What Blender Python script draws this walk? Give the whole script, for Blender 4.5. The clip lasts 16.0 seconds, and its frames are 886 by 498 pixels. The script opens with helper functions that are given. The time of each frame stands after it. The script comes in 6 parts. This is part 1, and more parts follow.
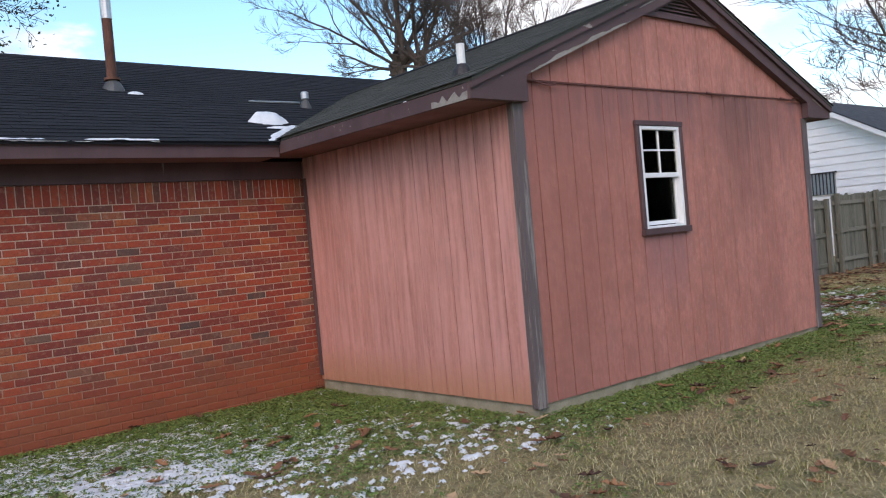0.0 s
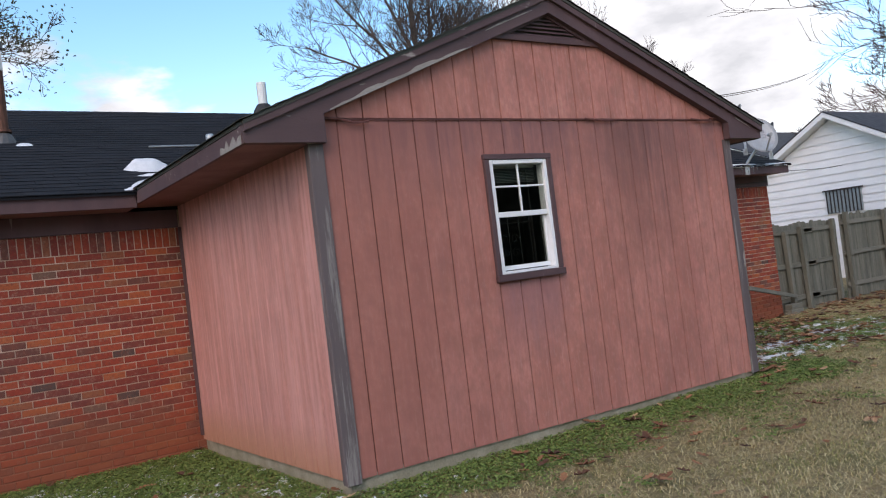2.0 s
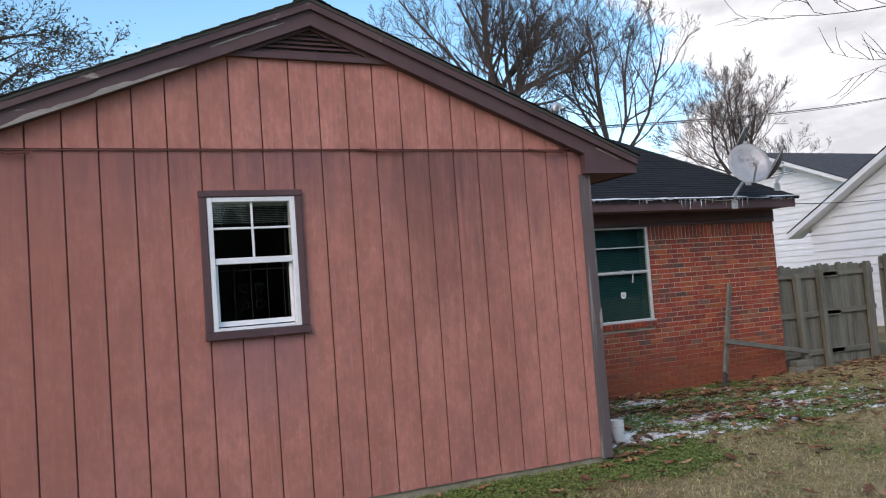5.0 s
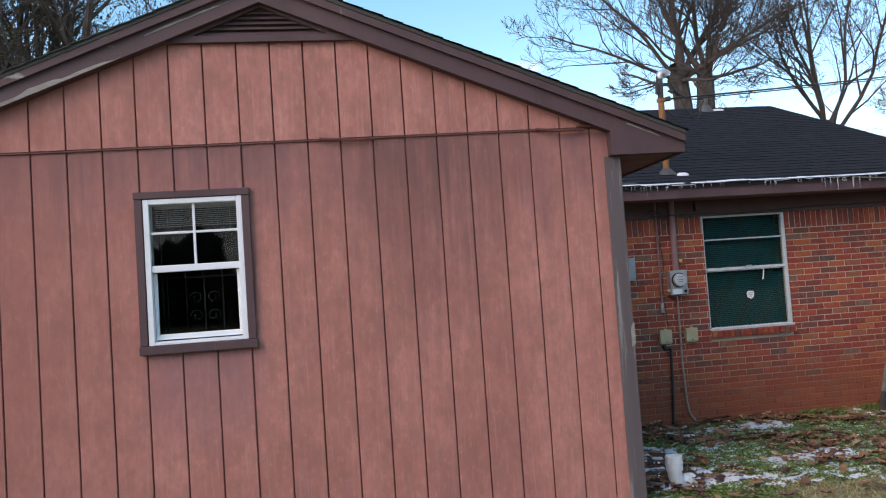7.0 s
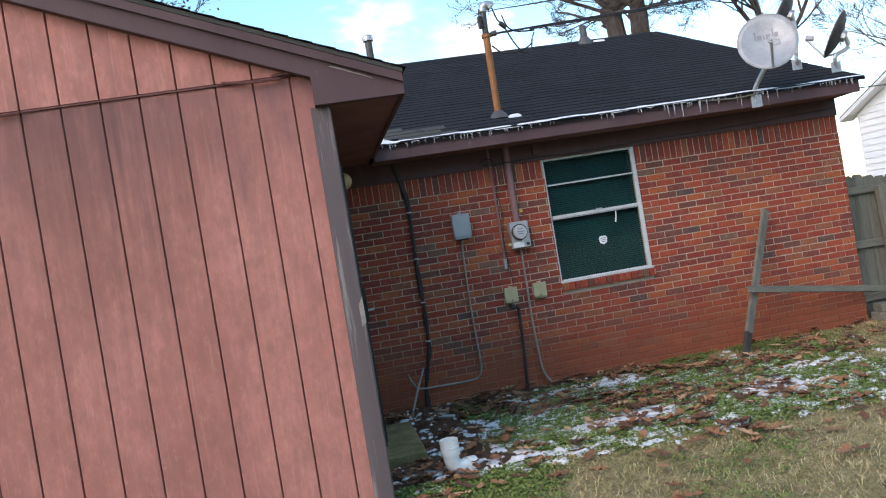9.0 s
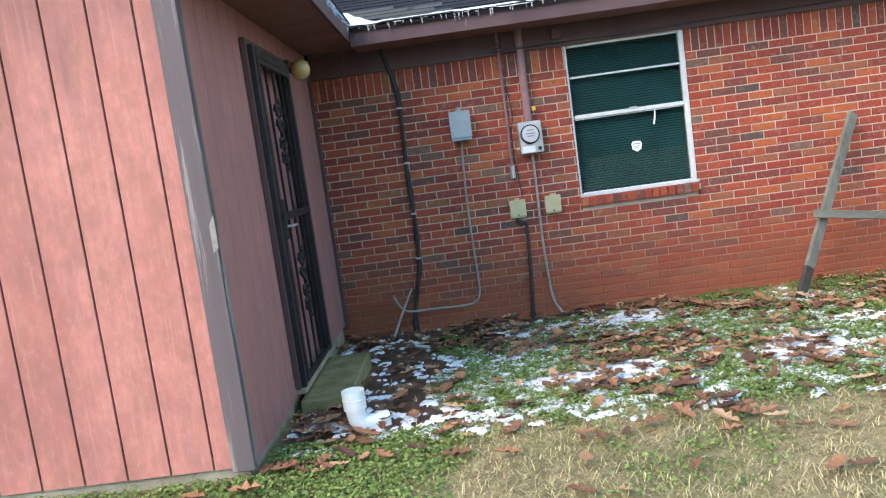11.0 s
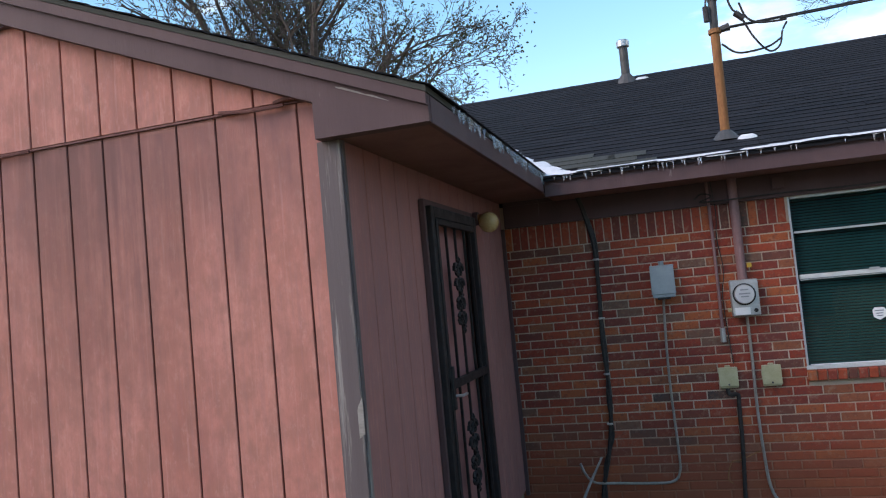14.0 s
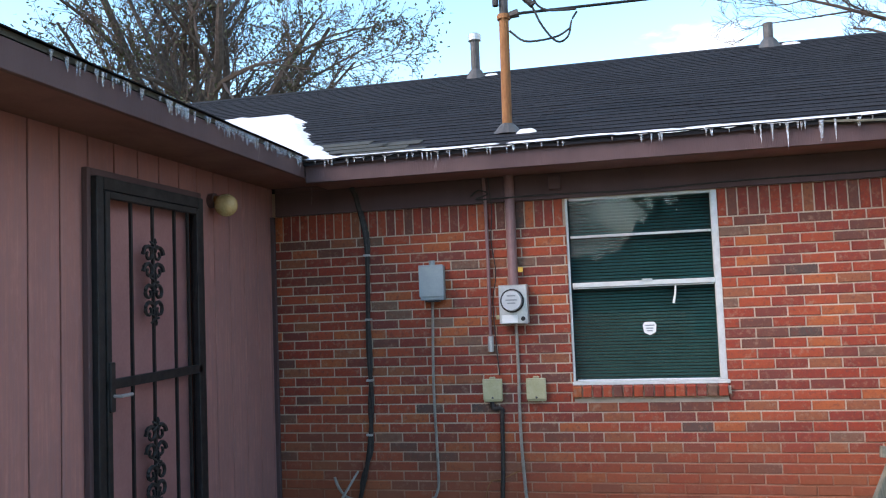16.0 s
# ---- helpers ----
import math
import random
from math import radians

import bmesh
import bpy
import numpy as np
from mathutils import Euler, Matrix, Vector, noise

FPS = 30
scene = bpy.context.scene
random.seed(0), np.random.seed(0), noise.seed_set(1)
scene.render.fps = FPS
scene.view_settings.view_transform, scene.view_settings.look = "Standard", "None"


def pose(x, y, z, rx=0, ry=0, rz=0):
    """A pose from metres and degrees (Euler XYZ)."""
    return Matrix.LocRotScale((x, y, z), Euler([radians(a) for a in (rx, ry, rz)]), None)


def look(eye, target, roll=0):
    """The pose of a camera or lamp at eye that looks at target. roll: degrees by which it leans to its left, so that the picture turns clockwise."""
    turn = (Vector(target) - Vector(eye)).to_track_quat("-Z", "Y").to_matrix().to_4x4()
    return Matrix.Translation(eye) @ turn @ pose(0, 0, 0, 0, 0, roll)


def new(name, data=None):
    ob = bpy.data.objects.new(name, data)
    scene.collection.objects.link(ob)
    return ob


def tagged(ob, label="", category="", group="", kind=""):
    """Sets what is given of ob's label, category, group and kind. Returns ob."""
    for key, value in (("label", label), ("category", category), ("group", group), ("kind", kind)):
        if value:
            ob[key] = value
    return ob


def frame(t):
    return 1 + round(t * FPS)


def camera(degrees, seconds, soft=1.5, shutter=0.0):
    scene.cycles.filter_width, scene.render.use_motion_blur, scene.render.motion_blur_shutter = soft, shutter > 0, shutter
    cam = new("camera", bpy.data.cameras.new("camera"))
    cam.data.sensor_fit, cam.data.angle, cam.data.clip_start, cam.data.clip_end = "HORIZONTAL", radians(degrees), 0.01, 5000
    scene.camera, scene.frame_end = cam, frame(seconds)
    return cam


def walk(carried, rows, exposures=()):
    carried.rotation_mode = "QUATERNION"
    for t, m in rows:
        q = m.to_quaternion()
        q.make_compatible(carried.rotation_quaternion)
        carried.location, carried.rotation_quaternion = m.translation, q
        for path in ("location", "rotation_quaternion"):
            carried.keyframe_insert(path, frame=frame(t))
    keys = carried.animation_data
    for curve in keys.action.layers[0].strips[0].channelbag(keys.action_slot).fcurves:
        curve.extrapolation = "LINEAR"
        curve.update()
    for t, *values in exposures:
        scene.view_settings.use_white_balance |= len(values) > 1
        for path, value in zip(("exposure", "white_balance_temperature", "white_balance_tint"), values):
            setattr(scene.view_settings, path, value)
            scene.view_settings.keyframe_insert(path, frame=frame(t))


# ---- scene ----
cam = camera(59.3, 16.0, soft=1.15)
PATH = [
    (0, (-4.286, -4.228, 1.47), (-3.016, -2.683, 1.433), -5.1),
    (0.5, (-3.848, -4.389, 1.437), (-2.625, -2.806, 1.472), -6.4),
    (1, (-3.408, -4.585, 1.477), (-2.12, -3.057, 1.552), -7.4),
    (1.5, (-2.9, -4.832, 1.493), (-1.702, -3.231, 1.552), -6.8),
    (2, (-2.354, -4.902, 1.482), (-1.222, -3.255, 1.526), -6.9),
    (2.5, (-1.833, -5.159, 1.458), (-0.748, -3.48, 1.509), -8.3),
    (3, (-1.295, -5.276, 1.477), (-0.323, -3.53, 1.551), -8.7),
    (3.5, (-0.801, -5.41, 1.532), (0.307, -3.746, 1.595), -8.2),
    (4, (-0.229, -5.603, 1.525), (0.818, -3.9, 1.588), -7.8),
    (6.5, (2.163, -5.289, 1.574), (2.57, -3.335, 1.697), -2.1),
    (7, (2.681, -5.169, 1.6), (2.977, -3.193, 1.698), -3.9),
    (7.5, (3.15, -4.982, 1.594), (3.682, -3.054, 1.622), -7.9),
    (8, (3.638, -4.989, 1.524), (4.141, -3.053, 1.538), -8.1),
    (10.5, (5.61, -3.809, 1.491), (5.592, -1.815, 1.331), -9.0),
    (11, (5.899, -3.649, 1.386), (5.844, -1.662, 1.16), -7.9),
    (11.5, (6.179, -3.582, 1.431), (6.129, -1.595, 1.205), -7.3),
    (12, (6.096, -3.509, 1.601), (5.969, -1.514, 1.632), -2.8),
    (12.5, (6.07, -3.451, 1.694), (5.846, -1.468, 1.837), 0.8),
    (13, (6.027, -3.414, 1.725), (5.697, -1.447, 1.875), 0.9),
    (13.5, (6.082, -3.38, 1.71), (5.601, -1.447, 1.89), -1.3),
    (14, (6.129, -3.201, 1.674), (5.56, -1.288, 1.802), -5.3),
    (14.5, (6.394, -3.082, 1.626), (6.031, -1.118, 1.724), -3.8),
    (15, (6.811, -2.909, 1.574), (6.577, -0.924, 1.66), -1.0),
    (15.5, (7.107, -2.584, 1.519), (6.778, -0.614, 1.626), -2.6),
    (16, (7.322, -2.324, 1.532), (6.89, -0.375, 1.66), -2.3),
]
walk(cam, [(t, look(eye, target, roll)) for t, eye, target, roll in PATH],
     exposures=[(t, s, 7250, 24 if 9.8 <= t <= 12 else 28) for t, s in ((0.0, 0.08), (1.0, 0.0), (2.5, -0.02), (4.2, -0.08), (6.5, 0.1), (8.2, 0.12), (9.8, 1.02), (11.4, 1.4), (12.0, 1.4), (12.5, 0.34), (13.3, 0.02), (14.0, 0.3), (14.6, 0.78), (15.2, 0.95), (16.0, 1.0))])


# ---- world, sun ----
SUN_AZ, SUN_EL = 228.0, 36.0          # degrees, clockwise from +y
world = bpy.data.worlds.new("world")
scene.world = world
world.use_nodes = True
wn, wl = world.node_tree.nodes, world.node_tree.links
wn.clear()
w_out = wn.new("ShaderNodeOutputWorld")
w_bg = wn.new("ShaderNodeBackground")
w_sky = wn.new("ShaderNodeTexSky")
w_sky.sky_type = "NISHITA"
w_sky.sun_disc = False
w_sky.sun_elevation, w_sky.sun_rotation = radians(SUN_EL), radians(SUN_AZ)
w_sky.air_density, w_sky.dust_density, w_sky.ozone_density = 1.0, 0.5, 0.8
w_co = wn.new("ShaderNodeTexCoord")
w_map = wn.new("ShaderNodeMapping")
w_map.inputs["Scale"].default_value = (1.0, 1.0, 2.4)
w_map.inputs["Location"].default_value = (0.35, 0.1, 0.0)
w_noise = wn.new("ShaderNodeTexNoise")
w_noise.inputs["Scale"].default_value = 3.1
w_noise.inputs["Detail"].default_value = 7.0
w_noise.inputs["Roughness"].default_value = 0.52
w_dot = wn.new("ShaderNodeVectorMath")
w_dot.operation = "DOT_PRODUCT"
w_dot.inputs[1].default_value = (0.90, 0.42, 0.0)   # the cloud bank stands to the east
w_bank = wn.new("ShaderNodeMapRange")
w_bank.inputs["From Min"].default_value, w_bank.inputs["From Max"].default_value = 0.66, 0.95
w_bank.inputs["To Min"].default_value, w_bank.inputs["To Max"].default_value = 0.0, 0.17
w_add = wn.new("ShaderNodeMath")
w_add.operation = "ADD"
w_mask = wn.new("ShaderNodeMapRange")
w_mask.interpolation_type = "SMOOTHSTEP"
w_mask.inputs["From Min"].default_value, w_mask.inputs["From Max"].default_value = 0.585, 0.665
w_mix = wn.new("ShaderNodeMix")
w_mix.data_type = "RGBA"
w_shade = wn.new("ShaderNodeTexNoise")
w_shade.inputs["Scale"].default_value, w_shade.inputs["Detail"].default_value, w_shade.inputs["Roughness"].default_value = 5.2, 6.0, 0.55
w_tone = wn.new("ShaderNodeValToRGB")
w_tone.color_ramp.elements[0].position, w_tone.color_ramp.elements[0].color = 0.36, (4.5, 5.4, 5.8, 1)
w_tone.color_ramp.elements[1].position, w_tone.color_ramp.elements[1].color = 0.58, (7.6, 8.9, 9.3, 1)
wl.new(w_map.outputs["Vector"], w_shade.inputs["Vector"])
wl.new(w_shade.outputs["Fac"], w_tone.inputs["Fac"])
wl.new(w_tone.outputs["Color"], w_mix.inputs["B"])
wl.new(w_co.outputs["Generated"], w_map.inputs["Vector"])
wl.new(w_map.outputs["Vector"], w_noise.inputs["Vector"])
wl.new(w_co.outputs["Generated"], w_dot.inputs[0])
wl.new(w_dot.outputs["Value"], w_bank.inputs["Value"])
wl.new(w_noise.outputs["Fac"], w_add.inputs[0])
wl.new(w_bank.outputs["Result"], w_add.inputs[1])
wl.new(w_add.outputs["Value"], w_mask.inputs["Value"])
wl.new(w_mask.outputs["Result"], w_mix.inputs["Factor"])
w_hsv = wn.new("ShaderNodeHueSaturation")
w_hsv.inputs["Hue"].default_value, w_hsv.inputs["Saturation"].default_value, w_hsv.inputs["Value"].default_value = 0.48, 1.28, 1.85
wl.new(w_sky.outputs["Color"], w_hsv.inputs["Color"])
wl.new(w_hsv.outputs["Color"], w_mix.inputs["A"])
wl.new(w_mix.outputs["Result"], w_bg.inputs["Color"])
w_bg.inputs["Strength"].default_value = 0.15
wl.new(w_bg.outputs["Background"], w_out.inputs["Surface"])
sun = new("sun", bpy.data.lights.new("sun", "SUN"))
sun.data.energy, sun.data.angle, sun.data.color = 1.3, radians(36), (1.0, 0.91, 0.79)
_a, _e = radians(SUN_AZ), radians(SUN_EL)
sun.matrix_world = look((0, 0, 30), (-math.sin(_a) * math.cos(_e), -math.cos(_a) * math.cos(_e), 30 - math.sin(_e)))


# ---- materials ----
def nodes_of(name):
    m = bpy.data.materials.new(name)
    m.use_nodes = True
    t = m.node_tree
    return m, t.nodes, t.links, t.nodes["Principled BSDF"]


def position(ns, ls, scale=(1, 1, 1)):
    g = ns.new("ShaderNodeNewGeometry")
    mp = ns.new("ShaderNodeMapping")
    mp.inputs["Scale"].default_value = scale
    ls.new(g.outputs["Position"], mp.inputs["Vector"])
    return mp.outputs["Vector"]


def noise_tex(ns, ls, vec, scale, detail=4.0, rough=0.6):
    n = ns.new("ShaderNodeTexNoise")
    n.inputs["Scale"].default_value, n.inputs["Detail"].default_value, n.inputs["Roughness"].default_value = scale, detail, rough
    ls.new(vec, n.inputs["Vector"])
    return n.outputs["Fac"]


def ramp(ns, ls, fac, stops, mode="LINEAR"):
    r = ns.new("ShaderNodeValToRGB")
    r.color_ramp.interpolation = mode
    els = r.color_ramp.elements
    while len(els) < len(stops):
        els.new(0.5)
    for e, (p, c) in zip(els, stops):
        e.position, e.color = p, (*c, 1)
    ls.new(fac, r.inputs["Fac"])
    return r.outputs["Color"]


def mixed(ns, ls, fac, a, b, mode="MIX"):
    m = ns.new("ShaderNodeMix")
    m.data_type, m.blend_type = "RGBA", mode
    for sock, v in ((m.inputs["Factor"], fac), (m.inputs["A"], a), (m.inputs["B"], b)):
        if isinstance(v, (int, float)):
            sock.default_value = v
        elif isinstance(v, tuple):
            sock.default_value = (*v, 1)
        else:
            ls.new(v, sock)
    return m.outputs["Result"]


def span(ns, ls, fac, lo, hi, to0=0.0, to1=1.0):
    m = ns.new("ShaderNodeMapRange")
    m.inputs["From Min"].default_value, m.inputs["From Max"].default_value = lo, hi
    m.inputs["To Min"].default_value, m.inputs["To Max"].default_value = to0, to1
    ls.new(fac, m.inputs["Value"])
    return m.outputs["Result"]


def math2(ns, ls, op, a, b):
    m = ns.new("ShaderNodeMath")
    m.operation = op
    for sock, v in zip(m.inputs, (a, b)):
        if isinstance(v, (int, float)):
            sock.default_value = v
        else:
            ls.new(v, sock)
    return m.outputs["Value"]


def bumped(ns, ls, bsdf, fac, strength=0.3, dist=0.01):
    b = ns.new("ShaderNodeBump")
    b.inputs["Strength"].default_value, b.inputs["Distance"].default_value = strength, dist
    ls.new(fac, b.inputs["Height"])
    ls.new(b.outputs["Normal"], bsdf.inputs["Normal"])


def plain(name, c1, c2, rough=0.7, metal=0.0, scale=6.0, fine=60.0, bump=0.15, stretch=(1, 1, 1)):
    """A surface of two close colours, mottled at two scales, with fine relief."""
    m, ns, ls, b = nodes_of(name)
    v = position(ns, ls, stretch)
    n1, n2 = noise_tex(ns, ls, v, scale), noise_tex(ns, ls, v, fine, 3.0)
    f = math2(ns, ls, "ADD", math2(ns, ls, "MULTIPLY", n1, 0.65), math2(ns, ls, "MULTIPLY", n2, 0.35))
    col = ramp(ns, ls, f, [(0.35, c1), (0.65, c2)])
    ls.new(col, b.inputs["Base Color"])
    ls.new(span(ns, ls, n1, 0.3, 0.7, min(1.0, rough + 0.08), max(0.05, rough - 0.08)), b.inputs["Roughness"])
    b.inputs["Metallic"].default_value = metal
    bumped(ns, ls, b, n2, bump, 0.006)
    return m


def random_of(ns, joined):
    if joined:
        return ns.new("ShaderNodeNewGeometry").outputs["Random Per Island"]
    return ns.new("ShaderNodeObjectInfo").outputs["Random"]


BRICKS = [(0.0, (0.30, 0.036, 0.015)), (0.14, (0.38, 0.058, 0.020)), (0.29, (0.22, 0.030, 0.018)), (0.42, (0.42, 0.096, 0.027)),
          (0.52, (0.32, 0.042, 0.016)), (0.65, (0.185, 0.036, 0.026)), (0.74, (0.29, 0.088, 0.038)), (0.81, (0.26, 0.034, 0.019)), (0.89, (0.14, 0.046, 0.033)), (0.95, (0.17, 0.090, 0.060)),
          (0.98, (0.075, 0.050, 0.043))]


def brick_material(name, joined):
    m, ns, ls, b = nodes_of(name)
    v = position(ns, ls)
    col = ramp(ns, ls, random_of(ns, joined), BRICKS, "CONSTANT")
    n1, n2 = noise_tex(ns, ls, v, 9.0), noise_tex(ns, ls, v, 120.0, 3.0, 0.7)
    col = mixed(ns, ls, span(ns, ls, n1, 0.46, 0.74, 0.0, 0.3), col, (0.33, 0.075, 0.03))
    n4 = noise_tex(ns, ls, v, 34.0, 4.0, 0.65)
    col = mixed(ns, ls, span(ns, ls, n4, 0.52, 0.66, 0.0, 0.6), col, (0.15, 0.036, 0.024))
    col = mixed(ns, ls, span(ns, ls, n4, 0.42, 0.26, 0.0, 0.4), col, (0.46, 0.13, 0.045))
    col = mixed(ns, ls, span(ns, ls, n2, 0.45, 0.8, 0.0, 0.5), col, (0.13, 0.06, 0.045))
    col = mixed(ns, ls, span(ns, ls, n2, 0.30, 0.22, 0.0, 0.5), col, (0.50, 0.36, 0.26))
    film = noise_tex(ns, ls, v, 21.0, 5.0, 0.7)
    col = mixed(ns, ls, span(ns, ls, film, 0.54, 0.70, 0.0, 0.42), col, (0.40, 0.25, 0.17))
    # red clay splashed up from the soil
    g = ns.new("ShaderNodeSeparateXYZ")
    ls.new(v, g.inputs["Vector"])
    n3 = noise_tex(ns, ls, v, 2.2, 3.0)
    h = math2(ns, ls, "ADD", g.outputs["Z"], math2(ns, ls, "MULTIPLY", n3, -0.9))
    col = mixed(ns, ls, span(ns, ls, h, 0.24, -0.38, 0.0, 0.8), col, (0.27, 0.068, 0.027))
    ls.new(col, b.inputs["Base Color"])
    b.inputs["Roughness"].default_value = 0.82
    bumped(ns, ls, b, n2, 0.5, 0.004)
    return m


MAT_BRICK, MAT_BRICK_J = brick_material("brick_fired", False), brick_material("brick_fired_joined", True)


def mortar_material():
    m, ns, ls, b = nodes_of("mortar")
    v = position(ns, ls)
    n1, n2 = noise_tex(ns, ls, v, 3.0), noise_tex(ns, ls, v, 90.0, 3.0)
    col = ramp(ns, ls, n1, [(0.3, (0.44, 0.32, 0.235)), (0.7, (0.60, 0.47, 0.365))])
    g = ns.new("ShaderNodeSeparateXYZ")
    ls.new(v, g.inputs["Vector"])
    h = math2(ns, ls, "ADD", g.outputs["Z"], math2(ns, ls, "MULTIPLY", n1, -1.0))
    col = mixed(ns, ls, span(ns, ls, h, 0.22, -0.38, 0.0, 0.92), col, (0.30, 0.095, 0.045))
    col = mixed(ns, ls, span(ns, ls, n2, 0.45, 0.8, 0.0, 0.25), col, (0.22, 0.17, 0.13))
    # the west wall's joints are dyed red by old clay wash
    col = mixed(ns, ls, math2(ns, ls, "MULTIPLY", span(ns, ls, g.outputs["X"], 0.1, -0.1), span(ns, ls, n1, 0.25, 0.7, 0.35, 0.0)), col, (0.28, 0.10, 0.055))
    ls.new(col, b.inputs["Base Color"])
    b.inputs["Roughness"].default_value = 0.95
    bumped(ns, ls, b, n2, 0.6, 0.004)
    return m


MAT_MORTAR = mortar_material()


W_EAST = 4.74      # face of the door side of the added room


def siding_material():
    """Sun-faded salmon paint on grooved plywood: soft brown mottling, chalky runs, old water stains."""
    m, ns, ls, b = nodes_of("faded_pink_paint")
    g = ns.new("ShaderNodeSeparateXYZ")
    ls.new(position(ns, ls), g.inputs["Vector"])
    streak = noise_tex(ns, ls, position(ns, ls, (1, 1, 0.06)), 15.0, 5.0, 0.6)
    broad = noise_tex(ns, ls, position(ns, ls, (1, 1, 0.5)), 2.0, 4.0, 0.6)
    grain = noise_tex(ns, ls, position(ns, ls, (1, 1, 0.03)), 190.0, 3.0)
    col = ramp(ns, ls, broad, [(0.30, (0.37, 0.136, 0.108)), (0.48, (0.49, 0.19, 0.148)), (0.70, (0.58, 0.24, 0.19))])
    oi = ns.new("ShaderNodeObjectInfo")
    col = mixed(ns, ls, span(ns, ls, oi.outputs["Random"], 0.0, 1.0, 0.0, 0.3), col, (0.42, 0.16, 0.11))
    # soft brownish clouds in the paint, and rubbed paler ones
    cloud = noise_tex(ns, ls, position(ns, ls, (1, 1, 0.75)), 5.5, 2.5, 0.55)
    col = mixed(ns, ls, span(ns, ls, cloud, 0.48, 0.70, 0.0, 0.5), col, (0.31, 0.135, 0.095))
    col = mixed(ns, ls, span(ns, ls, cloud, 0.46, 0.28, 0.0, 0.3), col, (0.62, 0.28, 0.21))
    blotch = noise_tex(ns, ls, position(ns, ls, (1, 1, 0.6)), 12.0, 4.0, 0.62)
    col = mixed(ns, ls, span(ns, ls, blotch, 0.47, 0.64, 0.0, 0.5), col, (0.33, 0.145, 0.112))
    col = mixed(ns, ls, span(ns, ls, streak, 0.55, 0.78, 0.0, 0.35), col, (0.30, 0.115, 0.09))
    col = mixed(ns, ls, span(ns, ls, streak, 0.42, 0.24, 0.0, 0.3), col, (0.62, 0.32, 0.25))
    rub = noise_tex(ns, ls, position(ns, ls, (1, 1, 0.55)), 26.0, 6.0, 0.72)
    col = mixed(ns, ls, span(ns, ls, rub, 0.50, 0.60, 0.0, 0.30), col, (0.33, 0.14, 0.105))
    col = mixed(ns, ls, span(ns, ls, rub, 0.46, 0.36, 0.0, 0.26), col, (0.64, 0.33, 0.27))
    mould = noise_tex(ns, ls, position(ns, ls, (1, 1, 0.34)), 3.4, 5.0, 0.66)
    col = mixed(ns, ls, span(ns, ls, mould, 0.52, 0.74, 0.0, 0.5), col, (0.27, 0.12, 0.105))
    brush = noise_tex(ns, ls, position(ns, ls, (1, 1, 0.045)), 46.0, 4.0, 0.65)
    col = mixed(ns, ls, span(ns, ls, brush, 0.50, 0.70, 0.0, 0.45), col, (0.36, 0.165, 0.15))
    col = mixed(ns, ls, span(ns, ls, brush, 0.44, 0.28, 0.0, 0.35), col, (0.60, 0.31, 0.265))
    # greyed run-off stain below the drip strip
    below = math2(ns, ls, "MULTIPLY", span(ns, ls, g.outputs["Z"], 2.615, 2.60), span(ns, ls, math2(ns, ls, "ADD", g.outputs["Z"], math2(ns, ls, "MULTIPLY", streak, -1.3)), 1.25, 1.95))
    below = math2(ns, ls, "MULTIPLY", below, span(ns, ls, broad, 0.36, 0.56, 0.2, 0.9))
    col = mixed(ns, ls, below, col, (0.215, 0.10, 0.095))
    # the heaviest run: black-brown water stain under the split in the strip, fading downwards
    sx = math2(ns, ls, "ADD", g.outputs["X"], math2(ns, ls, "MULTIPLY", math2(ns, ls, "SUBTRACT", streak, 0.5), 1.3))
    across = math2(ns, ls, "MULTIPLY", span(ns, ls, sx, 2.72, 3.15), span(ns, ls, sx, 4.3, 3.35))
    drop = math2(ns, ls, "ADD", g.outputs["Z"], math2(ns, ls, "MULTIPLY", math2(ns, ls, "SUBTRACT", streak, 0.5), -2.2))
    down = math2(ns, ls, "MULTIPLY", span(ns, ls, drop, 0.9, 2.45, 0.0, 1.0), span(ns, ls, g.outputs["Z"], 2.64, 2.615))
    col = mixed(ns, ls, math2(ns, ls, "MULTIPLY", math2(ns, ls, "MULTIPLY", across, down), 0.7), col, (0.17, 0.078, 0.066))
    # duller, browner paint towards the west end of the gable wall
    wear = math2(ns, ls, "ADD", g.outputs["X"], math2(ns, ls, "MULTIPLY", math2(ns, ls, "SUBTRACT", mould, 0.5), 2.6))
    front = span(ns, ls, g.outputs["X"], 0.012, 0.03)
    col = mixed(ns, ls, math2(ns, ls, "MULTIPLY", front, span(ns, ls, wear, 1.85, 0.7, 0.0, 0.5)), col, (0.31, 0.115, 0.088))
    # weather side: chalky pale runs, partly painted-in sunlight; green-brown rot along the foot
    west = span(ns, ls, g.outputs["X"], 0.03, 0.009)
    col = mixed(ns, ls, math2(ns, ls, "MULTIPLY", west, span(ns, ls, streak, 0.38, 0.62, 0.2, 0.62)), col, (0.74, 0.38, 0.33))
    foot = math2(ns, ls, "ADD", g.outputs["Z"], math2(ns, ls, "MULTIPLY", streak, -0.5))
    col = mixed(ns, ls, math2(ns, ls, "MULTIPLY", west, span(ns, ls, foot, 0.16, -0.16, 0.0, 0.6)), col, (0.42, 0.19, 0.085))
    # door side: greyed weathered paint, with the wall's shade mixed into the colour
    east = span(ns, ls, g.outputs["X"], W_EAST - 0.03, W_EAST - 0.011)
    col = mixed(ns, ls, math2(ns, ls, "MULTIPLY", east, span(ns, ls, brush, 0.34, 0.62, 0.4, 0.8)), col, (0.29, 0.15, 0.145))
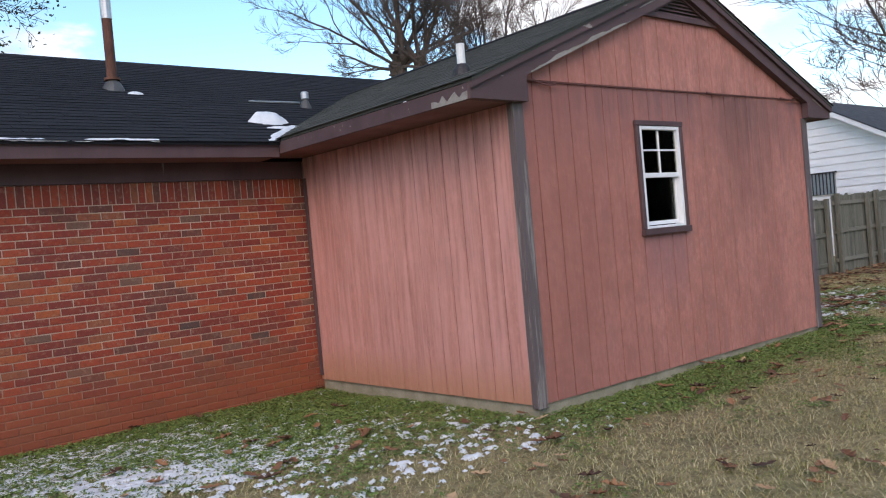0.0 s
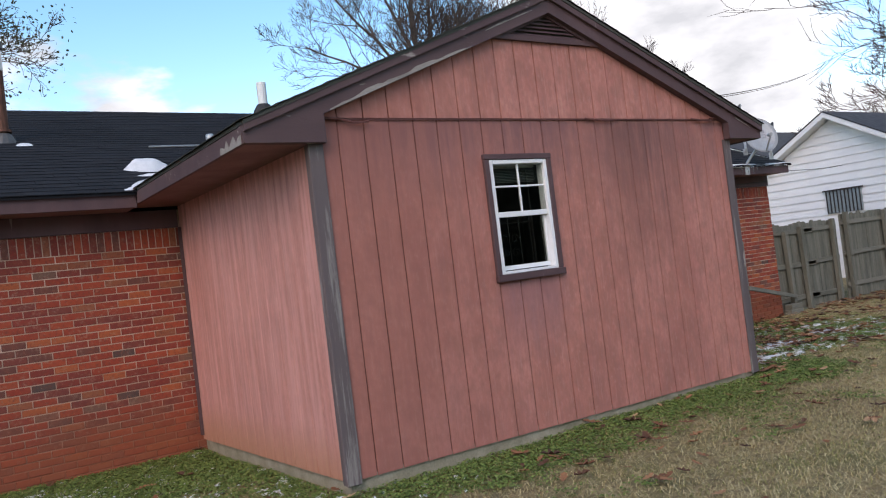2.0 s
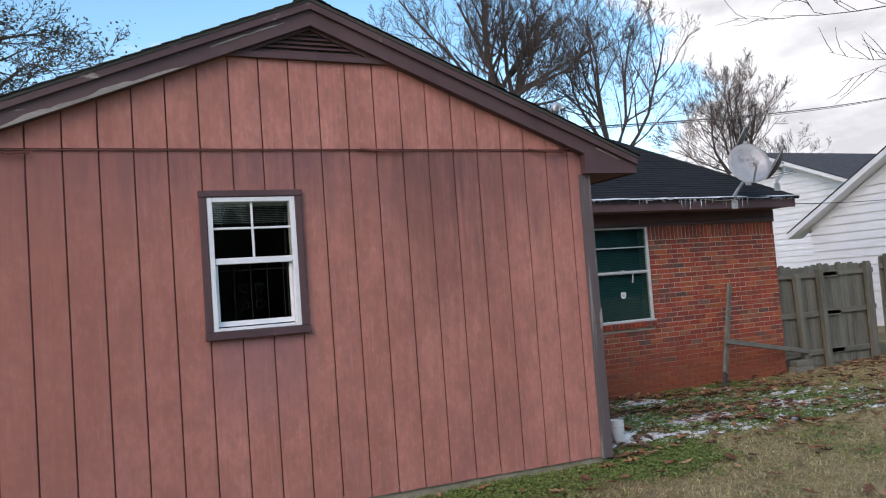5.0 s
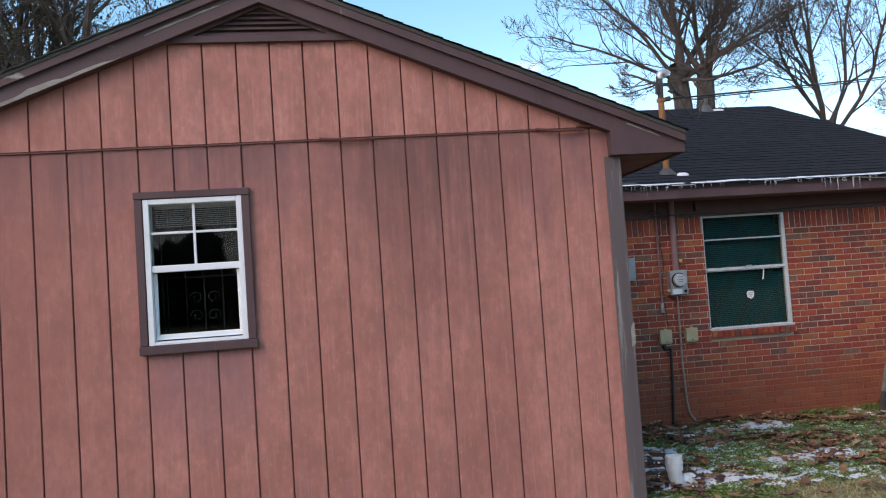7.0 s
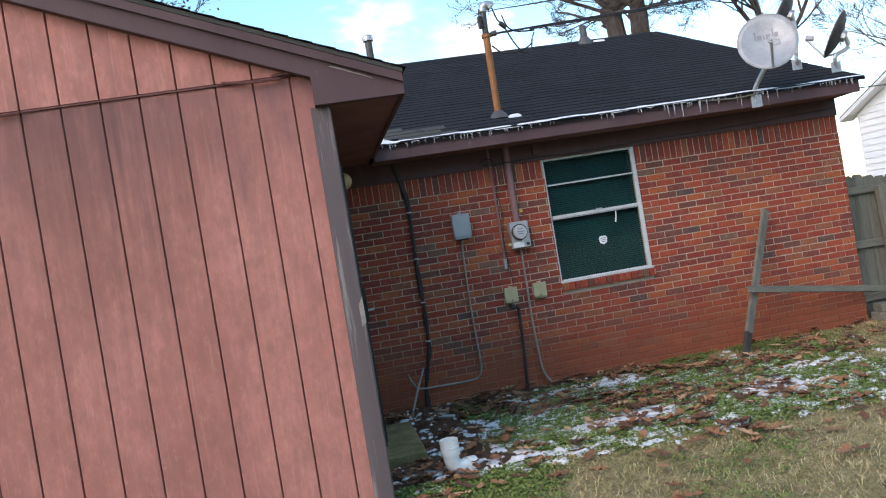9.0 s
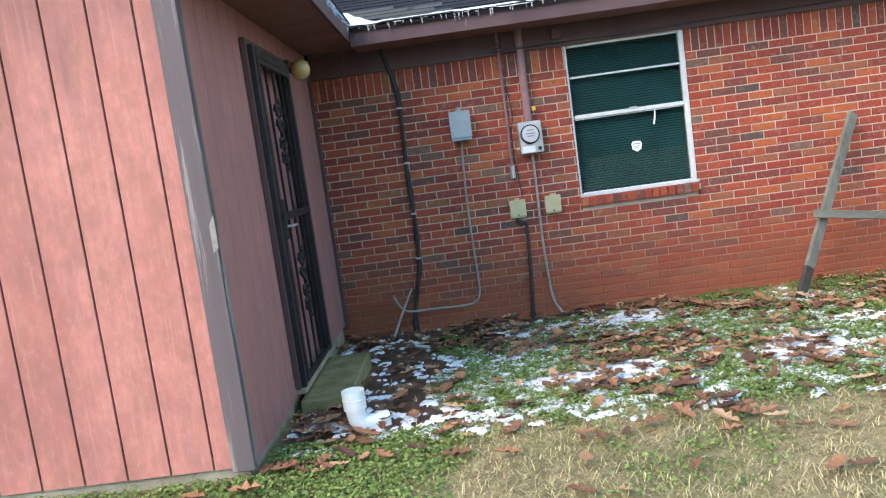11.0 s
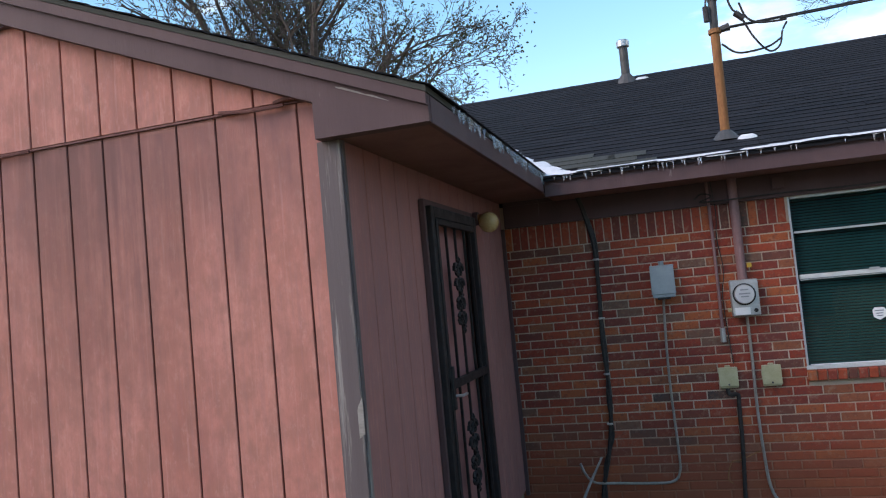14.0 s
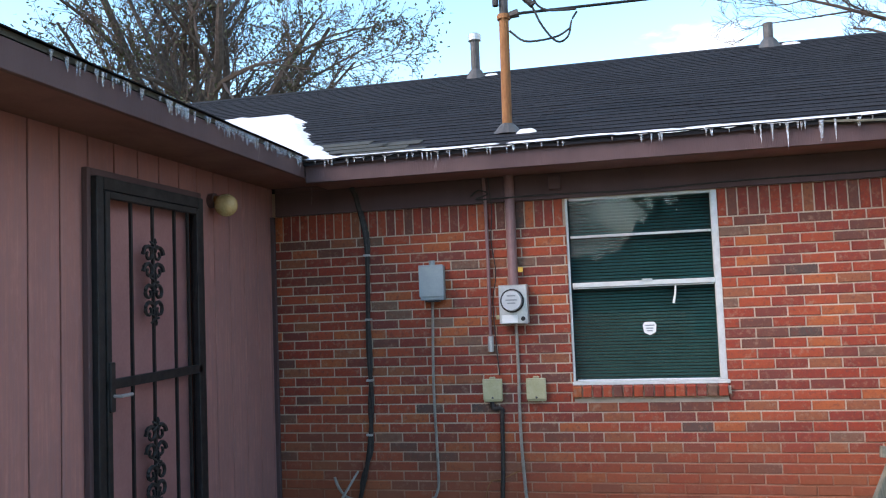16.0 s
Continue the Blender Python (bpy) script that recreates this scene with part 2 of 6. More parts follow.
    # grey run under the small window
    wx = math2(ns, ls, "ADD", g.outputs["X"], math2(ns, ls, "MULTIPLY", broad, 0.3))
    wide = math2(ns, ls, "MULTIPLY", span(ns, ls, wx, 1.55, 1.8), span(ns, ls, wx, 2.5, 2.25))
    deep = math2(ns, ls, "MULTIPLY", span(ns, ls, g.outputs["Z"], 1.36, 1.30), span(ns, ls, math2(ns, ls, "ADD", g.outputs["Z"], math2(ns, ls, "MULTIPLY", streak, -0.7)), 0.25, 0.85))
    col = mixed(ns, ls, math2(ns, ls, "MULTIPLY", math2(ns, ls, "MULTIPLY", wide, deep), 0.6), col, (0.27, 0.135, 0.14))
    ls.new(col, b.inputs["Base Color"])
    b.inputs["Roughness"].default_value = 0.72
    b.inputs["Specular IOR Level"].default_value = 0.3
    bumped(ns, ls, b, grain, 0.35, 0.003)
    return m


MAT_PINK = siding_material()


def peeling(name, paint, paint2, bare, amount, stretch=(1, 1, 0.15)):
    m, ns, ls, b = nodes_of(name)
    v = position(ns, ls, stretch)
    n1, n2 = noise_tex(ns, ls, v, 12.0, 6.0, 0.7), noise_tex(ns, ls, v, 110.0, 3.0)
    col = ramp(ns, ls, noise_tex(ns, ls, v, 3.0), [(0.3, paint), (0.7, paint2)])
    f = span(ns, ls, n1, 1.0 - amount - 0.03, 1.0 - amount + 0.03)
    col = mixed(ns, ls, f, col, ramp(ns, ls, n2, [(0.3, bare), (0.7, tuple(c * 1.5 for c in bare))]))
    ls.new(col, b.inputs["Base Color"])
    b.inputs["Roughness"].default_value = 0.72
    bumped(ns, ls, b, math2(ns, ls, "ADD", n2, math2(ns, ls, "MULTIPLY", f, -0.8)), 0.4, 0.004)
    return m


MAT_TRIM = peeling("purple_brown_trim_paint", (0.072, 0.037, 0.039), (0.106, 0.058, 0.058), (0.17, 0.135, 0.12), 0.31)
MAT_PEEL = peeling("badly_peeled_trim_paint", (0.070, 0.038, 0.040), (0.106, 0.062, 0.061), (0.25, 0.22, 0.195), 0.35, (0.25, 1, 1))
MAT_CORNER = peeling("grey_peeling_corner_paint", (0.10, 0.076, 0.076), (0.15, 0.118, 0.115), (0.185, 0.165, 0.15), 0.46, (1, 1, 0.06))
MAT_SOFFIT = plain("soffit_paint", (0.16, 0.075, 0.065), (0.21, 0.10, 0.085), 0.7, 0, 3, 70)
MAT_FLASH = plain("rusty_flashing", (0.10, 0.035, 0.03), (0.17, 0.06, 0.05), 0.7, 0.0, 20, 120)
# backing seen in the siding grooves; their shade is put into its dark colour
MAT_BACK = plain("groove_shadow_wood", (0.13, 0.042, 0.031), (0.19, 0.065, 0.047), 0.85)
MAT_CONC = plain("mossy_concrete", (0.20, 0.18, 0.115), (0.38, 0.34, 0.25), 0.92, 0, 5, 70, 0.4)
MAT_STEP = plain("green_stained_concrete", (0.13, 0.11, 0.04), (0.29, 0.245, 0.115), 0.92, 0, 6, 70, 0.4)
MAT_WHITE = plain("white_vinyl", (0.74, 0.76, 0.76), (0.82, 0.83, 0.83), 0.4, 0, 8, 90, 0.05)
MAT_ALU = plain("chalky_white_aluminium", (0.52, 0.54, 0.53), (0.66, 0.68, 0.66), 0.5, 0.2, 14, 90, 0.1)
# inner surfaces coloured near black so the rooms look unlit
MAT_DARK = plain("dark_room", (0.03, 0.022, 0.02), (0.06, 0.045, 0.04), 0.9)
MAT_BLIND = plain("green_blind_slat", (0.002, 0.058, 0.068), (0.005, 0.09, 0.098), 0.55, 0, 3, 60, 0.05)
MAT_BLINDW = plain("pale_blind_slat", (0.40, 0.42, 0.38), (0.52, 0.53, 0.48), 0.6)
MAT_BLACK = plain("black_iron_paint", (0.005, 0.005, 0.006), (0.012, 0.012, 0.013), 0.6, 0.0, 14, 100, 0.15)
MAT_DOOR = plain("pink_door_panel", (0.30, 0.135, 0.13), (0.38, 0.18, 0.17), 0.6, 0, 3, 60, 0.1)
MAT_GREYBOX = plain("grey_box_enamel", (0.22, 0.28, 0.30), (0.29, 0.35, 0.37), 0.45, 0.1, 10, 90, 0.08)
MAT_GALV = plain("galvanised_steel", (0.42, 0.43, 0.43), (0.58, 0.58, 0.57), 0.42, 0.7, 18, 120, 0.1)
MAT_BEIGE = plain("beige_plastic", (0.38, 0.345, 0.19), (0.48, 0.44, 0.27), 0.5, 0, 12, 90, 0.05)
MAT_CABLE = plain("black_cable", (0.012, 0.011, 0.011), (0.035, 0.028, 0.025), 0.6, 0, 30, 100, 0.2)
MAT_COND = plain("pink_painted_conduit", (0.20, 0.11, 0.11), (0.27, 0.15, 0.145), 0.6, 0, 10, 90, 0.1)
MAT_RUST = plain("orange_rusted_pipe", (0.22, 0.085, 0.03), (0.36, 0.155, 0.05), 0.75, 0.15, 9, 60, 0.3, (1, 1, 0.4))
MAT_RUSTDARK = plain("dark_rusted_flue", (0.07, 0.03, 0.02), (0.18, 0.07, 0.04), 0.75, 0.2, 9, 60, 0.3, (1, 1, 0.3))
MAT_LEAD = plain("grey_lead", (0.06, 0.058, 0.056), (0.11, 0.108, 0.105), 0.6, 0.3)
MAT_SNOW = plain("old_snow", (0.62, 0.63, 0.635), (0.78, 0.785, 0.785), 0.7, 0, 12, 90, 0.5)
MAT_PVC = plain("white_pvc", (0.70, 0.72, 0.68), (0.80, 0.81, 0.78), 0.35, 0, 12, 60, 0.05)
MAT_DISH = plain("grey_dish_enamel", (0.30, 0.31, 0.315), (0.40, 0.41, 0.41), 0.45, 0.1, 10, 80, 0.05)
MAT_DISHMARK = plain("dish_mark_print", (0.20, 0.20, 0.21), (0.26, 0.26, 0.27), 0.6)
MAT_WOOD = plain("weathered_grey_wood", (0.08, 0.083, 0.062), (0.20, 0.192, 0.15), 0.88, 0, 7, 90, 0.5, (1, 1, 0.08))
MAT_WOODH = plain("weathered_grey_rail", (0.10, 0.10, 0.075), (0.22, 0.21, 0.165), 0.88, 0, 7, 90, 0.5, (0.08, 1, 1))
MAT_BARE = plain("bare_split_wood", (0.20, 0.178, 0.155), (0.36, 0.33, 0.295), 0.88, 0, 9, 120, 0.5, (0.2, 1, 1))
MAT_CHAR = plain("rotted_black_wood", (0.02, 0.017, 0.014), (0.06, 0.05, 0.04), 0.9)
MAT_NBSIDING = plain("white_lap_siding", (0.74, 0.75, 0.76), (0.82, 0.83, 0.83), 0.6, 0, 2, 40, 0.05)
MAT_NBROOF = plain("dark_grey_shingle", (0.035, 0.036, 0.042), (0.06, 0.06, 0.066), 0.9)
MAT_BARK = plain("grey_brown_bark", (0.04, 0.033, 0.028), (0.085, 0.07, 0.06), 0.92, 0, 5, 40, 0.6, (1, 1, 0.3))
MAT_TWIG = plain("bare_twig", (0.055, 0.043, 0.038), (0.10, 0.08, 0.07), 0.92)
MAT_LEAFG = plain("dull_green_leaf", (0.03, 0.042, 0.014), (0.065, 0.075, 0.03), 0.7)
MAT_GLOBE = plain("yellowed_lamp_glass", (0.42, 0.30, 0.13), (0.58, 0.44, 0.22), 0.25, 0, 10, 60, 0.05)
MAT_STICKER = plain("white_sticker", (0.72, 0.74, 0.74), (0.80, 0.80, 0.80), 0.5)
MAT_INK = plain("grey_print", (0.20, 0.22, 0.24), (0.26, 0.28, 0.30), 0.6)
MAT_METERFACE = plain("meter_face", (0.45, 0.47, 0.48), (0.55, 0.57, 0.58), 0.35)
MAT_TAG = plain("yellow_tag", (0.50, 0.30, 0.03), (0.62, 0.38, 0.05), 0.6)
MAT_PIPE = plain("dull_grey_conduit", (0.24, 0.215, 0.185), (0.36, 0.325, 0.285), 0.55, 0.25, 18, 120, 0.1)
MAT_MUD = plain("brown_leaf_mud", (0.045, 0.022, 0.013), (0.14, 0.07, 0.04), 0.55, 0, 9, 70, 0.6)
MAT_WOODS = plain("far_dark_woods", (0.025, 0.028, 0.02), (0.05, 0.05, 0.038), 0.95)
MAT_WET = plain("wet_mud", (0.03, 0.018, 0.012), (0.06, 0.032, 0.02), 0.18, 0, 5, 40, 0.15)


def glass_material(name, tint):
    m, ns, ls, b = nodes_of(name)
    ns.remove(b)
    tr, gl, fr, mx = (ns.new("ShaderNodeBsdfTransparent"), ns.new("ShaderNodeBsdfGlossy"), ns.new("ShaderNodeFresnel"), ns.new("ShaderNodeMixShader"))
    tr.inputs["Color"].default_value = (*tint, 1)
    gl.inputs["Roughness"].default_value = 0.015
    fr.inputs["IOR"].default_value = 1.36
    ls.new(fr.outputs["Fac"], mx.inputs["Fac"])
    ls.new(tr.outputs["BSDF"], mx.inputs[1])
    ls.new(gl.outputs["BSDF"], mx.inputs[2])
    ls.new(mx.outputs["Shader"], ns["Material Output"].inputs["Surface"])
    return m


MAT_GLASS = glass_material("window_glass", (0.85, 0.9, 0.88))


def ice_material():
    m, ns, ls, b = nodes_of("clear_ice")
    b.inputs["Base Color"].default_value = (0.85, 0.9, 0.95, 1)
    b.inputs["Transmission Weight"].default_value = 0.75
    b.inputs["Roughness"].default_value = 0.18
    b.inputs["IOR"].default_value = 1.31
    return m


MAT_ICE = ice_material()


def shingle_material(name, joined, a, c):
    m, ns, ls, b = nodes_of(name)
    v = position(ns, ls)
    n1, n2 = noise_tex(ns, ls, v, 1.2), noise_tex(ns, ls, v, 160.0, 2.0, 0.8)
    col = ramp(ns, ls, random_of(ns, joined), [(0.0, a), (1.0, c)])
    col = mixed(ns, ls, span(ns, ls, n2, 0.40, 0.78, 0.0, 0.45), col, tuple(x * 1.8 for x in c))
    col = mixed(ns, ls, span(ns, ls, n1, 0.45, 0.75, 0.0, 0.35), col, tuple(x * 0.55 for x in a))
    ls.new(col, b.inputs["Base Color"])
    b.inputs["Roughness"].default_value = 0.95
    b.inputs["Specular IOR Level"].default_value = 0.2
    bumped(ns, ls, b, n2, 0.6, 0.004)
    return m


MAT_SHINGLE, MAT_SHINGLE_J = (shingle_material("charcoal_shingle", False, (0.0105, 0.011, 0.013), (0.017, 0.0178, 0.021)),
                              shingle_material("charcoal_shingle_joined", True, (0.0105, 0.011, 0.013), (0.017, 0.0178, 0.021)))
MAT_SHINGLE_G = shingle_material("grey_green_shingle", True, (0.05, 0.052, 0.045), (0.078, 0.079, 0.068))


def ground_material():
    m, ns, ls, b = nodes_of("winter_lawn")
    v = position(ns, ls)
    n0, n1, n2, n3 = (noise_tex(ns, ls, v, 0.35, 3.0), noise_tex(ns, ls, v, 1.6, 4.0), noise_tex(ns, ls, v, 14.0, 5.0, 0.7), noise_tex(ns, ls, v, 95.0, 3.0, 0.8))
    col = ramp(ns, ls, n2, [(0.3, (0.15, 0.105, 0.05)), (0.5, (0.30, 0.225, 0.105)), (0.7, (0.44, 0.34, 0.175))])
    col = mixed(ns, ls, span(ns, ls, n1, 0.46, 0.66, 0.0, 0.6), col, (0.13, 0.14, 0.045))
    col = mixed(ns, ls, span(ns, ls, n0, 0.55, 0.72, 0.0, 0.5), col, (0.13, 0.075, 0.04))
    col = mixed(ns, ls, span(ns, ls, n3, 0.5, 0.8, 0.0, 0.5), col, (0.08, 0.06, 0.035))
    ls.new(col, b.inputs["Base Color"])
    b.inputs["Roughness"].default_value = 0.95
    bumped(ns, ls, b, math2(ns, ls, "ADD", n2, n3), 0.8, 0.02)
    return m


MAT_GROUND = ground_material()


def island_material(name, stops, rough=0.8):
    m, ns, ls, b = nodes_of(name)
    col = ramp(ns, ls, random_of(ns, True), stops)
    n = noise_tex(ns, ls, position(ns, ls), 60.0)
    col = mixed(ns, ls, span(ns, ls, n, 0.4, 0.8, 0.0, 0.5), col, tuple(c * 0.5 for c in stops[0][1]))
    ls.new(col, b.inputs["Base Color"])
    b.inputs["Roughness"].default_value = rough
    return m


MAT_DRY = island_material("dry_grass_blade", [(0.0, (0.30, 0.21, 0.085)), (0.4, (0.52, 0.41, 0.19)), (0.75, (0.68, 0.57, 0.32)), (1.0, (0.31, 0.28, 0.08))])
MAT_OLIVE = island_material("olive_grass_blade", [(0.0, (0.09, 0.11, 0.02)), (0.5, (0.20, 0.225, 0.045)), (1.0, (0.33, 0.31, 0.085))])
MAT_CLOVER = island_material("green_clover", [(0.0, (0.065, 0.11, 0.02)), (0.6, (0.15, 0.235, 0.045)), (1.0, (0.28, 0.33, 0.085))])
MAT_LEAF = island_material("dead_oak_leaf", [(0.0, (0.065, 0.027, 0.016)), (0.45, (0.20, 0.08, 0.034)), (0.82, (0.35, 0.155, 0.068)), (1.0, (0.54, 0.34, 0.18))])


# ---- mesh helpers ----
def root_of(ob):
    while ob.parent:
        ob = ob.parent
    return ob


def mesh_object(name, me, material, parent=None, label=""):
    me.materials.append(material)
    ob = new(name, me)
    if parent:
        ob.parent = parent
    if label:
        ob["label"] = label
    return ob


def part(name, bm, material, parent=None, label="", smooth=False):
    """Links bm (built in world places) as one mesh under a thing, whose base becomes its origin."""
    if parent:
        bmesh.ops.translate(bm, verts=bm.verts, vec=-root_of(parent).location)
    me = bpy.data.meshes.new(name)
    bmesh.ops.recalc_face_normals(bm, faces=bm.faces)
    if smooth:
        for f in bm.faces:
            f.smooth = True
    bm.to_mesh(me)
    bm.free()
    return mesh_object(name, me, material, parent, label)


def thing(name, x, y, z, label, category, group="", kind=""):
    ob = new(name)
    ob.location = (x, y, z)
    ob.empty_display_size = 0.1
    return tagged(ob, label, category, group, kind)


def raw(name, verts, faces, material, parent=None, label=""):
    me = bpy.data.meshes.new(name)
    me.from_pydata(verts, [], faces)
    me.update()
    return mesh_object(name, me, material, parent, label)


def box(bm, x0, y0, z0, x1, y1, z1, bevel=0.0):
    vs = [bm.verts.new(p) for p in ((x0, y0, z0), (x1, y0, z0), (x1, y1, z0), (x0, y1, z0), (x0, y0, z1), (x1, y0, z1), (x1, y1, z1), (x0, y1, z1))]
    fs = [bm.faces.new([vs[i] for i in q]) for q in ((0, 3, 2, 1), (4, 5, 6, 7), (0, 1, 5, 4), (1, 2, 6, 5), (2, 3, 7, 6), (3, 0, 4, 7))]
    if bevel:
        es = list({e for f in fs for e in f.edges})
        bmesh.ops.bevel(bm, geom=es, offset=bevel, segments=1, affect="EDGES")
    return bm


def boxed(x0, y0, z0, x1, y1, z1, bevel=0.0):
    return box(bmesh.new(), x0, y0, z0, x1, y1, z1, bevel)


def prism(bm, pts, axis, lo, hi):
    """A polygon (two coordinates a point) pulled along an axis from lo to hi."""
    def at(p, d):
        return {"x": (d, p[0], p[1]), "y": (p[0], d, p[1]), "z": (p[0], p[1], d)}[axis]
    a, b = [bm.verts.new(at(p, lo)) for p in pts], [bm.verts.new(at(p, hi)) for p in pts]
    bm.faces.new(a)
    bm.faces.new(b[::-1])
    for i in range(len(pts)):
        j = (i + 1) % len(pts)
        bm.faces.new((a[i], b[i], b[j], a[j]))
    return bm


def tube(bm, pts, r, n=8, r_end=None, cap=True):
    """A round bar along a line of points."""
    pts = [Vector(p) for p in pts]
    rings = []
    up = Vector((0.13, 0.31, 0.94))
    for i, p in enumerate(pts):
        d = (pts[min(i + 1, len(pts) - 1)] - pts[max(i - 1, 0)]).normalized()
        s = d.cross(up if abs(d.dot(up)) < 0.95 else Vector((1, 0.2, 0))).normalized()
        u = s.cross(d)
        k = i / max(1, len(pts) - 1)
        rr = r + ((r_end if r_end is not None else r) - r) * k
        rings.append([bm.verts.new(p + rr * (math.cos(2 * math.pi * a / n) * s + math.sin(2 * math.pi * a / n) * u)) for a in range(n)])
    for a, b in zip(rings, rings[1:]):
        for i in range(n):
            bm.faces.new((a[i], a[(i + 1) % n], b[(i + 1) % n], b[i]))
    if cap:
        bm.faces.new(rings[0][::-1])
        bm.faces.new(rings[-1])
    return bm


def lathe(bm, profile, cx, cy, n=16):
    """A turned body: (radius, height) pairs round an upright axis."""
    rings = [[bm.verts.new((cx + r * math.cos(2 * math.pi * a / n), cy + r * math.sin(2 * math.pi * a / n), z)) for a in range(n)] for r, z in profile]
    for a, b in zip(rings, rings[1:]):
        for i in range(n):
            bm.faces.new((a[i], a[(i + 1) % n], b[(i + 1) % n], b[i]))
    bm.faces.new(rings[0][::-1])
    bm.faces.new(rings[-1])
    return bm


def smooth_line(pts, steps=6):
    """A soft curve through points."""
    ps = [Vector(p) for p in pts]
    ps = [2 * ps[0] - ps[1]] + ps + [2 * ps[-1] - ps[-2]]
    out = []
    for a, b, c, d in zip(ps, ps[1:], ps[2:], ps[3:]):
        for k in range(steps):
            t = k / steps
            out.append(0.5 * (2 * b + (c - a) * t + (2 * a - 5 * b + 4 * c - d) * t * t + (3 * b - a - 3 * c + d) * t ** 3))
    return out + [ps[-2]]


# ---- plan ----
W, D = 4.74, 3.27                 # the added room: width, depth to the brick wall
PITCH = 0.403
RIDGE_X, EAVE_L, EAVE_R, EAVE_Z = 2.34, -0.50, 5.20, 2.58
RIDGE_Z = EAVE_Z + PITCH * (EAVE_R - RIDGE_X)
MAIN_EAVE_Y, MAIN_EAVE_Z, MAIN_PITCH, MAIN_RIDGE_Y = 2.82, 2.55, 0.4045, 7.27
X_WEST, X_EAST = -9.0, 10.45
SIDE_Z0, SIDE_Z1 = 0.10, 2.600
GROOVE = 0.2085


def soft(a, b, v):
    t = min(1.0, max(0.0, (v - a) / (b - a)))
    return t * t * (3 - 2 * t)


def ground_z(x, y):
    return (-0.025 - 0.08 * soft(0.1, 3.1, y) - 0.025 * soft(2.0, 9.0, x) * soft(0.5, 3.0, y) + 0.03 * soft(-1.0, -4.0, x) * soft(0.5, 3.0, y)
            + 0.018 * noise.noise(Vector((x * 0.9, y * 0.9, 0.3))) + 0.008 * noise.noise(Vector((x * 3.1, y * 3.1, 1.3))))


def roof_z(y):
    return MAIN_EAVE_Z + MAIN_PITCH * (y - MAIN_EAVE_Y)


# ---- ground ----
def axis_steps(lo, hi, step):
    near = list(np.arange(lo, hi, step))
    far, d = [], step
    while sum(far) < 600:
        d *= 1.5
        far.append(d)
    return [lo - s for s in np.cumsum(far)[::-1]] + near + [near[-1] + s for s in np.cumsum(far)]


def build_ground():
    xs, ys = axis_steps(-8, 20, 0.16), axis_steps(-6, 6, 0.16)
    verts = [(x, y, ground_z(x, y) if abs(x) < 60 and abs(y) < 60 else -0.1) for y in ys for x in xs]
    n = len(xs)
    faces = [(j * n + i, j * n + i + 1, (j + 1) * n + i + 1, (j + 1) * n + i) for j in range(len(ys) - 1) for i in range(n - 1)]
    g = raw("ground", verts, faces, MAT_GROUND)
    for p in g.data.polygons:
        p.use_smooth = True
    tagged(g, "uneven winter lawn of tan dry grass and mud", "ground", kind="structure")


build_ground()


# ---- brick walls of the main house ----
COURSE, BRICK_L, BRICK_H, JOINT = 0.0694, 0.1985, 0.0599, 0.0095
SOLDIER_Z0, SOLDIER_Z1 = 2.022, 2.212
WIN = (6.985, 8.02, 0.885, 2.212)          # opening of the large window


def brick_shape(l, h, d=0.03, c=0.004):
    """Front half of a brick round its own centre: sides, worn edges, face. The face looks to -y."""
    x, z = l / 2, h / 2
    v = [(-x, d, -z), (x, d, -z), (x, d, z), (-x, d, z), (-x, c, -z), (x, c, -z), (x, c, z), (-x, c, z),
         (-x + c, 0, -z + c), (x - c, 0, -z + c), (x - c, 0, z - c), (-x + c, 0, z - c)]
    f = []
    for a, b in ((0, 4), (4, 8)):
        f += [(a + i, a + (i + 1) % 4, b + (i + 1) % 4, b + i) for i in range(4)]
    return v, f + [(8, 9, 10, 11)]


BRICK_MESHES = {}


def brick_piece(parent, l, h, x, y, z):
    key = (round(l, 3), round(h, 3))
    if key not in BRICK_MESHES:
        me = bpy.data.meshes.new("brick")
        v, f = brick_shape(l, h)
        me.from_pydata(v, [], f)
        me.materials.append(MAT_BRICK)
        BRICK_MESHES[key] = me
    ob = new("brick", BRICK_MESHES[key])
    ob.parent = parent
    ob.location = Vector((x, y, z)) - parent.location
    ob.rotation_euler = (random.uniform(-0.006, 0.006), random.uniform(-0.005, 0.005), random.uniform(-0.008, 0.008))


def cuts(x0, x1, hole):
    if not hole or x1 <= hole[0] or x0 >= hole[1]:
        return [(x0, x1)]
    return [(a, b) for a, b in ((x0, hole[0]), (hole[1], x1)) if b - a > 0.012]


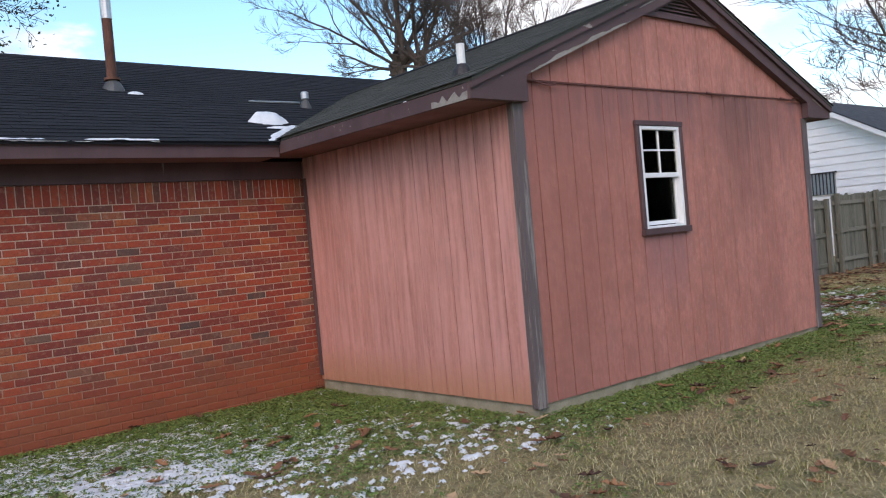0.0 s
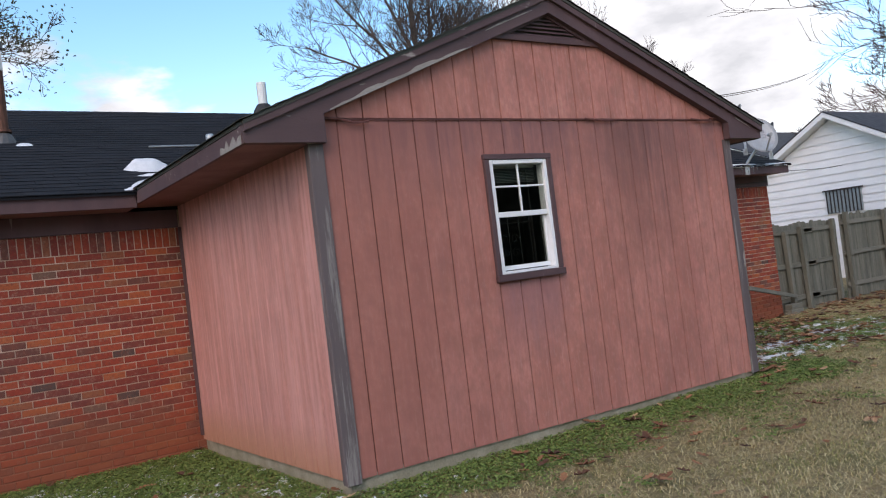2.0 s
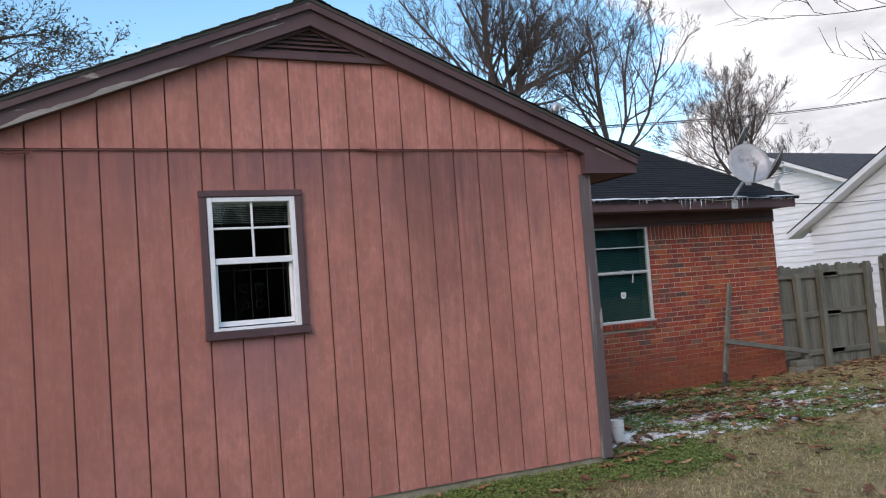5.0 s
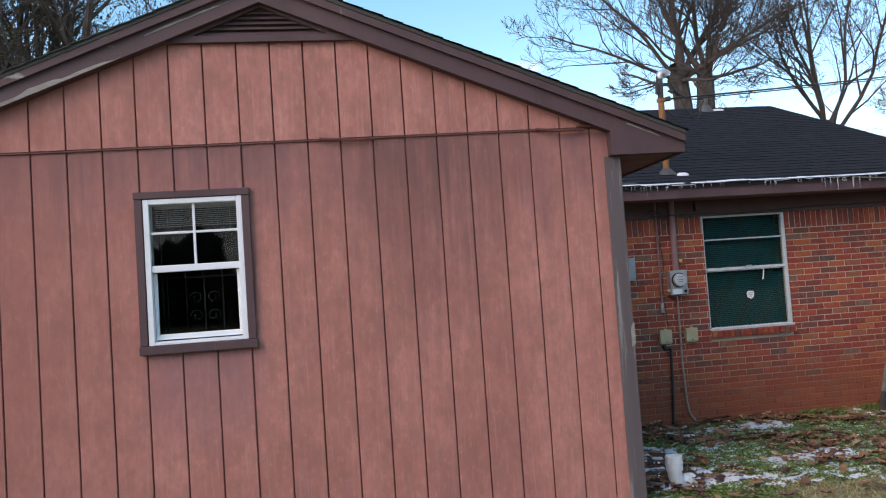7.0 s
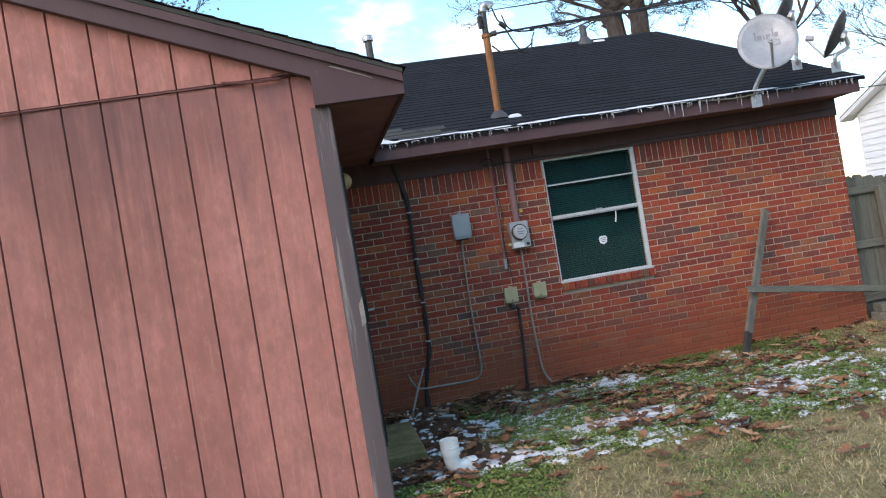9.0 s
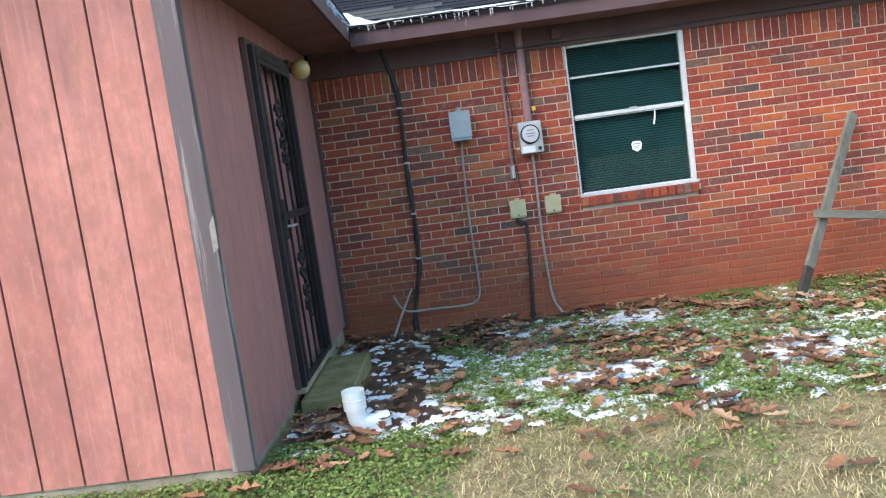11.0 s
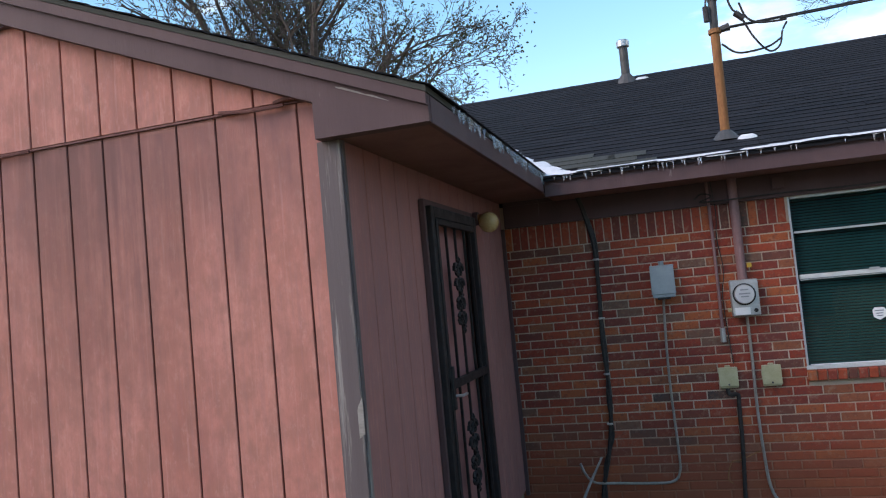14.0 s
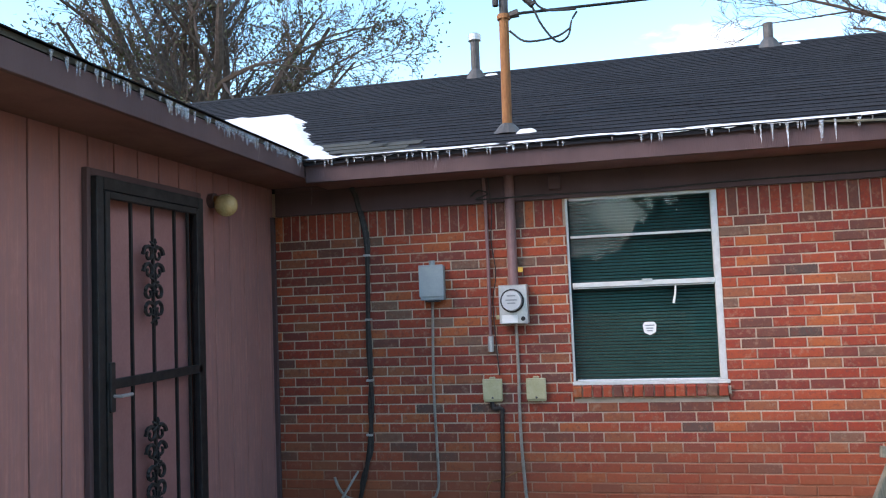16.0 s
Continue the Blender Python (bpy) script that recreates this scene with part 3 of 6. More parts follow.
def brick_wall(name, x0, x1, hole, near, label):
    z0 = -0.35
    bm = bmesh.new()
    if hole:
        for a in ((x0, z0, hole[0], 2.40), (hole[1], z0, x1, 2.40), (hole[0], z0, hole[1], hole[2]), (hole[0], hole[3], hole[1], 2.40)):
            box(bm, a[0], D + 0.0075, a[1], a[2], D + 0.24, a[3])
    else:
        box(bm, x0, D + 0.0075, z0, x1, D + 0.24, 2.40)
    wall = part(name, bm, MAT_MORTAR)
    tagged(wall, label, "brick wall", kind="structure")
    verts, faces = [], []

    def lay(a, b, za, zb):
        l, h = b - a, zb - za
        cx, cz, y = (a + b) / 2, (za + zb) / 2, D + random.uniform(-0.003, 0.003)
        if near[0] < cx < near[1] and near[2] < cz < near[3]:
            brick_piece(wall, l, h, cx, y, cz)
        else:
            v, f = brick_shape(l, h)
            k = len(verts)
            verts.extend((p[0] + cx, p[1] + y, p[2] + cz) for p in v)
            faces.extend(tuple(i + k for i in q) for q in f)

    row = 0
    z = SOLDIER_Z0 - JOINT
    while z > z0:
        za, zb = z - BRICK_H, z
        x = x0 + (0.0 if row % 2 else -BRICK_L / 2) + JOINT / 2
        while x < x1:
            a, b = max(x, x0), min(x + BRICK_L, x1)
            if b - a > 0.03:
                for p, q in cuts(a, b, hole if hole and zb > hole[2] - 0.085 else None):
                    lay(p, q, za, zb)
            x += BRICK_L + JOINT
        z -= COURSE
        row += 1
    x = x0 + JOINT / 2
    while x + BRICK_H < x1:
        for p, q in cuts(x, x + BRICK_H, hole):
            if q - p > 0.012:
                lay(p, q, SOLDIER_Z0, SOLDIER_Z1)
        x += COURSE
    rest = raw("far_brick", verts, faces, MAT_BRICK_J, wall, "red bricks set in mortar")
    rest["kind"] = "stuff"
    return wall


wall_east = brick_wall("wall_east", W - 0.06, X_EAST, WIN, (5.0, 7.0, 0.15, 1.97), "red and orange brick wall with pale mortar, clay-stained at the foot")
wall_west = brick_wall("wall_west", X_WEST, 0.06, None, (-2.5, -0.2, 0.2, 1.9), "red brick wall with pale mortar, stained at the foot")

# side and back of the main house, to close it
tagged(part("wall_end", boxed(X_EAST - 0.22, D + 0.245, -0.35, X_EAST - 0.002, 11.2, 2.4), MAT_BRICK_J), "brick end wall of the house", "brick wall", kind="structure")
tagged(part("wall_north", boxed(X_WEST, 11.2, -0.35, X_EAST, 11.4, 2.4), MAT_BRICK_J), "plain brick back wall", "brick wall", kind="structure")
tagged(part("wall_far_west", boxed(X_WEST, D + 0.245, -0.35, X_WEST + 0.2, 11.2, 2.4), MAT_BRICK_J), "plain brick end wall", "brick wall", kind="structure")
bm = bmesh.new()
prism(bm, [(MAIN_EAVE_Y + 0.3, 2.40), (MAIN_RIDGE_Y, roof_z(MAIN_RIDGE_Y) - 0.08), (11.4, 2.40)], "x", X_EAST - 0.12, X_EAST - 0.03)
tagged(part("gable_end", bm, MAT_TRIM), "painted gable end of the main roof", "gable", kind="structure")
tagged(part("ceiling", boxed(X_WEST + 0.2, D + 0.25, 2.36, X_EAST - 0.23, 11.2, 2.395), MAT_DARK), "plain ceiling of the main house", "ceiling", kind="structure")
tagged(part("floor", boxed(X_WEST + 0.2, D + 0.25, 0.0, X_EAST - 0.23, 11.2, 0.05), MAT_DARK), "dark floor of the main house", "floor", kind="structure")


def eave_board(name, bm, label, material=None):
    return tagged(part(name, bm, material or MAT_TRIM), label, "trim", kind="structure")


for tag, a, b in (("west", X_WEST, EAVE_L - 0.003), ("east", EAVE_R + 0.003, X_EAST)):
    eave_board("fascia_" + tag, boxed(a, MAIN_EAVE_Y, 2.39, b, MAIN_EAVE_Y + 0.03, 2.525, 0.003), "purple-brown painted fascia board under the shingles")
    eave_board("soffit_" + tag, boxed(a, MAIN_EAVE_Y + 0.032, 2.40, b, D + 0.02, 2.415), "painted soffit board", MAT_SOFFIT)
for tag, a, b in (("west", X_WEST, -0.02), ("east", W + 0.03, X_EAST)):
    eave_board("frieze_" + tag, boxed(a, D - 0.025, 2.214, b, D + 0.005, 2.398, 0.003), "purple-brown frieze board above the brick")


eave_board("frieze_corner", boxed(W + 0.03, D - 0.024, 2.400, EAVE_R + 0.002, D + 0.005, 2.434), "frieze board closing the corner under the side eave")


# ---- roofs ----
def tab_mesh(l, e, th=0.007):
    """One shingle tab: x along the eave, y up the slope; thick at its lower edge."""
    x = l / 2
    return ([(-x, 0, 0.002), (x, 0, 0.002), (x, e, -0.004), (-x, e, -0.004), (-x, 0, th), (x, 0, th), (x, e + 0.02, 0.001), (-x, e + 0.02, 0.001)],
            [(4, 5, 6, 7), (0, 1, 5, 4), (1, 2, 6, 5), (3, 0, 4, 7)])


TAB_V, TAB_F = tab_mesh(0.298, 0.14)
TAB_ME = bpy.data.meshes.new("shingle")
TAB_ME.from_pydata(TAB_V, [], TAB_F)
TAB_ME.materials.append(MAT_SHINGLE)


def shingles(parent, origin, along, up, length, rise, keep, near, material):
    """Courses of tabs on a roof plane. keep(u, v): whether a tab is laid. near(u, v): whether it is an object of its own."""
    o, a, s = Vector(origin), Vector(along).normalized(), Vector(up).normalized()
    nrm = a.cross(s)
    m3 = Matrix((a, s, nrm)).transposed()
    verts, faces = [], []
    v, row = 0.0, 0
    while v < rise - 0.05:
        u = -0.15 * (row % 2) - 0.05 * (row % 3)
        while u < length:
            uc = u + 0.15
            if -0.12 < uc < length + 0.12 and keep(uc, v):
                loc = o + a * uc + s * v + nrm * random.uniform(0, 0.003)
                if near(uc, v):
                    ob = new("shingle", TAB_ME)
                    ob.parent = parent
                    ob.matrix_local = Matrix.Translation(loc - parent.location) @ m3.to_4x4()
                else:
                    k = len(verts)
                    verts.extend(tuple(loc + m3 @ Vector((min(max(p[0], -uc), length - uc), p[1], p[2]))) for p in TAB_V)
                    faces.extend(tuple(i + k for i in q) for q in TAB_F)
            u += 0.302
        v += 0.14
        row += 1
    rest = raw("far_shingle", verts, faces, material, parent, "overlapping asphalt shingle tabs")
    rest["kind"] = "stuff"


main_rise = math.hypot(MAIN_RIDGE_Y - MAIN_EAVE_Y, roof_z(MAIN_RIDGE_Y) - MAIN_EAVE_Z)
SL = 1 / math.hypot(1, MAIN_PITCH)
bm = bmesh.new()
E0 = MAIN_EAVE_Y - 0.03
prism(bm, [(E0, roof_z(E0) - 0.004), (MAIN_RIDGE_Y, roof_z(MAIN_RIDGE_Y) - 0.004), (2 * MAIN_RIDGE_Y - E0, roof_z(E0) - 0.004),
           (2 * MAIN_RIDGE_Y - E0, roof_z(E0) - 0.03), (MAIN_RIDGE_Y, roof_z(MAIN_RIDGE_Y) - 0.03), (E0, roof_z(E0) - 0.03)], "x", X_WEST, EAVE_L)
prism(bm, [(E0, roof_z(E0) - 0.004), (MAIN_RIDGE_Y, roof_z(MAIN_RIDGE_Y) - 0.004), (2 * MAIN_RIDGE_Y - E0, roof_z(E0) - 0.004),
           (2 * MAIN_RIDGE_Y - E0, roof_z(E0) - 0.03), (MAIN_RIDGE_Y, roof_z(MAIN_RIDGE_Y) - 0.03), (E0, roof_z(E0) - 0.03)], "x", EAVE_R, X_EAST + 0.06)
YI = D + 0.05
prism(bm, [(YI, roof_z(YI) - 0.004), (MAIN_RIDGE_Y, roof_z(MAIN_RIDGE_Y) - 0.004), (2 * MAIN_RIDGE_Y - E0, roof_z(E0) - 0.004),
           (2 * MAIN_RIDGE_Y - E0, roof_z(E0) - 0.03), (MAIN_RIDGE_Y, roof_z(MAIN_RIDGE_Y) - 0.03), (YI, roof_z(YI) - 0.03)], "x", EAVE_L, EAVE_R)
roof_main = tagged(part("roof_main", bm, MAT_SHINGLE_J), "low-pitched charcoal asphalt shingle roof of the main house", "roof", kind="structure")


def main_keep(u, v):
    x, z = X_WEST + u, MAIN_EAVE_Z + v * SL * MAIN_PITCH
    return z > EAVE_Z + PITCH * min(x - EAVE_L, EAVE_R - x) - 0.12


shingles(roof_main, (X_WEST, MAIN_EAVE_Y - 0.045, MAIN_EAVE_Z - 0.017), (1, 0, 0), (0, 1, MAIN_PITCH), X_EAST + 0.06 - X_WEST, main_rise + 0.05, main_keep,
         lambda u, v: 5.6 < X_WEST + u < 9.2 and v < 2.9, MAT_SHINGLE_J)
bm = bmesh.new()
for i in range(64):
    x = X_WEST + i * 0.302
    prism(bm, [(MAIN_RIDGE_Y - 0.13, roof_z(MAIN_RIDGE_Y - 0.13) + 0.012), (MAIN_RIDGE_Y, roof_z(MAIN_RIDGE_Y) + 0.018), (MAIN_RIDGE_Y + 0.13, roof_z(MAIN_RIDGE_Y - 0.13) + 0.012),
               (MAIN_RIDGE_Y + 0.13, roof_z(MAIN_RIDGE_Y - 0.13)), (MAIN_RIDGE_Y, roof_z(MAIN_RIDGE_Y) + 0.004), (MAIN_RIDGE_Y - 0.13, roof_z(MAIN_RIDGE_Y - 0.13))], "x", x, x + 0.296)
part("ridge_cap", bm, MAT_SHINGLE_J, roof_main)["kind"] = "stuff"

# rotted stretch of the eave edge, with a loose strip hanging off it
rot = thing("rotted_eave", 8.9, MAIN_EAVE_Y - 0.03, 2.49, "rotted black eave edge with a loose hanging strip", "eave damage")
bm = bmesh.new()
prof = [(8.25, 2.528), (8.5, 2.518), (8.75, 2.50), (9.0, 2.492), (9.25, 2.488), (9.45, 2.505), (9.6, 2.528), (9.6, 2.534), (8.25, 2.534)]
prism(bm, prof, "y", MAIN_EAVE_Y - 0.012, MAIN_EAVE_Y - 0.001)
part("decay", bm, MAT_CHAR, rot)
part("loose_strip", tube(bmesh.new(), smooth_line([(8.6, MAIN_EAVE_Y - 0.03, 2.525), (8.85, MAIN_EAVE_Y - 0.05, 2.505), (9.05, MAIN_EAVE_Y - 0.05, 2.50), (9.3, MAIN_EAVE_Y - 0.03, 2.53)], 4), 0.008, 5), MAT_WOODH, rot)
# paler replacement tabs near the valley
for i, (x, v) in enumerate(((5.62, 0.0), (5.92, 0.0), (5.47, 0.14), (5.77, 0.14), (5.30, 0.28), (5.60, 0.28), (5.84, 0.28), (5.12, 0.42), (5.42, 0.42))):
    me = TAB_ME.copy()
    me.materials.clear()
    me.materials.append(MAT_SHINGLE_G)
    ob = new("shingle", me)
    ob.parent = roof_main
    ob.matrix_local = Matrix.Translation((x, MAIN_EAVE_Y - 0.045 + v * SL, MAIN_EAVE_Z - 0.008 + v * SL * MAIN_PITCH)) @ Matrix.Rotation(math.atan(MAIN_PITCH), 4, "X")
# the added room's roof
Y0, Y1 = -0.13, 5.80
bm = bmesh.new()
prism(bm, [(EAVE_L, EAVE_Z - 0.004), (RIDGE_X, RIDGE_Z - 0.004), (EAVE_R, EAVE_Z - 0.004), (EAVE_R, EAVE_Z - 0.03), (RIDGE_X, RIDGE_Z - 0.03), (EAVE_L, EAVE_Z - 0.03)], "y", Y0 + 0.012, MAIN_EAVE_Y - 0.05)
prism(bm, [(EAVE_L + 0.9, EAVE_Z + 0.9 * PITCH - 0.004), (RIDGE_X, RIDGE_Z - 0.004), (EAVE_R - 0.9, EAVE_Z + 0.9 * PITCH - 0.004), (EAVE_R - 0.9, EAVE_Z + 0.9 * PITCH - 0.03), (RIDGE_X, RIDGE_Z - 0.03),
           (EAVE_L + 0.9, EAVE_Z + 0.9 * PITCH - 0.03)], "y", MAIN_EAVE_Y - 0.05, 4.1)
roof_room = tagged(part("roof_room", bm, MAT_SHINGLE_G), "weathered grey shingle roof over the added room", "roof", kind="structure")
room_rise = math.hypot(EAVE_R - RIDGE_X, RIDGE_Z - EAVE_Z)


def room_keep(u, v):
    z = EAVE_Z + v / math.hypot(1, PITCH) * PITCH
    return z > roof_z(Y0 + u) - 0.03


shingles(roof_room, (EAVE_L - 0.02, Y1, EAVE_Z - 0.008), (0, -1, 0), (1, 0, PITCH), Y1 - Y0, room_rise + 0.04, lambda u, v: room_keep(Y1 - Y0 - u, v), lambda u, v: False, MAT_SHINGLE_G)
shingles(roof_room, (EAVE_R + 0.02, Y0, EAVE_Z - 0.008), (0, 1, 0), (-1, 0, PITCH), Y1 - Y0, room_rise + 0.04, room_keep, lambda u, v: False, MAT_SHINGLE_J)
bm = bmesh.new()
for i in range(19):
    y = Y0 + i * 0.302
    zz = RIDGE_Z - 0.12 * PITCH
    prism(bm, [(RIDGE_X - 0.12, zz + 0.012), (RIDGE_X, RIDGE_Z + 0.018), (RIDGE_X + 0.12, zz + 0.012), (RIDGE_X + 0.12, zz), (RIDGE_X, RIDGE_Z + 0.004), (RIDGE_X - 0.12, zz)], "y", y, y + 0.296)
part("ridge_cap", bm, MAT_SHINGLE_J, roof_room)["kind"] = "stuff"


# ---- the added room: foundation, siding, trim ----
bm = bmesh.new()
for b in ((0.03, 0.025, -0.3, W - 0.03, 0.2, SIDE_Z0), (0.03, 0.201, -0.3, 0.2, D, SIDE_Z0), (W - 0.2, 0.201, -0.3, W - 0.03, D, SIDE_Z0)):
    box(bm, *b)
tagged(part("foundation", bm, MAT_CONC), "low stained concrete footing under the siding", "foundation", kind="structure")

WX0, WX1, WZ0, WZ1 = 1.525, 2.18, 1.325, 2.30        # small window's opening in the boards


def joint_z(x):
    """Height of the sheet joint across the gable, which rises a little to the east."""
    return SIDE_Z1 + 0.0064 * x


def rake_z(x):
    return RIDGE_Z - PITCH * abs(x - RIDGE_X) - 0.035


def board_parts(parent, polys, axis, lo, hi):
    for pts in polys:
        bm = prism(bmesh.new(), pts, axis, lo, hi)
        bmesh.ops.bevel(bm, geom=[e for e in bm.edges if abs(e.verts[0].co.z - e.verts[1].co.z) > 0.2 and e.is_manifold], offset=0.003, segments=1, affect="EDGES")
        part("siding_board", bm, MAT_PINK, parent)


# front wall
bm = bmesh.new()
prism(bm, [(0.013, SIDE_Z0 + 0.002), (WX0, SIDE_Z0 + 0.002), (WX0, rake_z(WX0) - 0.02), (0.013, rake_z(0.013) - 0.02)], "y", 0.011, 0.10)
prism(bm, [(WX1, SIDE_Z0 + 0.002), (W - 0.013, SIDE_Z0 + 0.002), (W - 0.013, rake_z(W) - 0.02), (RIDGE_X, rake_z(RIDGE_X) - 0.02), (WX1, rake_z(WX1) - 0.02)], "y", 0.011, 0.10)
prism(bm, [(WX0, SIDE_Z0 + 0.002), (WX1, SIDE_Z0 + 0.002), (WX1, WZ0), (WX0, WZ0)], "y", 0.011, 0.10)
prism(bm, [(WX0, WZ1), (WX1, WZ1), (WX1, rake_z(WX1) - 0.02), (WX0, rake_z(WX0) - 0.02)], "y", 0.011, 0.10)
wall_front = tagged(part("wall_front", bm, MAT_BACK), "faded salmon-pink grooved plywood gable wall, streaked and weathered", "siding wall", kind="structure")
edges = [0.0] + [0.0187 + 0.2153 * i for i in range(1, 22)]
edges = [e for e in edges if e < W - 0.02] + [W]
lower, upper = [], []
for a, b in zip(edges, edges[1:]):
    a2, b2 = a + (0.0 if a == 0 else 0.0045), b - (0.0 if b == W else 0.0045)
    z0a = 0.082 - 0.045 * a2 / W
    if b2 > WX0 and a2 < WX1:
        for p, q in ((a2, min(b2, WX0)), (max(a2, WX1), b2)):
            if q - p > 0.01 and (q <= WX0 + 1e-6 or p >= WX1 - 1e-6):
                lower.append([(p, z0a), (q, z0a), (q, joint_z(q)), (p, joint_z(p))])
        p, q = max(a2, WX0), min(b2, WX1)
        lower.append([(p, z0a), (q, z0a), (q, WZ0), (p, WZ0)])
        lower.append([(p, WZ1), (q, WZ1), (q, joint_z(q)), (p, joint_z(p))])
    else:
        lower.append([(a2, z0a), (b2, z0a), (b2, joint_z(b2)), (a2, joint_z(a2))])
    ta, tb = rake_z(a2) - 0.05, rake_z(b2) - 0.05
    ja, jb = joint_z(a2) + 0.017, joint_z(b2) + 0.017
    if max(ta, tb) > jb + 0.03:
        poly = [(a2, ja), (b2, jb), (b2, max(tb, jb + 0.001)), (a2, max(ta, ja + 0.001))]
        if a2 < RIDGE_X < b2:
            poly.insert(3, (RIDGE_X, rake_z(RIDGE_X) - 0.05))
        upper.append(poly)
board_parts(wall_front, lower, "y", 0.0, 0.0105)
board_parts(wall_front, upper, "y", -0.010, 0.0105)

# side walls
bm = boxed(0.011, 0.101, SIDE_Z0 + 0.002, 0.10, D - 0.003, 2.44)
wall_side_west = tagged(part("wall_side_west", bm, MAT_BACK), "chalky faded pink plywood side wall, weathered pale and lightened as if sunlit", "siding wall", kind="structure")
DY0, DY1, DZ0, DZ1 = 1.09, 2.095, 0.10, 2.20
bm = bmesh.new()
box(bm, W - 0.10, 0.101, SIDE_Z0 + 0.002, W - 0.011, DY0, 2.44)
box(bm, W - 0.10, DY1, SIDE_Z0 + 0.002, W - 0.011, D - 0.003, 2.44)
box(bm, W - 0.10, DY0, DZ1, W - 0.011, DY1, 2.44)
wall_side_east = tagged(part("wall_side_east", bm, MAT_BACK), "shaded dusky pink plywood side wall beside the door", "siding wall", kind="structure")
ys = [0.0] + [0.06 + GROOVE * i for i in range(1, 16)] + [D - 0.004]
west, east = [], []
for a, b in zip(ys, ys[1:]):
    a2, b2 = a + (0.003 if a == 0 else 0.0045), b - 0.0045
    west.append([(a2, 0.085 - 0.022 * a2), (b2, 0.085 - 0.022 * b2), (b2, 2.43), (a2, 2.43)])
    if b2 > DY0 and a2 < DY1:
        if a2 < DY0:
            east.append([(a2, 0.05), (DY0, 0.05), (DY0, 2.43), (a2, 2.43)])
        if b2 > DY1:
            east.append([(DY1, 0.03), (b2, 0.03), (b2, 2.43), (DY1, 2.43)])
        p, q = max(a2, DY0), min(b2, DY1)
        east.append([(p, DZ1), (q, DZ1), (q, 2.43), (p, 2.43)])
    else:
        east.append([(a2, 0.04), (b2, 0.04), (b2, 2.43), (a2, 2.43)])
board_parts(wall_side_west, west, "x", 0.0, 0.0105)
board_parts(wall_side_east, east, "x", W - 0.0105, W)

# soffits and fascias of the side eaves
eave_board("soffit_room_west", boxed(EAVE_L + 0.03, -0.06, 2.435, 0.012, MAIN_EAVE_Y + 0.44, 2.45), "reddish painted soffit board", MAT_SOFFIT)
eave_board("soffit_room_east", boxed(W - 0.012, -0.06, 2.435, EAVE_R - 0.03, MAIN_EAVE_Y + 0.44, 2.45), "reddish painted soffit board in shade", MAT_SOFFIT)
eave_board("fascia_room_west", boxed(EAVE_L, -0.062, 2.425, EAVE_L + 0.028, MAIN_EAVE_Y - 0.002, 2.545, 0.003), "peeling purple-brown fascia board", MAT_PEEL)
eave_board("fascia_room_east", boxed(EAVE_R - 0.028, -0.062, 2.425, EAVE_R, MAIN_EAVE_Y - 0.002, 2.545, 0.003), "peeling purple-brown fascia board hung with icicles")


# rake boards: a wide board and a narrow moulding over it, each side, with boxed ends
def rake(side):
    xe = EAVE_L + 0.005 if side < 0 else EAVE_R - 0.005
    xw = 0.10 if side < 0 else W - 0.08
    bm = bmesh.new()
    zt = rake_z
    prism(bm, [(RIDGE_X, zt(RIDGE_X)), (RIDGE_X, zt(RIDGE_X) - 0.165), (xw, zt(xw) - 0.165), (xw, 2.43), (xe, 2.43), (xe, zt(xe))], "y", -0.085, -0.012)
    prism(bm, [(RIDGE_X, zt(RIDGE_X) + 0.004), (RIDGE_X, zt(RIDGE_X) - 0.05), (xe, zt(xe) - 0.05), (xe, zt(xe) + 0.004)], "y", -0.112, -0.087)
    return bm


eave_board("rake_west", rake(-1), "purple-brown rake board with peeling grey paint", MAT_PEEL)
eave_board("rake_east", rake(1), "purple-brown rake board along the roof edge")



def peel(name, x0, x1, n, foot, tall, y0, y1, seed, label):
    """A ragged sliver where paint and surface wood have come away along a lower edge."""
    r = random.Random(seed)
    xs = [x0 + (x1 - x0) * i / n for i in range(n + 1)]
    hs = [max(0.004, tall * math.sin(math.pi * min(1.0, 0.12 + 0.88 * i / n)) ** 0.6 * r.uniform(0.45, 1.0)) for i in range(n + 1)]
    pts = [(x, foot(x) + 0.002) for x in xs] + [(x, foot(x) + h) for x, h in reversed(list(zip(xs, hs)))]
    return eave_board(name, prism(bmesh.new(), pts, "y", y0, y1), label, MAT_BARE)


peel("rake_split_edge", 0.15, 1.47, 26, lambda x: max(2.431, rake_z(x) - 0.165), 0.048, -0.0885, -0.0852, 4, "bare grey split wood along the rake board")
peel("rake_split_edge", 1.62, 2.15, 12, lambda x: rake_z(x) - 0.09, 0.018, -0.0885, -0.0852, 5, "pale scrape in the paint of the rake board")
peel("rake_split_edge", 4.78, 5.02, 7, lambda x: rake_z(x) - 0.075, 0.016, -0.0885, -0.0852, 6, "pale scrape in the paint of the rake board")
r_chip = random.Random(9)
pts = [(-0.055, 2.428), (0.36, 2.428)] + [(0.36 - 0.415 * i / 9, 2.428 + r_chip.uniform(0.02, 0.085)) for i in range(10)]
eave_board("fascia_split_edge", prism(bmesh.new(), pts, "x", EAVE_L - 0.004, EAVE_L - 0.0005), "pale bare wood where the fascia paint has peeled", MAT_BARE)
pts = [(W - 0.015, 1.10), (W + 0.012, 1.12)] + [(W + 0.012 - 0.03 * i / 4 - r_chip.uniform(0, 0.012), 1.28 - 0.02 * i) for i in range(4)]
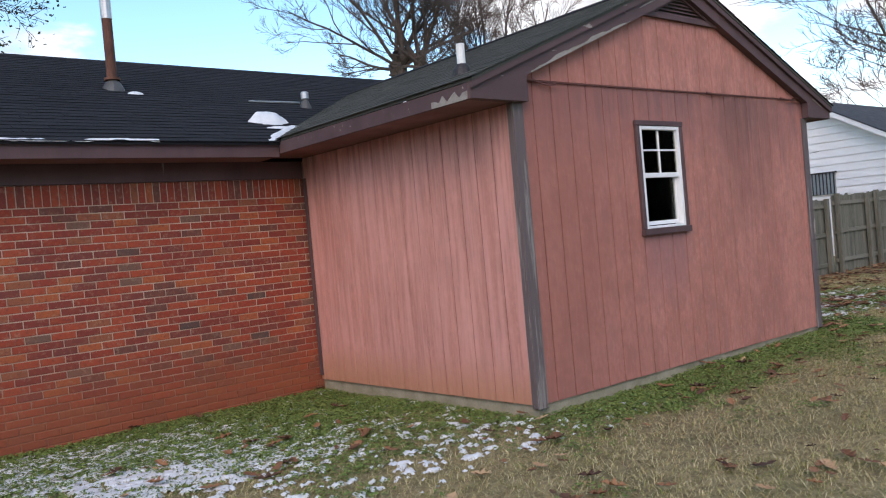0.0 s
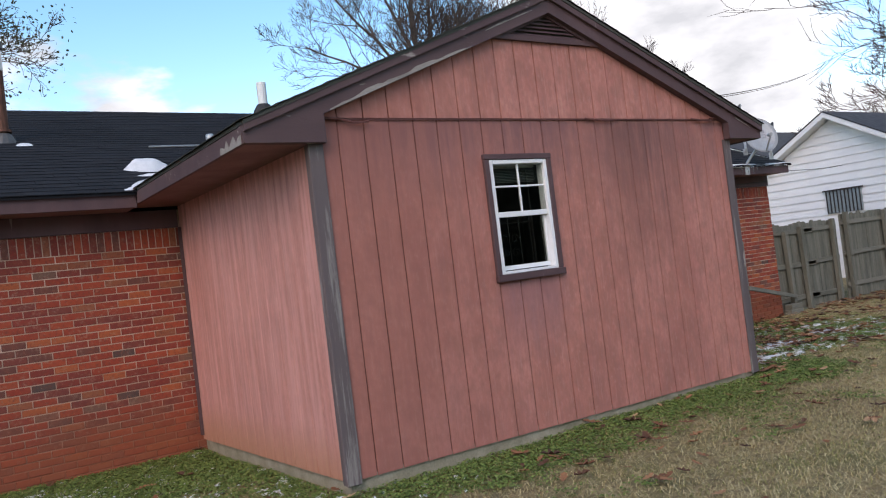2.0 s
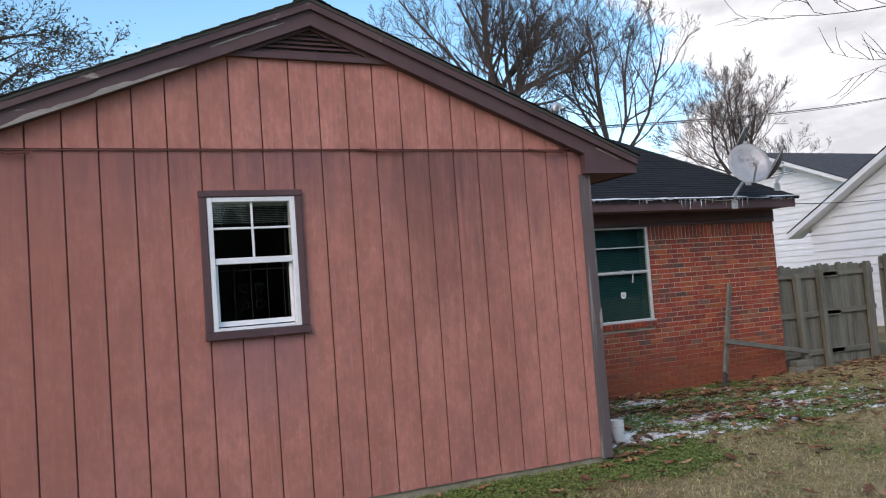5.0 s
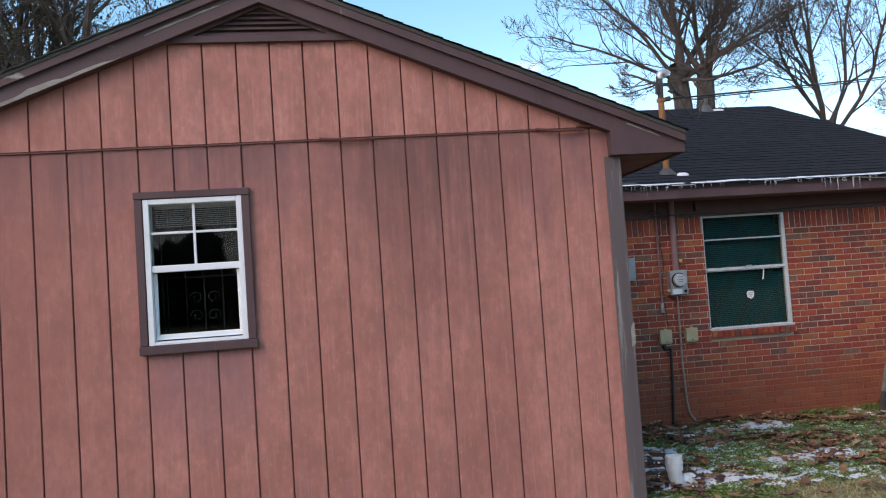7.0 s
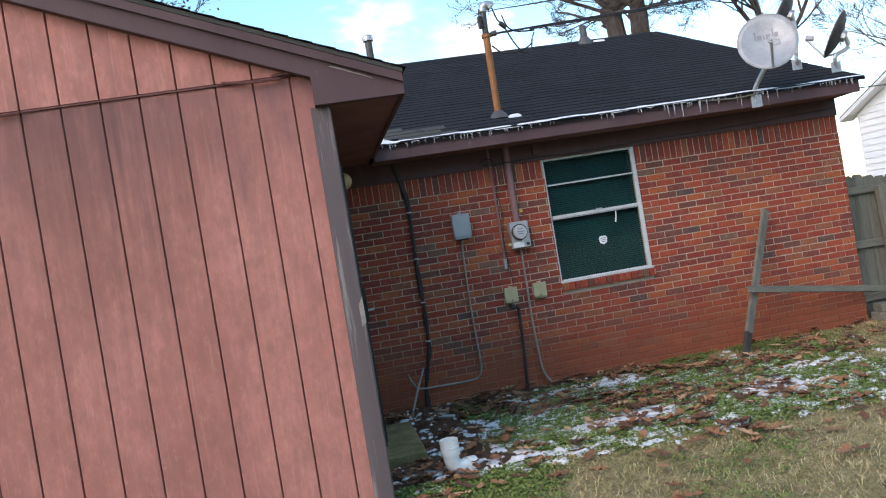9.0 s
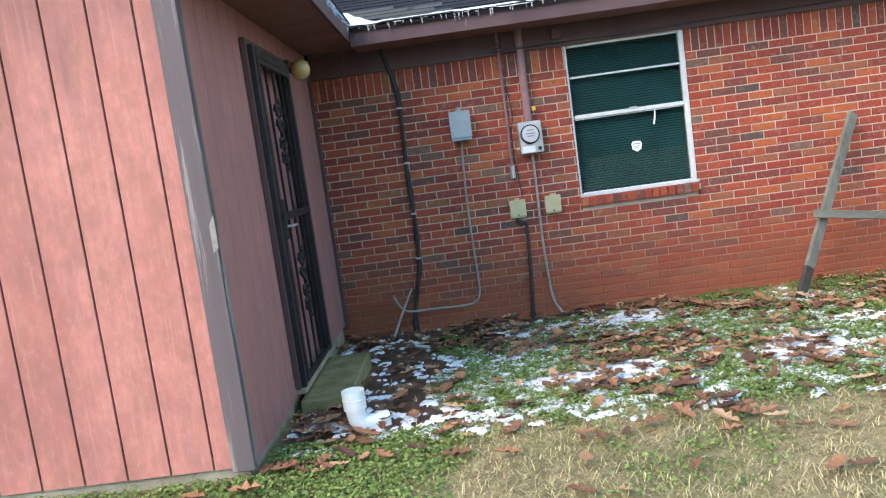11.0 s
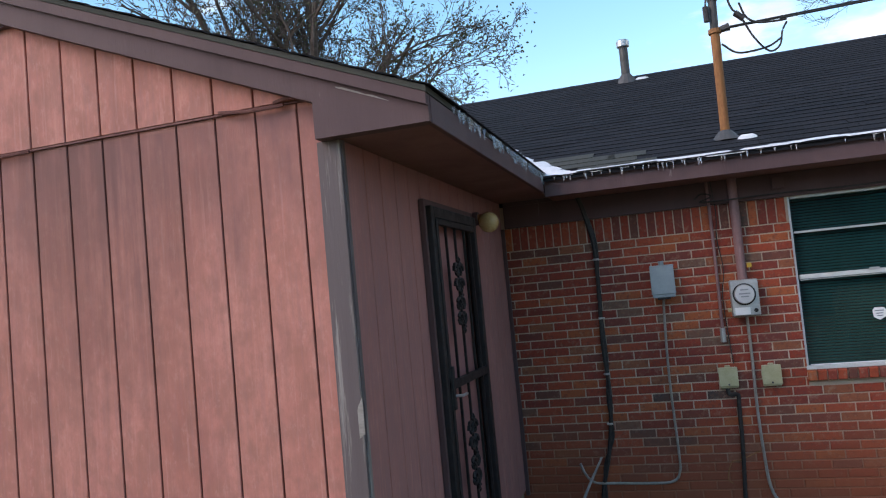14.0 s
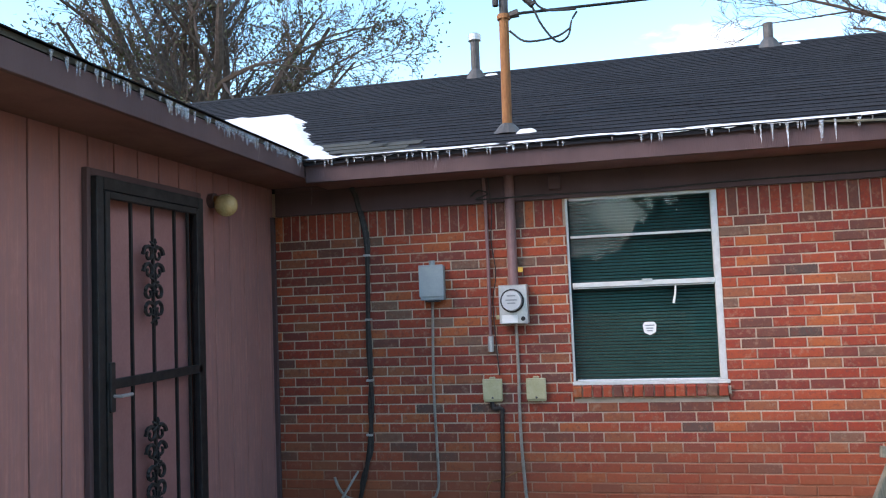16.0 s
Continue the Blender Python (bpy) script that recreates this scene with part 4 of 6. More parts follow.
eave_board("corner_chip", prism(bmesh.new(), pts, "y", -0.019, -0.0165), "white chip of older paint on the corner board", MAT_BARE)

# corner boards
for tag, bm in (("west", boxed(-0.014, -0.016, 0.055, 0.10, -0.002, 2.43, 0.003)), ("east", boxed(W - 0.108, -0.016, 0.02, W + 0.006, -0.002, 2.43, 0.003))):
    eave_board("corner_front_" + tag, bm, "grey weathered corner board with peeling paint", MAT_CORNER)
eave_board("corner_side_west", boxed(-0.016, 0.0, 0.06, -0.001, 0.05, 2.43, 0.003), "grey weathered corner board with peeling paint", MAT_CORNER)
eave_board("corner_side_east", boxed(W + 0.001, 0.0, 0.02, W + 0.012, 0.03, 2.43, 0.003), "grey weathered corner board with peeling paint", MAT_CORNER)
eave_board("corner_inner_west", boxed(-0.03, D - 0.06, 0.06, -0.001, D - 0.026, 2.21, 0.002), "dark trim strip where siding meets brick")
eave_board("corner_inner_east", boxed(W + 0.001, D - 0.06, 0.0, W + 0.03, D - 0.026, 2.21, 0.002), "dark trim strip where siding meets brick")

# joint strip across the gable, warped in places
bm = prism(bmesh.new(), [(0.06, joint_z(0.06) + 0.002), (W - 0.06, joint_z(W) + 0.002), (W - 0.06, joint_z(W) + 0.011), (0.06, joint_z(0.06) + 0.011)], "y", -0.014, -0.003)
strip = tagged(part("joint_strip", bm, MAT_FLASH), "rusty drip strip between the siding sheets", "trim", kind="structure")
for x, l, dz in ((0.35, 0.26, -0.03), (0.16, 0.16, 0.0), (2.86, 0.36, -0.012), (4.32, 0.34, -0.015), (4.52, 0.16, 0.012)):
    b = bmesh.new()
    tube(b, smooth_line([(x - l / 2, -0.028, joint_z(x) + 0.012), (x, -0.036, joint_z(x) + 0.009 + dz), (x + l / 2, -0.03, joint_z(x) + 0.006 + dz * 0.6)], 4), 0.009, 5)
    part("splinter", b, MAT_FLASH, strip)

# gable vent
vent = thing("gable_vent", RIDGE_X, -0.03, 3.24, "triangular purple-brown wooden louvre vent under the gable peak", "vent")
VX, VZ, VT = 0.60, 3.285, 3.565
bm = bmesh.new()
prism(bm, [(RIDGE_X - VX - 0.03, VZ), (RIDGE_X + VX + 0.03, VZ), (RIDGE_X + VX - 0.09, VZ + 0.045), (RIDGE_X - VX + 0.09, VZ + 0.045)], "y", -0.045, -0.0105)
part("sill", bm, MAT_TRIM, vent)
for s in (-1, 1):
    bm = bmesh.new()
    prism(bm, [(RIDGE_X + s * VX, VZ + 0.02), (RIDGE_X + s * (VX - 0.11), VZ + 0.02), (RIDGE_X, VT - 0.05), (RIDGE_X, VT)], "y", -0.04, -0.0108)
    part("frame", bm, MAT_TRIM, vent)
part("backing", prism(bmesh.new(), [(RIDGE_X - VX + 0.06, VZ + 0.03), (RIDGE_X + VX - 0.05, VZ + 0.03), (RIDGE_X, VT - 0.02)], "y", -0.012, -0.0106), MAT_CHAR, vent)
for i in range(6):
    z = VZ + 0.05 + i * 0.034
    hw = (VX - 0.09) * (VT - 0.05 - z) / (VT - 0.05 - VZ)
    if hw > 0.03:
        bm = prism(bmesh.new(), [(-0.034, z), (-0.016, z + 0.022), (-0.0125, z + 0.022), (-0.03, z)], "x", RIDGE_X - hw, RIDGE_X + hw)
        part("slat", bm, MAT_TRIM, vent)

# rough interior behind the small window, its dimness put into the dark colour
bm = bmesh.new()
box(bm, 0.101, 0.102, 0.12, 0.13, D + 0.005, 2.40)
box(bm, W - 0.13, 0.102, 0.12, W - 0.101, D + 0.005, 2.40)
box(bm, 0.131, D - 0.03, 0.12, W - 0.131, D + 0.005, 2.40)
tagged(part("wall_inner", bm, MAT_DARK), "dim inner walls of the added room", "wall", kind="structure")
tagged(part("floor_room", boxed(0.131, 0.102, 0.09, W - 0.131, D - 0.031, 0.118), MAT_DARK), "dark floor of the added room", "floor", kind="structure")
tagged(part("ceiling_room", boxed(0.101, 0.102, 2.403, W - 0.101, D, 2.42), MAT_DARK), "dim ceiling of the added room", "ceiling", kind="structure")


# ---- small window in the gable ----
def window_small():
    w = thing("window_1", 1.86, 0.0, 1.29, "white vinyl sash window with divided upper panes in dark trim", "window", kind="structure")
    x0, x1, z0, z1 = 1.492, 2.207, 1.298, 2.33
    for name, b in (("trim_board", (x0, -0.034, z0 + 0.056, x0 + 0.048, -0.001, z1 - 0.046)), ("trim_board", (x1 - 0.05, -0.034, z0 + 0.056, x1, -0.001, z1 - 0.046)),
                    ("trim_board", (x0 - 0.004, -0.037, z1 - 0.045, x1 + 0.004, -0.001, z1)), ("window_sill", (x0 - 0.004, -0.05, z0, x1 + 0.008, -0.001, z0 + 0.055))):
        part(name, boxed(*b, 0.004), MAT_TRIM, w, "purple-brown peeling board")
    a0, a1, c0, c1 = 1.543, 2.157, 1.355, 2.283
    for b in ((a0, c0, a0 + 0.036, c1), (a1 - 0.036, c0, a1, c1), (a0 + 0.037, c1 - 0.034, a1 - 0.037, c1), (a0 + 0.037, c0, a1 - 0.037, c0 + 0.022)):
        part("window_frame", boxed(b[0], -0.026, b[1], b[2], 0.07, b[3], 0.003), MAT_WHITE, w)
    up = part("upper_sash", boxed(a0 + 0.037, -0.012, 1.815, a1 - 0.037, 0.02, 1.858, 0.003), MAT_WHITE, w)
    part("muntin", boxed(1.842, -0.006, 1.859, 1.858, 0.012, c1 - 0.035, 0.002), MAT_WHITE, up)
    for p, q in ((a0 + 0.037, 1.841), (1.859, a1 - 0.037)):
        part("muntin", boxed(p, -0.006, 2.058, q, 0.012, 2.073, 0.002), MAT_WHITE, up)
        for r, s in ((1.859, 2.057), (2.074, c1 - 0.035)):
            g = part("pane", boxed(p, 0.002, r, q, 0.005, s), MAT_GLASS, up)
            g.visible_shadow = False
    lo = part("lower_sash", boxed(a0 + 0.038, 0.022, c0 + 0.03, a1 - 0.038, 0.05, c0 + 0.065, 0.003), MAT_WHITE, w)
    for b in ((a0 + 0.038, c0 + 0.066, a0 + 0.058, 1.80), (a1 - 0.058, c0 + 0.066, a1 - 0.038, 1.80)):
        part("stile", boxed(b[0], 0.022, b[1], b[2], 0.05, b[3] + 0.01, 0.002), MAT_WHITE, lo)
    g = part("pane", boxed(a0 + 0.059, 0.034, c0 + 0.066, a1 - 0.059, 0.037, 1.813), MAT_GLASS, lo)
    g.visible_shadow = False


window_small()


def raised_blind():
    b = thing("window_blind", 1.86, 0.14, 2.12, "pale mini blind drawn up behind the upper panes", "blind")
    part("headrail", boxed(1.58, 0.12, 2.235, 2.14, 0.16, 2.262, 0.002), MAT_BLINDW, b)
    for i in range(9):
        z = 2.115 + i * 0.013
        part("slat", prism(bmesh.new(), [(0.122, z), (0.158, z + 0.006), (0.158, z + 0.0075), (0.122, z + 0.0015)], "x", 1.585, 2.135), MAT_BLINDW, b)
    for x in (1.66, 2.06):
        part("cord", tube(bmesh.new(), [(x, 0.14, 2.09), (x, 0.14, 2.24)], 0.0015, 4), MAT_BLINDW, b)


raised_blind()


def scroll_pts(cx, cz, r, turns, sign, n=14):
    return [(cx + sign * r * (1 - k / n * 0.75) * math.cos(turns * 2 * math.pi * k / n), cz + r * (1 - k / n * 0.75) * math.sin(turns * 2 * math.pi * k / n)) for k in range(n + 1)]


def window_guard():
    g = thing("window_guard", 1.86, 0.22, 1.34, "black iron scroll guard behind the lower pane", "window guard")
    for x in (1.62, 1.74, 1.86, 1.98, 2.10):
        part("bar", tube(bmesh.new(), [(x, 0.22, 1.33), (x, 0.22, 1.82)], 0.005, 6), MAT_BLACK, g)
    for z in (1.40, 1.78):
        part("rail", tube(bmesh.new(), [(1.58, 0.22, z), (2.14, 0.22, z)], 0.006, 6), MAT_BLACK, g)
    for s in (-1, 1):
        for z in (1.52, 1.64):
            part("scroll", tube(bmesh.new(), [(x, 0.215, zz) for x, zz in scroll_pts(1.86 + s * 0.055, z, 0.045, 1.2, s)], 0.004, 5), MAT_BLACK, g)
    part("post", tube(bmesh.new(), [(2.13, 0.22, 0.12), (2.13, 0.22, 2.395)], 0.008, 6), MAT_BLACK, g)
    part("post", tube(bmesh.new(), [(1.59, 0.22, 0.12), (1.59, 0.22, 2.395)], 0.008, 6), MAT_BLACK, g)


window_guard()


# ---- large window in the brick wall ----
def window_large():
    x0, x1, z0, z1 = WIN
    w = thing("window_2", (x0 + x1) / 2, D + 0.05, z0, "chalky white aluminium sash window with green blinds behind dark glass", "window", kind="structure")
    y0, y1 = D + 0.012, D + 0.06
    for b in ((x0, z0 + 0.03, x0 + 0.016, z1), (x1 - 0.045, z0 + 0.03, x1, z1), (x0 + 0.027, z1 - 0.02, x1 - 0.046, z1)):
        part("window_frame", boxed(b[0], y0, b[1], b[2], y1, b[3], 0.003), MAT_ALU, w)
    part("window_sill", boxed(x0 - 0.005, D - 0.012, z0 + 0.003, x1 + 0.012, y1, z0 + 0.029, 0.003), MAT_ALU, w)
    part("meeting_rail", boxed(x0 + 0.027, y0 - 0.008, 1.572, x1 - 0.046, y1, 1.606, 0.003), MAT_ALU, w)
    part("glazing_bar", boxed(x0 + 0.027, y0 + 0.008, 1.925, x1 - 0.046, y1, 1.941, 0.002), MAT_ALU, w)
    part("latch", boxed(7.49, y0 - 0.016, 1.60, 7.56, y0 - 0.0085, 1.618, 0.002), MAT_GALV, w)
    for r, s in ((z0 + 0.031, 1.571), (1.607, 1.924), (1.942, z1 - 0.021)):
        g = part("pane", boxed(x0 + 0.028, D + 0.03, r, x1 - 0.047, D + 0.033, s), MAT_GLASS, w)
        g.visible_shadow = False
    for z in (z0 + 0.036, 1.566):
        part("putty_line", boxed(x0 + 0.03, y0 + 0.012, z - 0.004, x1 - 0.05, y0 + 0.017, z + 0.003), MAT_WHITE, w)


window_large()


def green_blind():
    x0, x1, z0, z1 = WIN
    b = thing("window_blind", 7.5, D + 0.10, z0, "closed green mini blind behind dark glass", "blind")
    n = 56
    for i in range(n):
        z = z0 + 0.03 + (z1 - z0 - 0.07) * i / n
        part("slat", prism(bmesh.new(), [(D + 0.086, z), (D + 0.089, z + 0.009), (D + 0.096, z + 0.0155), (D + 0.097, z + 0.0145), (D + 0.091, z + 0.008), (D + 0.088, z)], "x", x0 + 0.01, x1 - 0.01), MAT_BLIND, b)
    part("headrail", boxed(x0 + 0.005, D + 0.08, z1 - 0.035, x1 - 0.005, D + 0.12, z1 - 0.004), MAT_BLIND, b)
    part("bottom_rail", boxed(x0 + 0.01, D + 0.085, z0 + 0.006, x1 - 0.01, D + 0.11, z0 + 0.022), MAT_BLIND, b)


green_blind()
# added dark sheet in place of the unlit room behind the slats
eave_board("unlit_room_panel", boxed(WIN[0] - 0.1, D + 0.26, WIN[2] - 0.1, WIN[1] + 0.1, D + 0.28, WIN[3] + 0.05), "added dark panel standing for the unlit room behind the blind", MAT_DARK)
stk = thing("window_sticker", 7.526, D + 0.028, 1.225, "small white shield-shaped security sticker on the glass", "sticker")
part("sheet", prism(bmesh.new(), [(7.495, 1.315), (7.557, 1.315), (7.572, 1.295), (7.566, 1.245), (7.526, 1.222), (7.486, 1.245), (7.480, 1.295)], "y", D + 0.026, D + 0.0285), MAT_STICKER, stk)
for z, h in ((1.288, 0.03), (1.268, 0.024), (1.25, 0.018)):
    part("print_bar", boxed(7.526 - h, D + 0.0245, z, 7.526 + h, D + 0.0255, z + 0.008), MAT_INK, stk)
hang = thing("hanging_cord", 7.70, D + 0.026, 1.43, "short pale cord caught at the sash", "cord")
part("cord", tube(bmesh.new(), smooth_line([(7.715, D + 0.024, 1.565), (7.708, D + 0.022, 1.50), (7.695, D + 0.022, 1.44)], 4), 0.006, 5, 0.009), MAT_PVC, hang)

# rowlock brick sill
sill = tagged(part("brick_sill", boxed(WIN[0] - 0.006, D - 0.028, 0.822, WIN[1] + 0.012, D + 0.004, 0.872), MAT_MORTAR), "rowlock brick sill under the large window", "sill", kind="structure")
SILL_ME = bpy.data.meshes.new("brick")
SILL_ME.from_pydata(*[(v, [], f) for v, f in [brick_shape(BRICK_H, 0.074, 0.06)]][0])
SILL_ME.materials.append(MAT_BRICK)
for i in range(15):
    ob = new("brick", SILL_ME)
    ob.parent = sill
    ob.location = (WIN[0] + 0.025 + i * COURSE, D - 0.05 + random.uniform(-0.003, 0.003), 0.845)
    ob.rotation_euler = (0.10, random.uniform(-0.02, 0.02), 0)


# ---- iron security door ----
def security_door():
    d = thing("door_1", W + 0.03, 1.565, 0.10, "closed pink door behind a black iron security grille with scrolls", "door", kind="structure")
    x = W + 0.055
    part("door_leaf", boxed(W - 0.06, DY0 + 0.03, 0.105, W - 0.02, DY1 - 0.03, DZ1 - 0.01), MAT_DOOR, d, "dusky pink flush door")
    for b in ((1.045, 0.10, 1.075, 2.262), (2.107, 0.10, 2.137, 2.262)):
        part("casing", boxed(W + 0.001, b[0], b[1], W + 0.035, b[2], b[3], 0.003), MAT_TRIM, d)
    part("casing", boxed(W + 0.001, 1.076, 2.224, W + 0.035, 2.106, 2.262, 0.003), MAT_TRIM, d)
    for b in ((1.077, 0.10, 1.132, 2.222), (2.05, 0.10, 2.105, 2.222)):
        part("iron_jamb", boxed(W + 0.002, b[0], b[1], x + 0.012, b[2], b[3], 0.004), MAT_BLACK, d)
    part("iron_head", boxed(W + 0.002, 1.133, 2.155, x + 0.012, 2.049, 2.222, 0.004), MAT_BLACK, d)
    grille = part("gate_frame", boxed(x - 0.015, 1.135, 1.142, x + 0.02, 2.048, 1.192, 0.003), MAT_BLACK, d)
    for b in ((1.135, 0.12, 1.172, 2.15), (2.011, 0.12, 2.048, 2.15)):
        part("stile", boxed(x - 0.015, b[0], b[1], x + 0.02, b[2], b[3], 0.003), MAT_BLACK, grille)
    for z in (0.12, 2.115):
        part("rail", boxed(x - 0.015, 1.173, z, x + 0.02, 2.010, z + 0.035, 0.003), MAT_BLACK, grille)
    for y in (1.365, 1.565, 1.785, 1.93):
        for z0, z1 in ((0.156, 1.141), (1.193, 2.114)):
            part("bar", boxed(x - 0.006, y - 0.0075, z0, x + 0.009, y + 0.0075, z1), MAT_BLACK, grille)
    for zc in (1.69, 0.70):
        for s in (-1, 1):
            for dz, r in ((0.155, 0.052), (0.06, 0.05), (-0.06, 0.05), (-0.155, 0.052)):
                pts = [(x + 0.004, yy, zz) for yy, zz in scroll_pts(1.565 + s * 0.045, zc + dz, r, 1.15, s if dz > 0 else -s)]
                part("scroll", tube(bmesh.new(), pts, 0.013, 5, 0.008), MAT_BLACK, grille)
        for dz in (0.2, 0.0, -0.2):
            b = bmesh.new()
            for k in range(5):
                a = 2 * math.pi * k / 5
                tube(b, [(x + 0.006, 1.565, zc + dz), (x + 0.016, 1.565 + 0.026 * math.cos(a), zc + dz + 0.026 * math.sin(a)), (x + 0.008, 1.565 + 0.045 * math.cos(a), zc + dz + 0.045 * math.sin(a))], 0.011, 5, 0.005)
            part("rosette", b, MAT_BLACK, grille)
    part("lock_box", boxed(x - 0.012, 1.14, 1.03, x + 0.034, 1.18, 1.28, 0.004), MAT_BLACK, d)
    part("handle", tube(bmesh.new(), [(x + 0.03, 1.165, 1.11), (x + 0.075, 1.165, 1.11), (x + 0.075, 1.255, 1.11)], 0.009, 7), MAT_GALV, d, "worn metal lever")
    part("threshold", boxed(W - 0.06, 1.07, 0.06, W + 0.06, 2.11, 0.10, 0.004), MAT_CONC, d)


security_door()

# porch lamp
lamp = thing("wall_lamp", W, 2.31, 2.20, "yellowed globe porch lamp, unlit, on a dark socket", "lamp")
part("bracket", tube(bmesh.new(), [(W + 0.001, 2.31, 2.235), (W + 0.04, 2.31, 2.235)], 0.05, 14), MAT_TRIM, lamp)
part("arm", tube(bmesh.new(), [(W + 0.03, 2.31, 2.24), (W + 0.07, 2.31, 2.235), (W + 0.09, 2.31, 2.215)], 0.03, 10), MAT_RUST, lamp)
bm = bmesh.new()
bmesh.ops.create_uvsphere(bm, u_segments=16, v_segments=10, radius=0.075, matrix=Matrix.Translation((W + 0.115, 2.31, 2.20)))
part("globe", bm, MAT_GLOBE, lamp, "yellowed milky glass globe", True)

# step and drain pipe
step = thing("doorstep", 4.92, 1.5, -0.1, "low concrete slab doorstep, green with algae", "doorstep")
part("slab", boxed(W + 0.017, 1.03, -0.16, 5.08, 2.12, 0.03, 0.012), MAT_STEP, step)
pvc = thing("drain_pipe", 5.185, 0.50, -0.05, "white plastic drain elbow standing out of the ground", "drain pipe")
part("riser", tube(bmesh.new(), smooth_line([(5.185, 0.50, 0.15), (5.186, 0.50, 0.075), (5.20, 0.506, 0.028), (5.235, 0.522, 0.004), (5.30, 0.55, -0.006)], 5), 0.054, 18), MAT_PVC, pvc, "", True)
part("collar", lathe(bmesh.new(), [(0.054, 0.10), (0.064, 0.103), (0.064, 0.150), (0.0665, 0.153), (0.0665, 0.160), (0.064, 0.163), (0.064, 0.208), (0.057, 0.210), (0.055, 0.16), (0.0545, 0.158)], 5.185, 0.50, 20), MAT_PVC, pvc)
part("outlet_collar", tube(bmesh.new(), [(5.285, 0.544, -0.004), (5.345, 0.57, -0.012)], 0.062, 18), MAT_PVC, pvc)

# ---- electrical things on the brick wall ----
YW = D - 0.004
gb = thing("disconnect_box", 6.005, YW, 1.52, "grey-blue metal electrical disconnect box on brick", "electrical box")
part("body", boxed(5.920, D - 0.095, 1.525, 6.092, YW, 1.775, 0.006), MAT_GREYBOX, gb)
part("cover", boxed(5.914, D - 0.103, 1.55, 6.098, D - 0.096, 1.782, 0.004), MAT_GREYBOX, gb)
part("hub", tube(bmesh.new(), [(6.005, D - 0.05, 1.775), (6.005, D - 0.05, 1.815)], 0.022, 10), MAT_GREYBOX, gb)
part("lower_lip", boxed(5.955, D - 0.10, 1.512, 6.055, D - 0.02, 1.525, 0.002), MAT_BLACK, gb)
cd = thing("conduit", 6.000, YW, 0.15, "thin grey flexible conduit curving down the brick", "conduit")
part("pipe", tube(bmesh.new(), smooth_line([(6.002, D - 0.05, 1.515), (5.990, D - 0.018, 1.42), (5.975, D - 0.016, 0.9), (5.985, D - 0.016, 0.32), (5.978, D - 0.016, 0.16), (5.930, D - 0.016, 0.085), (5.80, D - 0.018, 0.068),
                                            (5.50, D - 0.02, 0.075), (5.33, D - 0.04, 0.085), (5.27, D - 0.07, 0.13), (5.235, D - 0.09, 0.20), (5.215, D - 0.09, 0.255)], 6), 0.0105, 7), MAT_PIPE, cd)
stick = thing("pale_stick", 5.25, 3.0, -0.1, "pale bent stick leaning against the brick", "stick")
part("rod", tube(bmesh.new(), [(5.17, 2.98, -0.12), (5.28, 3.13, 0.10), (5.385, 3.225, 0.29)], 0.013, 6, 0.009), MAT_PIPE, stick)
stick2 = thing("pale_stick", 5.42, 2.55, -0.1, "pale stick lying on wet leaves", "stick")
part("rod", tube(bmesh.new(), [(5.32, 2.66, ground_z(5.32, 2.66) + 0.02), (5.52, 2.47, ground_z(5.52, 2.47) + 0.022)], 0.012, 6), MAT_PVC, stick2)

mt = thing("electric_meter", 6.595, YW, 1.33, "round glass electric meter on a galvanised socket box", "electric meter")
part("socket_box", boxed(6.495, D - 0.11, 1.335, 6.698, YW, 1.612, 0.006), MAT_GALV, mt)
b = bmesh.new()
tube(b, [(6.592, D - 0.108, 1.50), (6.592, D - 0.128, 1.50)], 0.084, 24)
part("ring", b, MAT_BLACK, mt)
part("dial", tube(bmesh.new(), [(6.592, D - 0.125, 1.50), (6.592, D - 0.165, 1.50)], 0.074, 24, 0.068), MAT_METERFACE, mt)
for z, hw in ((1.53, 0.03), (1.50, 0.04), (1.478, 0.028)):
    part("print_bar", boxed(6.592 - hw, D - 0.168, z, 6.592 + hw, D - 0.1655, z + 0.01), MAT_INK, mt)
part("label_plate", boxed(6.515, D - 0.113, 1.345, 6.625, D - 0.1105, 1.40), MAT_WHITE, mt)
part("seal", tube(bmesh.new(), [(6.665, D - 0.108, 1.372), (6.665, D - 0.125, 1.372)], 0.016, 10), MAT_BLACK, mt)
part("knob", tube(bmesh.new(), [(6.498, D - 0.07, 1.385), (6.467, D - 0.07, 1.385)], 0.016, 8), MAT_BEIGE, mt)

mast = thing("service_mast", 6.600, D - 0.05, 1.61, "service mast: painted conduit below, rusty pipe through the roof", "service mast")
part("lower_conduit", tube(bmesh.new(), [(6.598, D - 0.052, 1.61), (6.598, D - 0.052, 2.43)], 0.036, 12), MAT_COND, mast)
part("roof_pipe", tube(bmesh.new(), [(6.600, D - 0.01, 2.70), (6.610, D, 3.60)], 0.036, 12), MAT_RUST, mast, "orange rusted steel pipe")
part("upper_pipe", tube(bmesh.new(), [(6.610, D, 3.60), (6.615, D, 3.84)], 0.033, 12), MAT_LEAD, mast)
part("strap", tube(bmesh.new(), [(6.610, D, 3.565), (6.610, D, 3.60)], 0.05, 12), MAT_RUST, mast)
part("tag", boxed(6.638, D - 0.075, 1.70, 6.672, D - 0.066, 1.735, 0.001), MAT_TAG, mast, "small yellow tag")
part("boot", lathe(bmesh.new(), [(0.12, 2.70), (0.075, 2.755), (0.045, 2.785)], 6.602, D - 0.01, 14), MAT_LEAD, mast)
hood = bmesh.new()
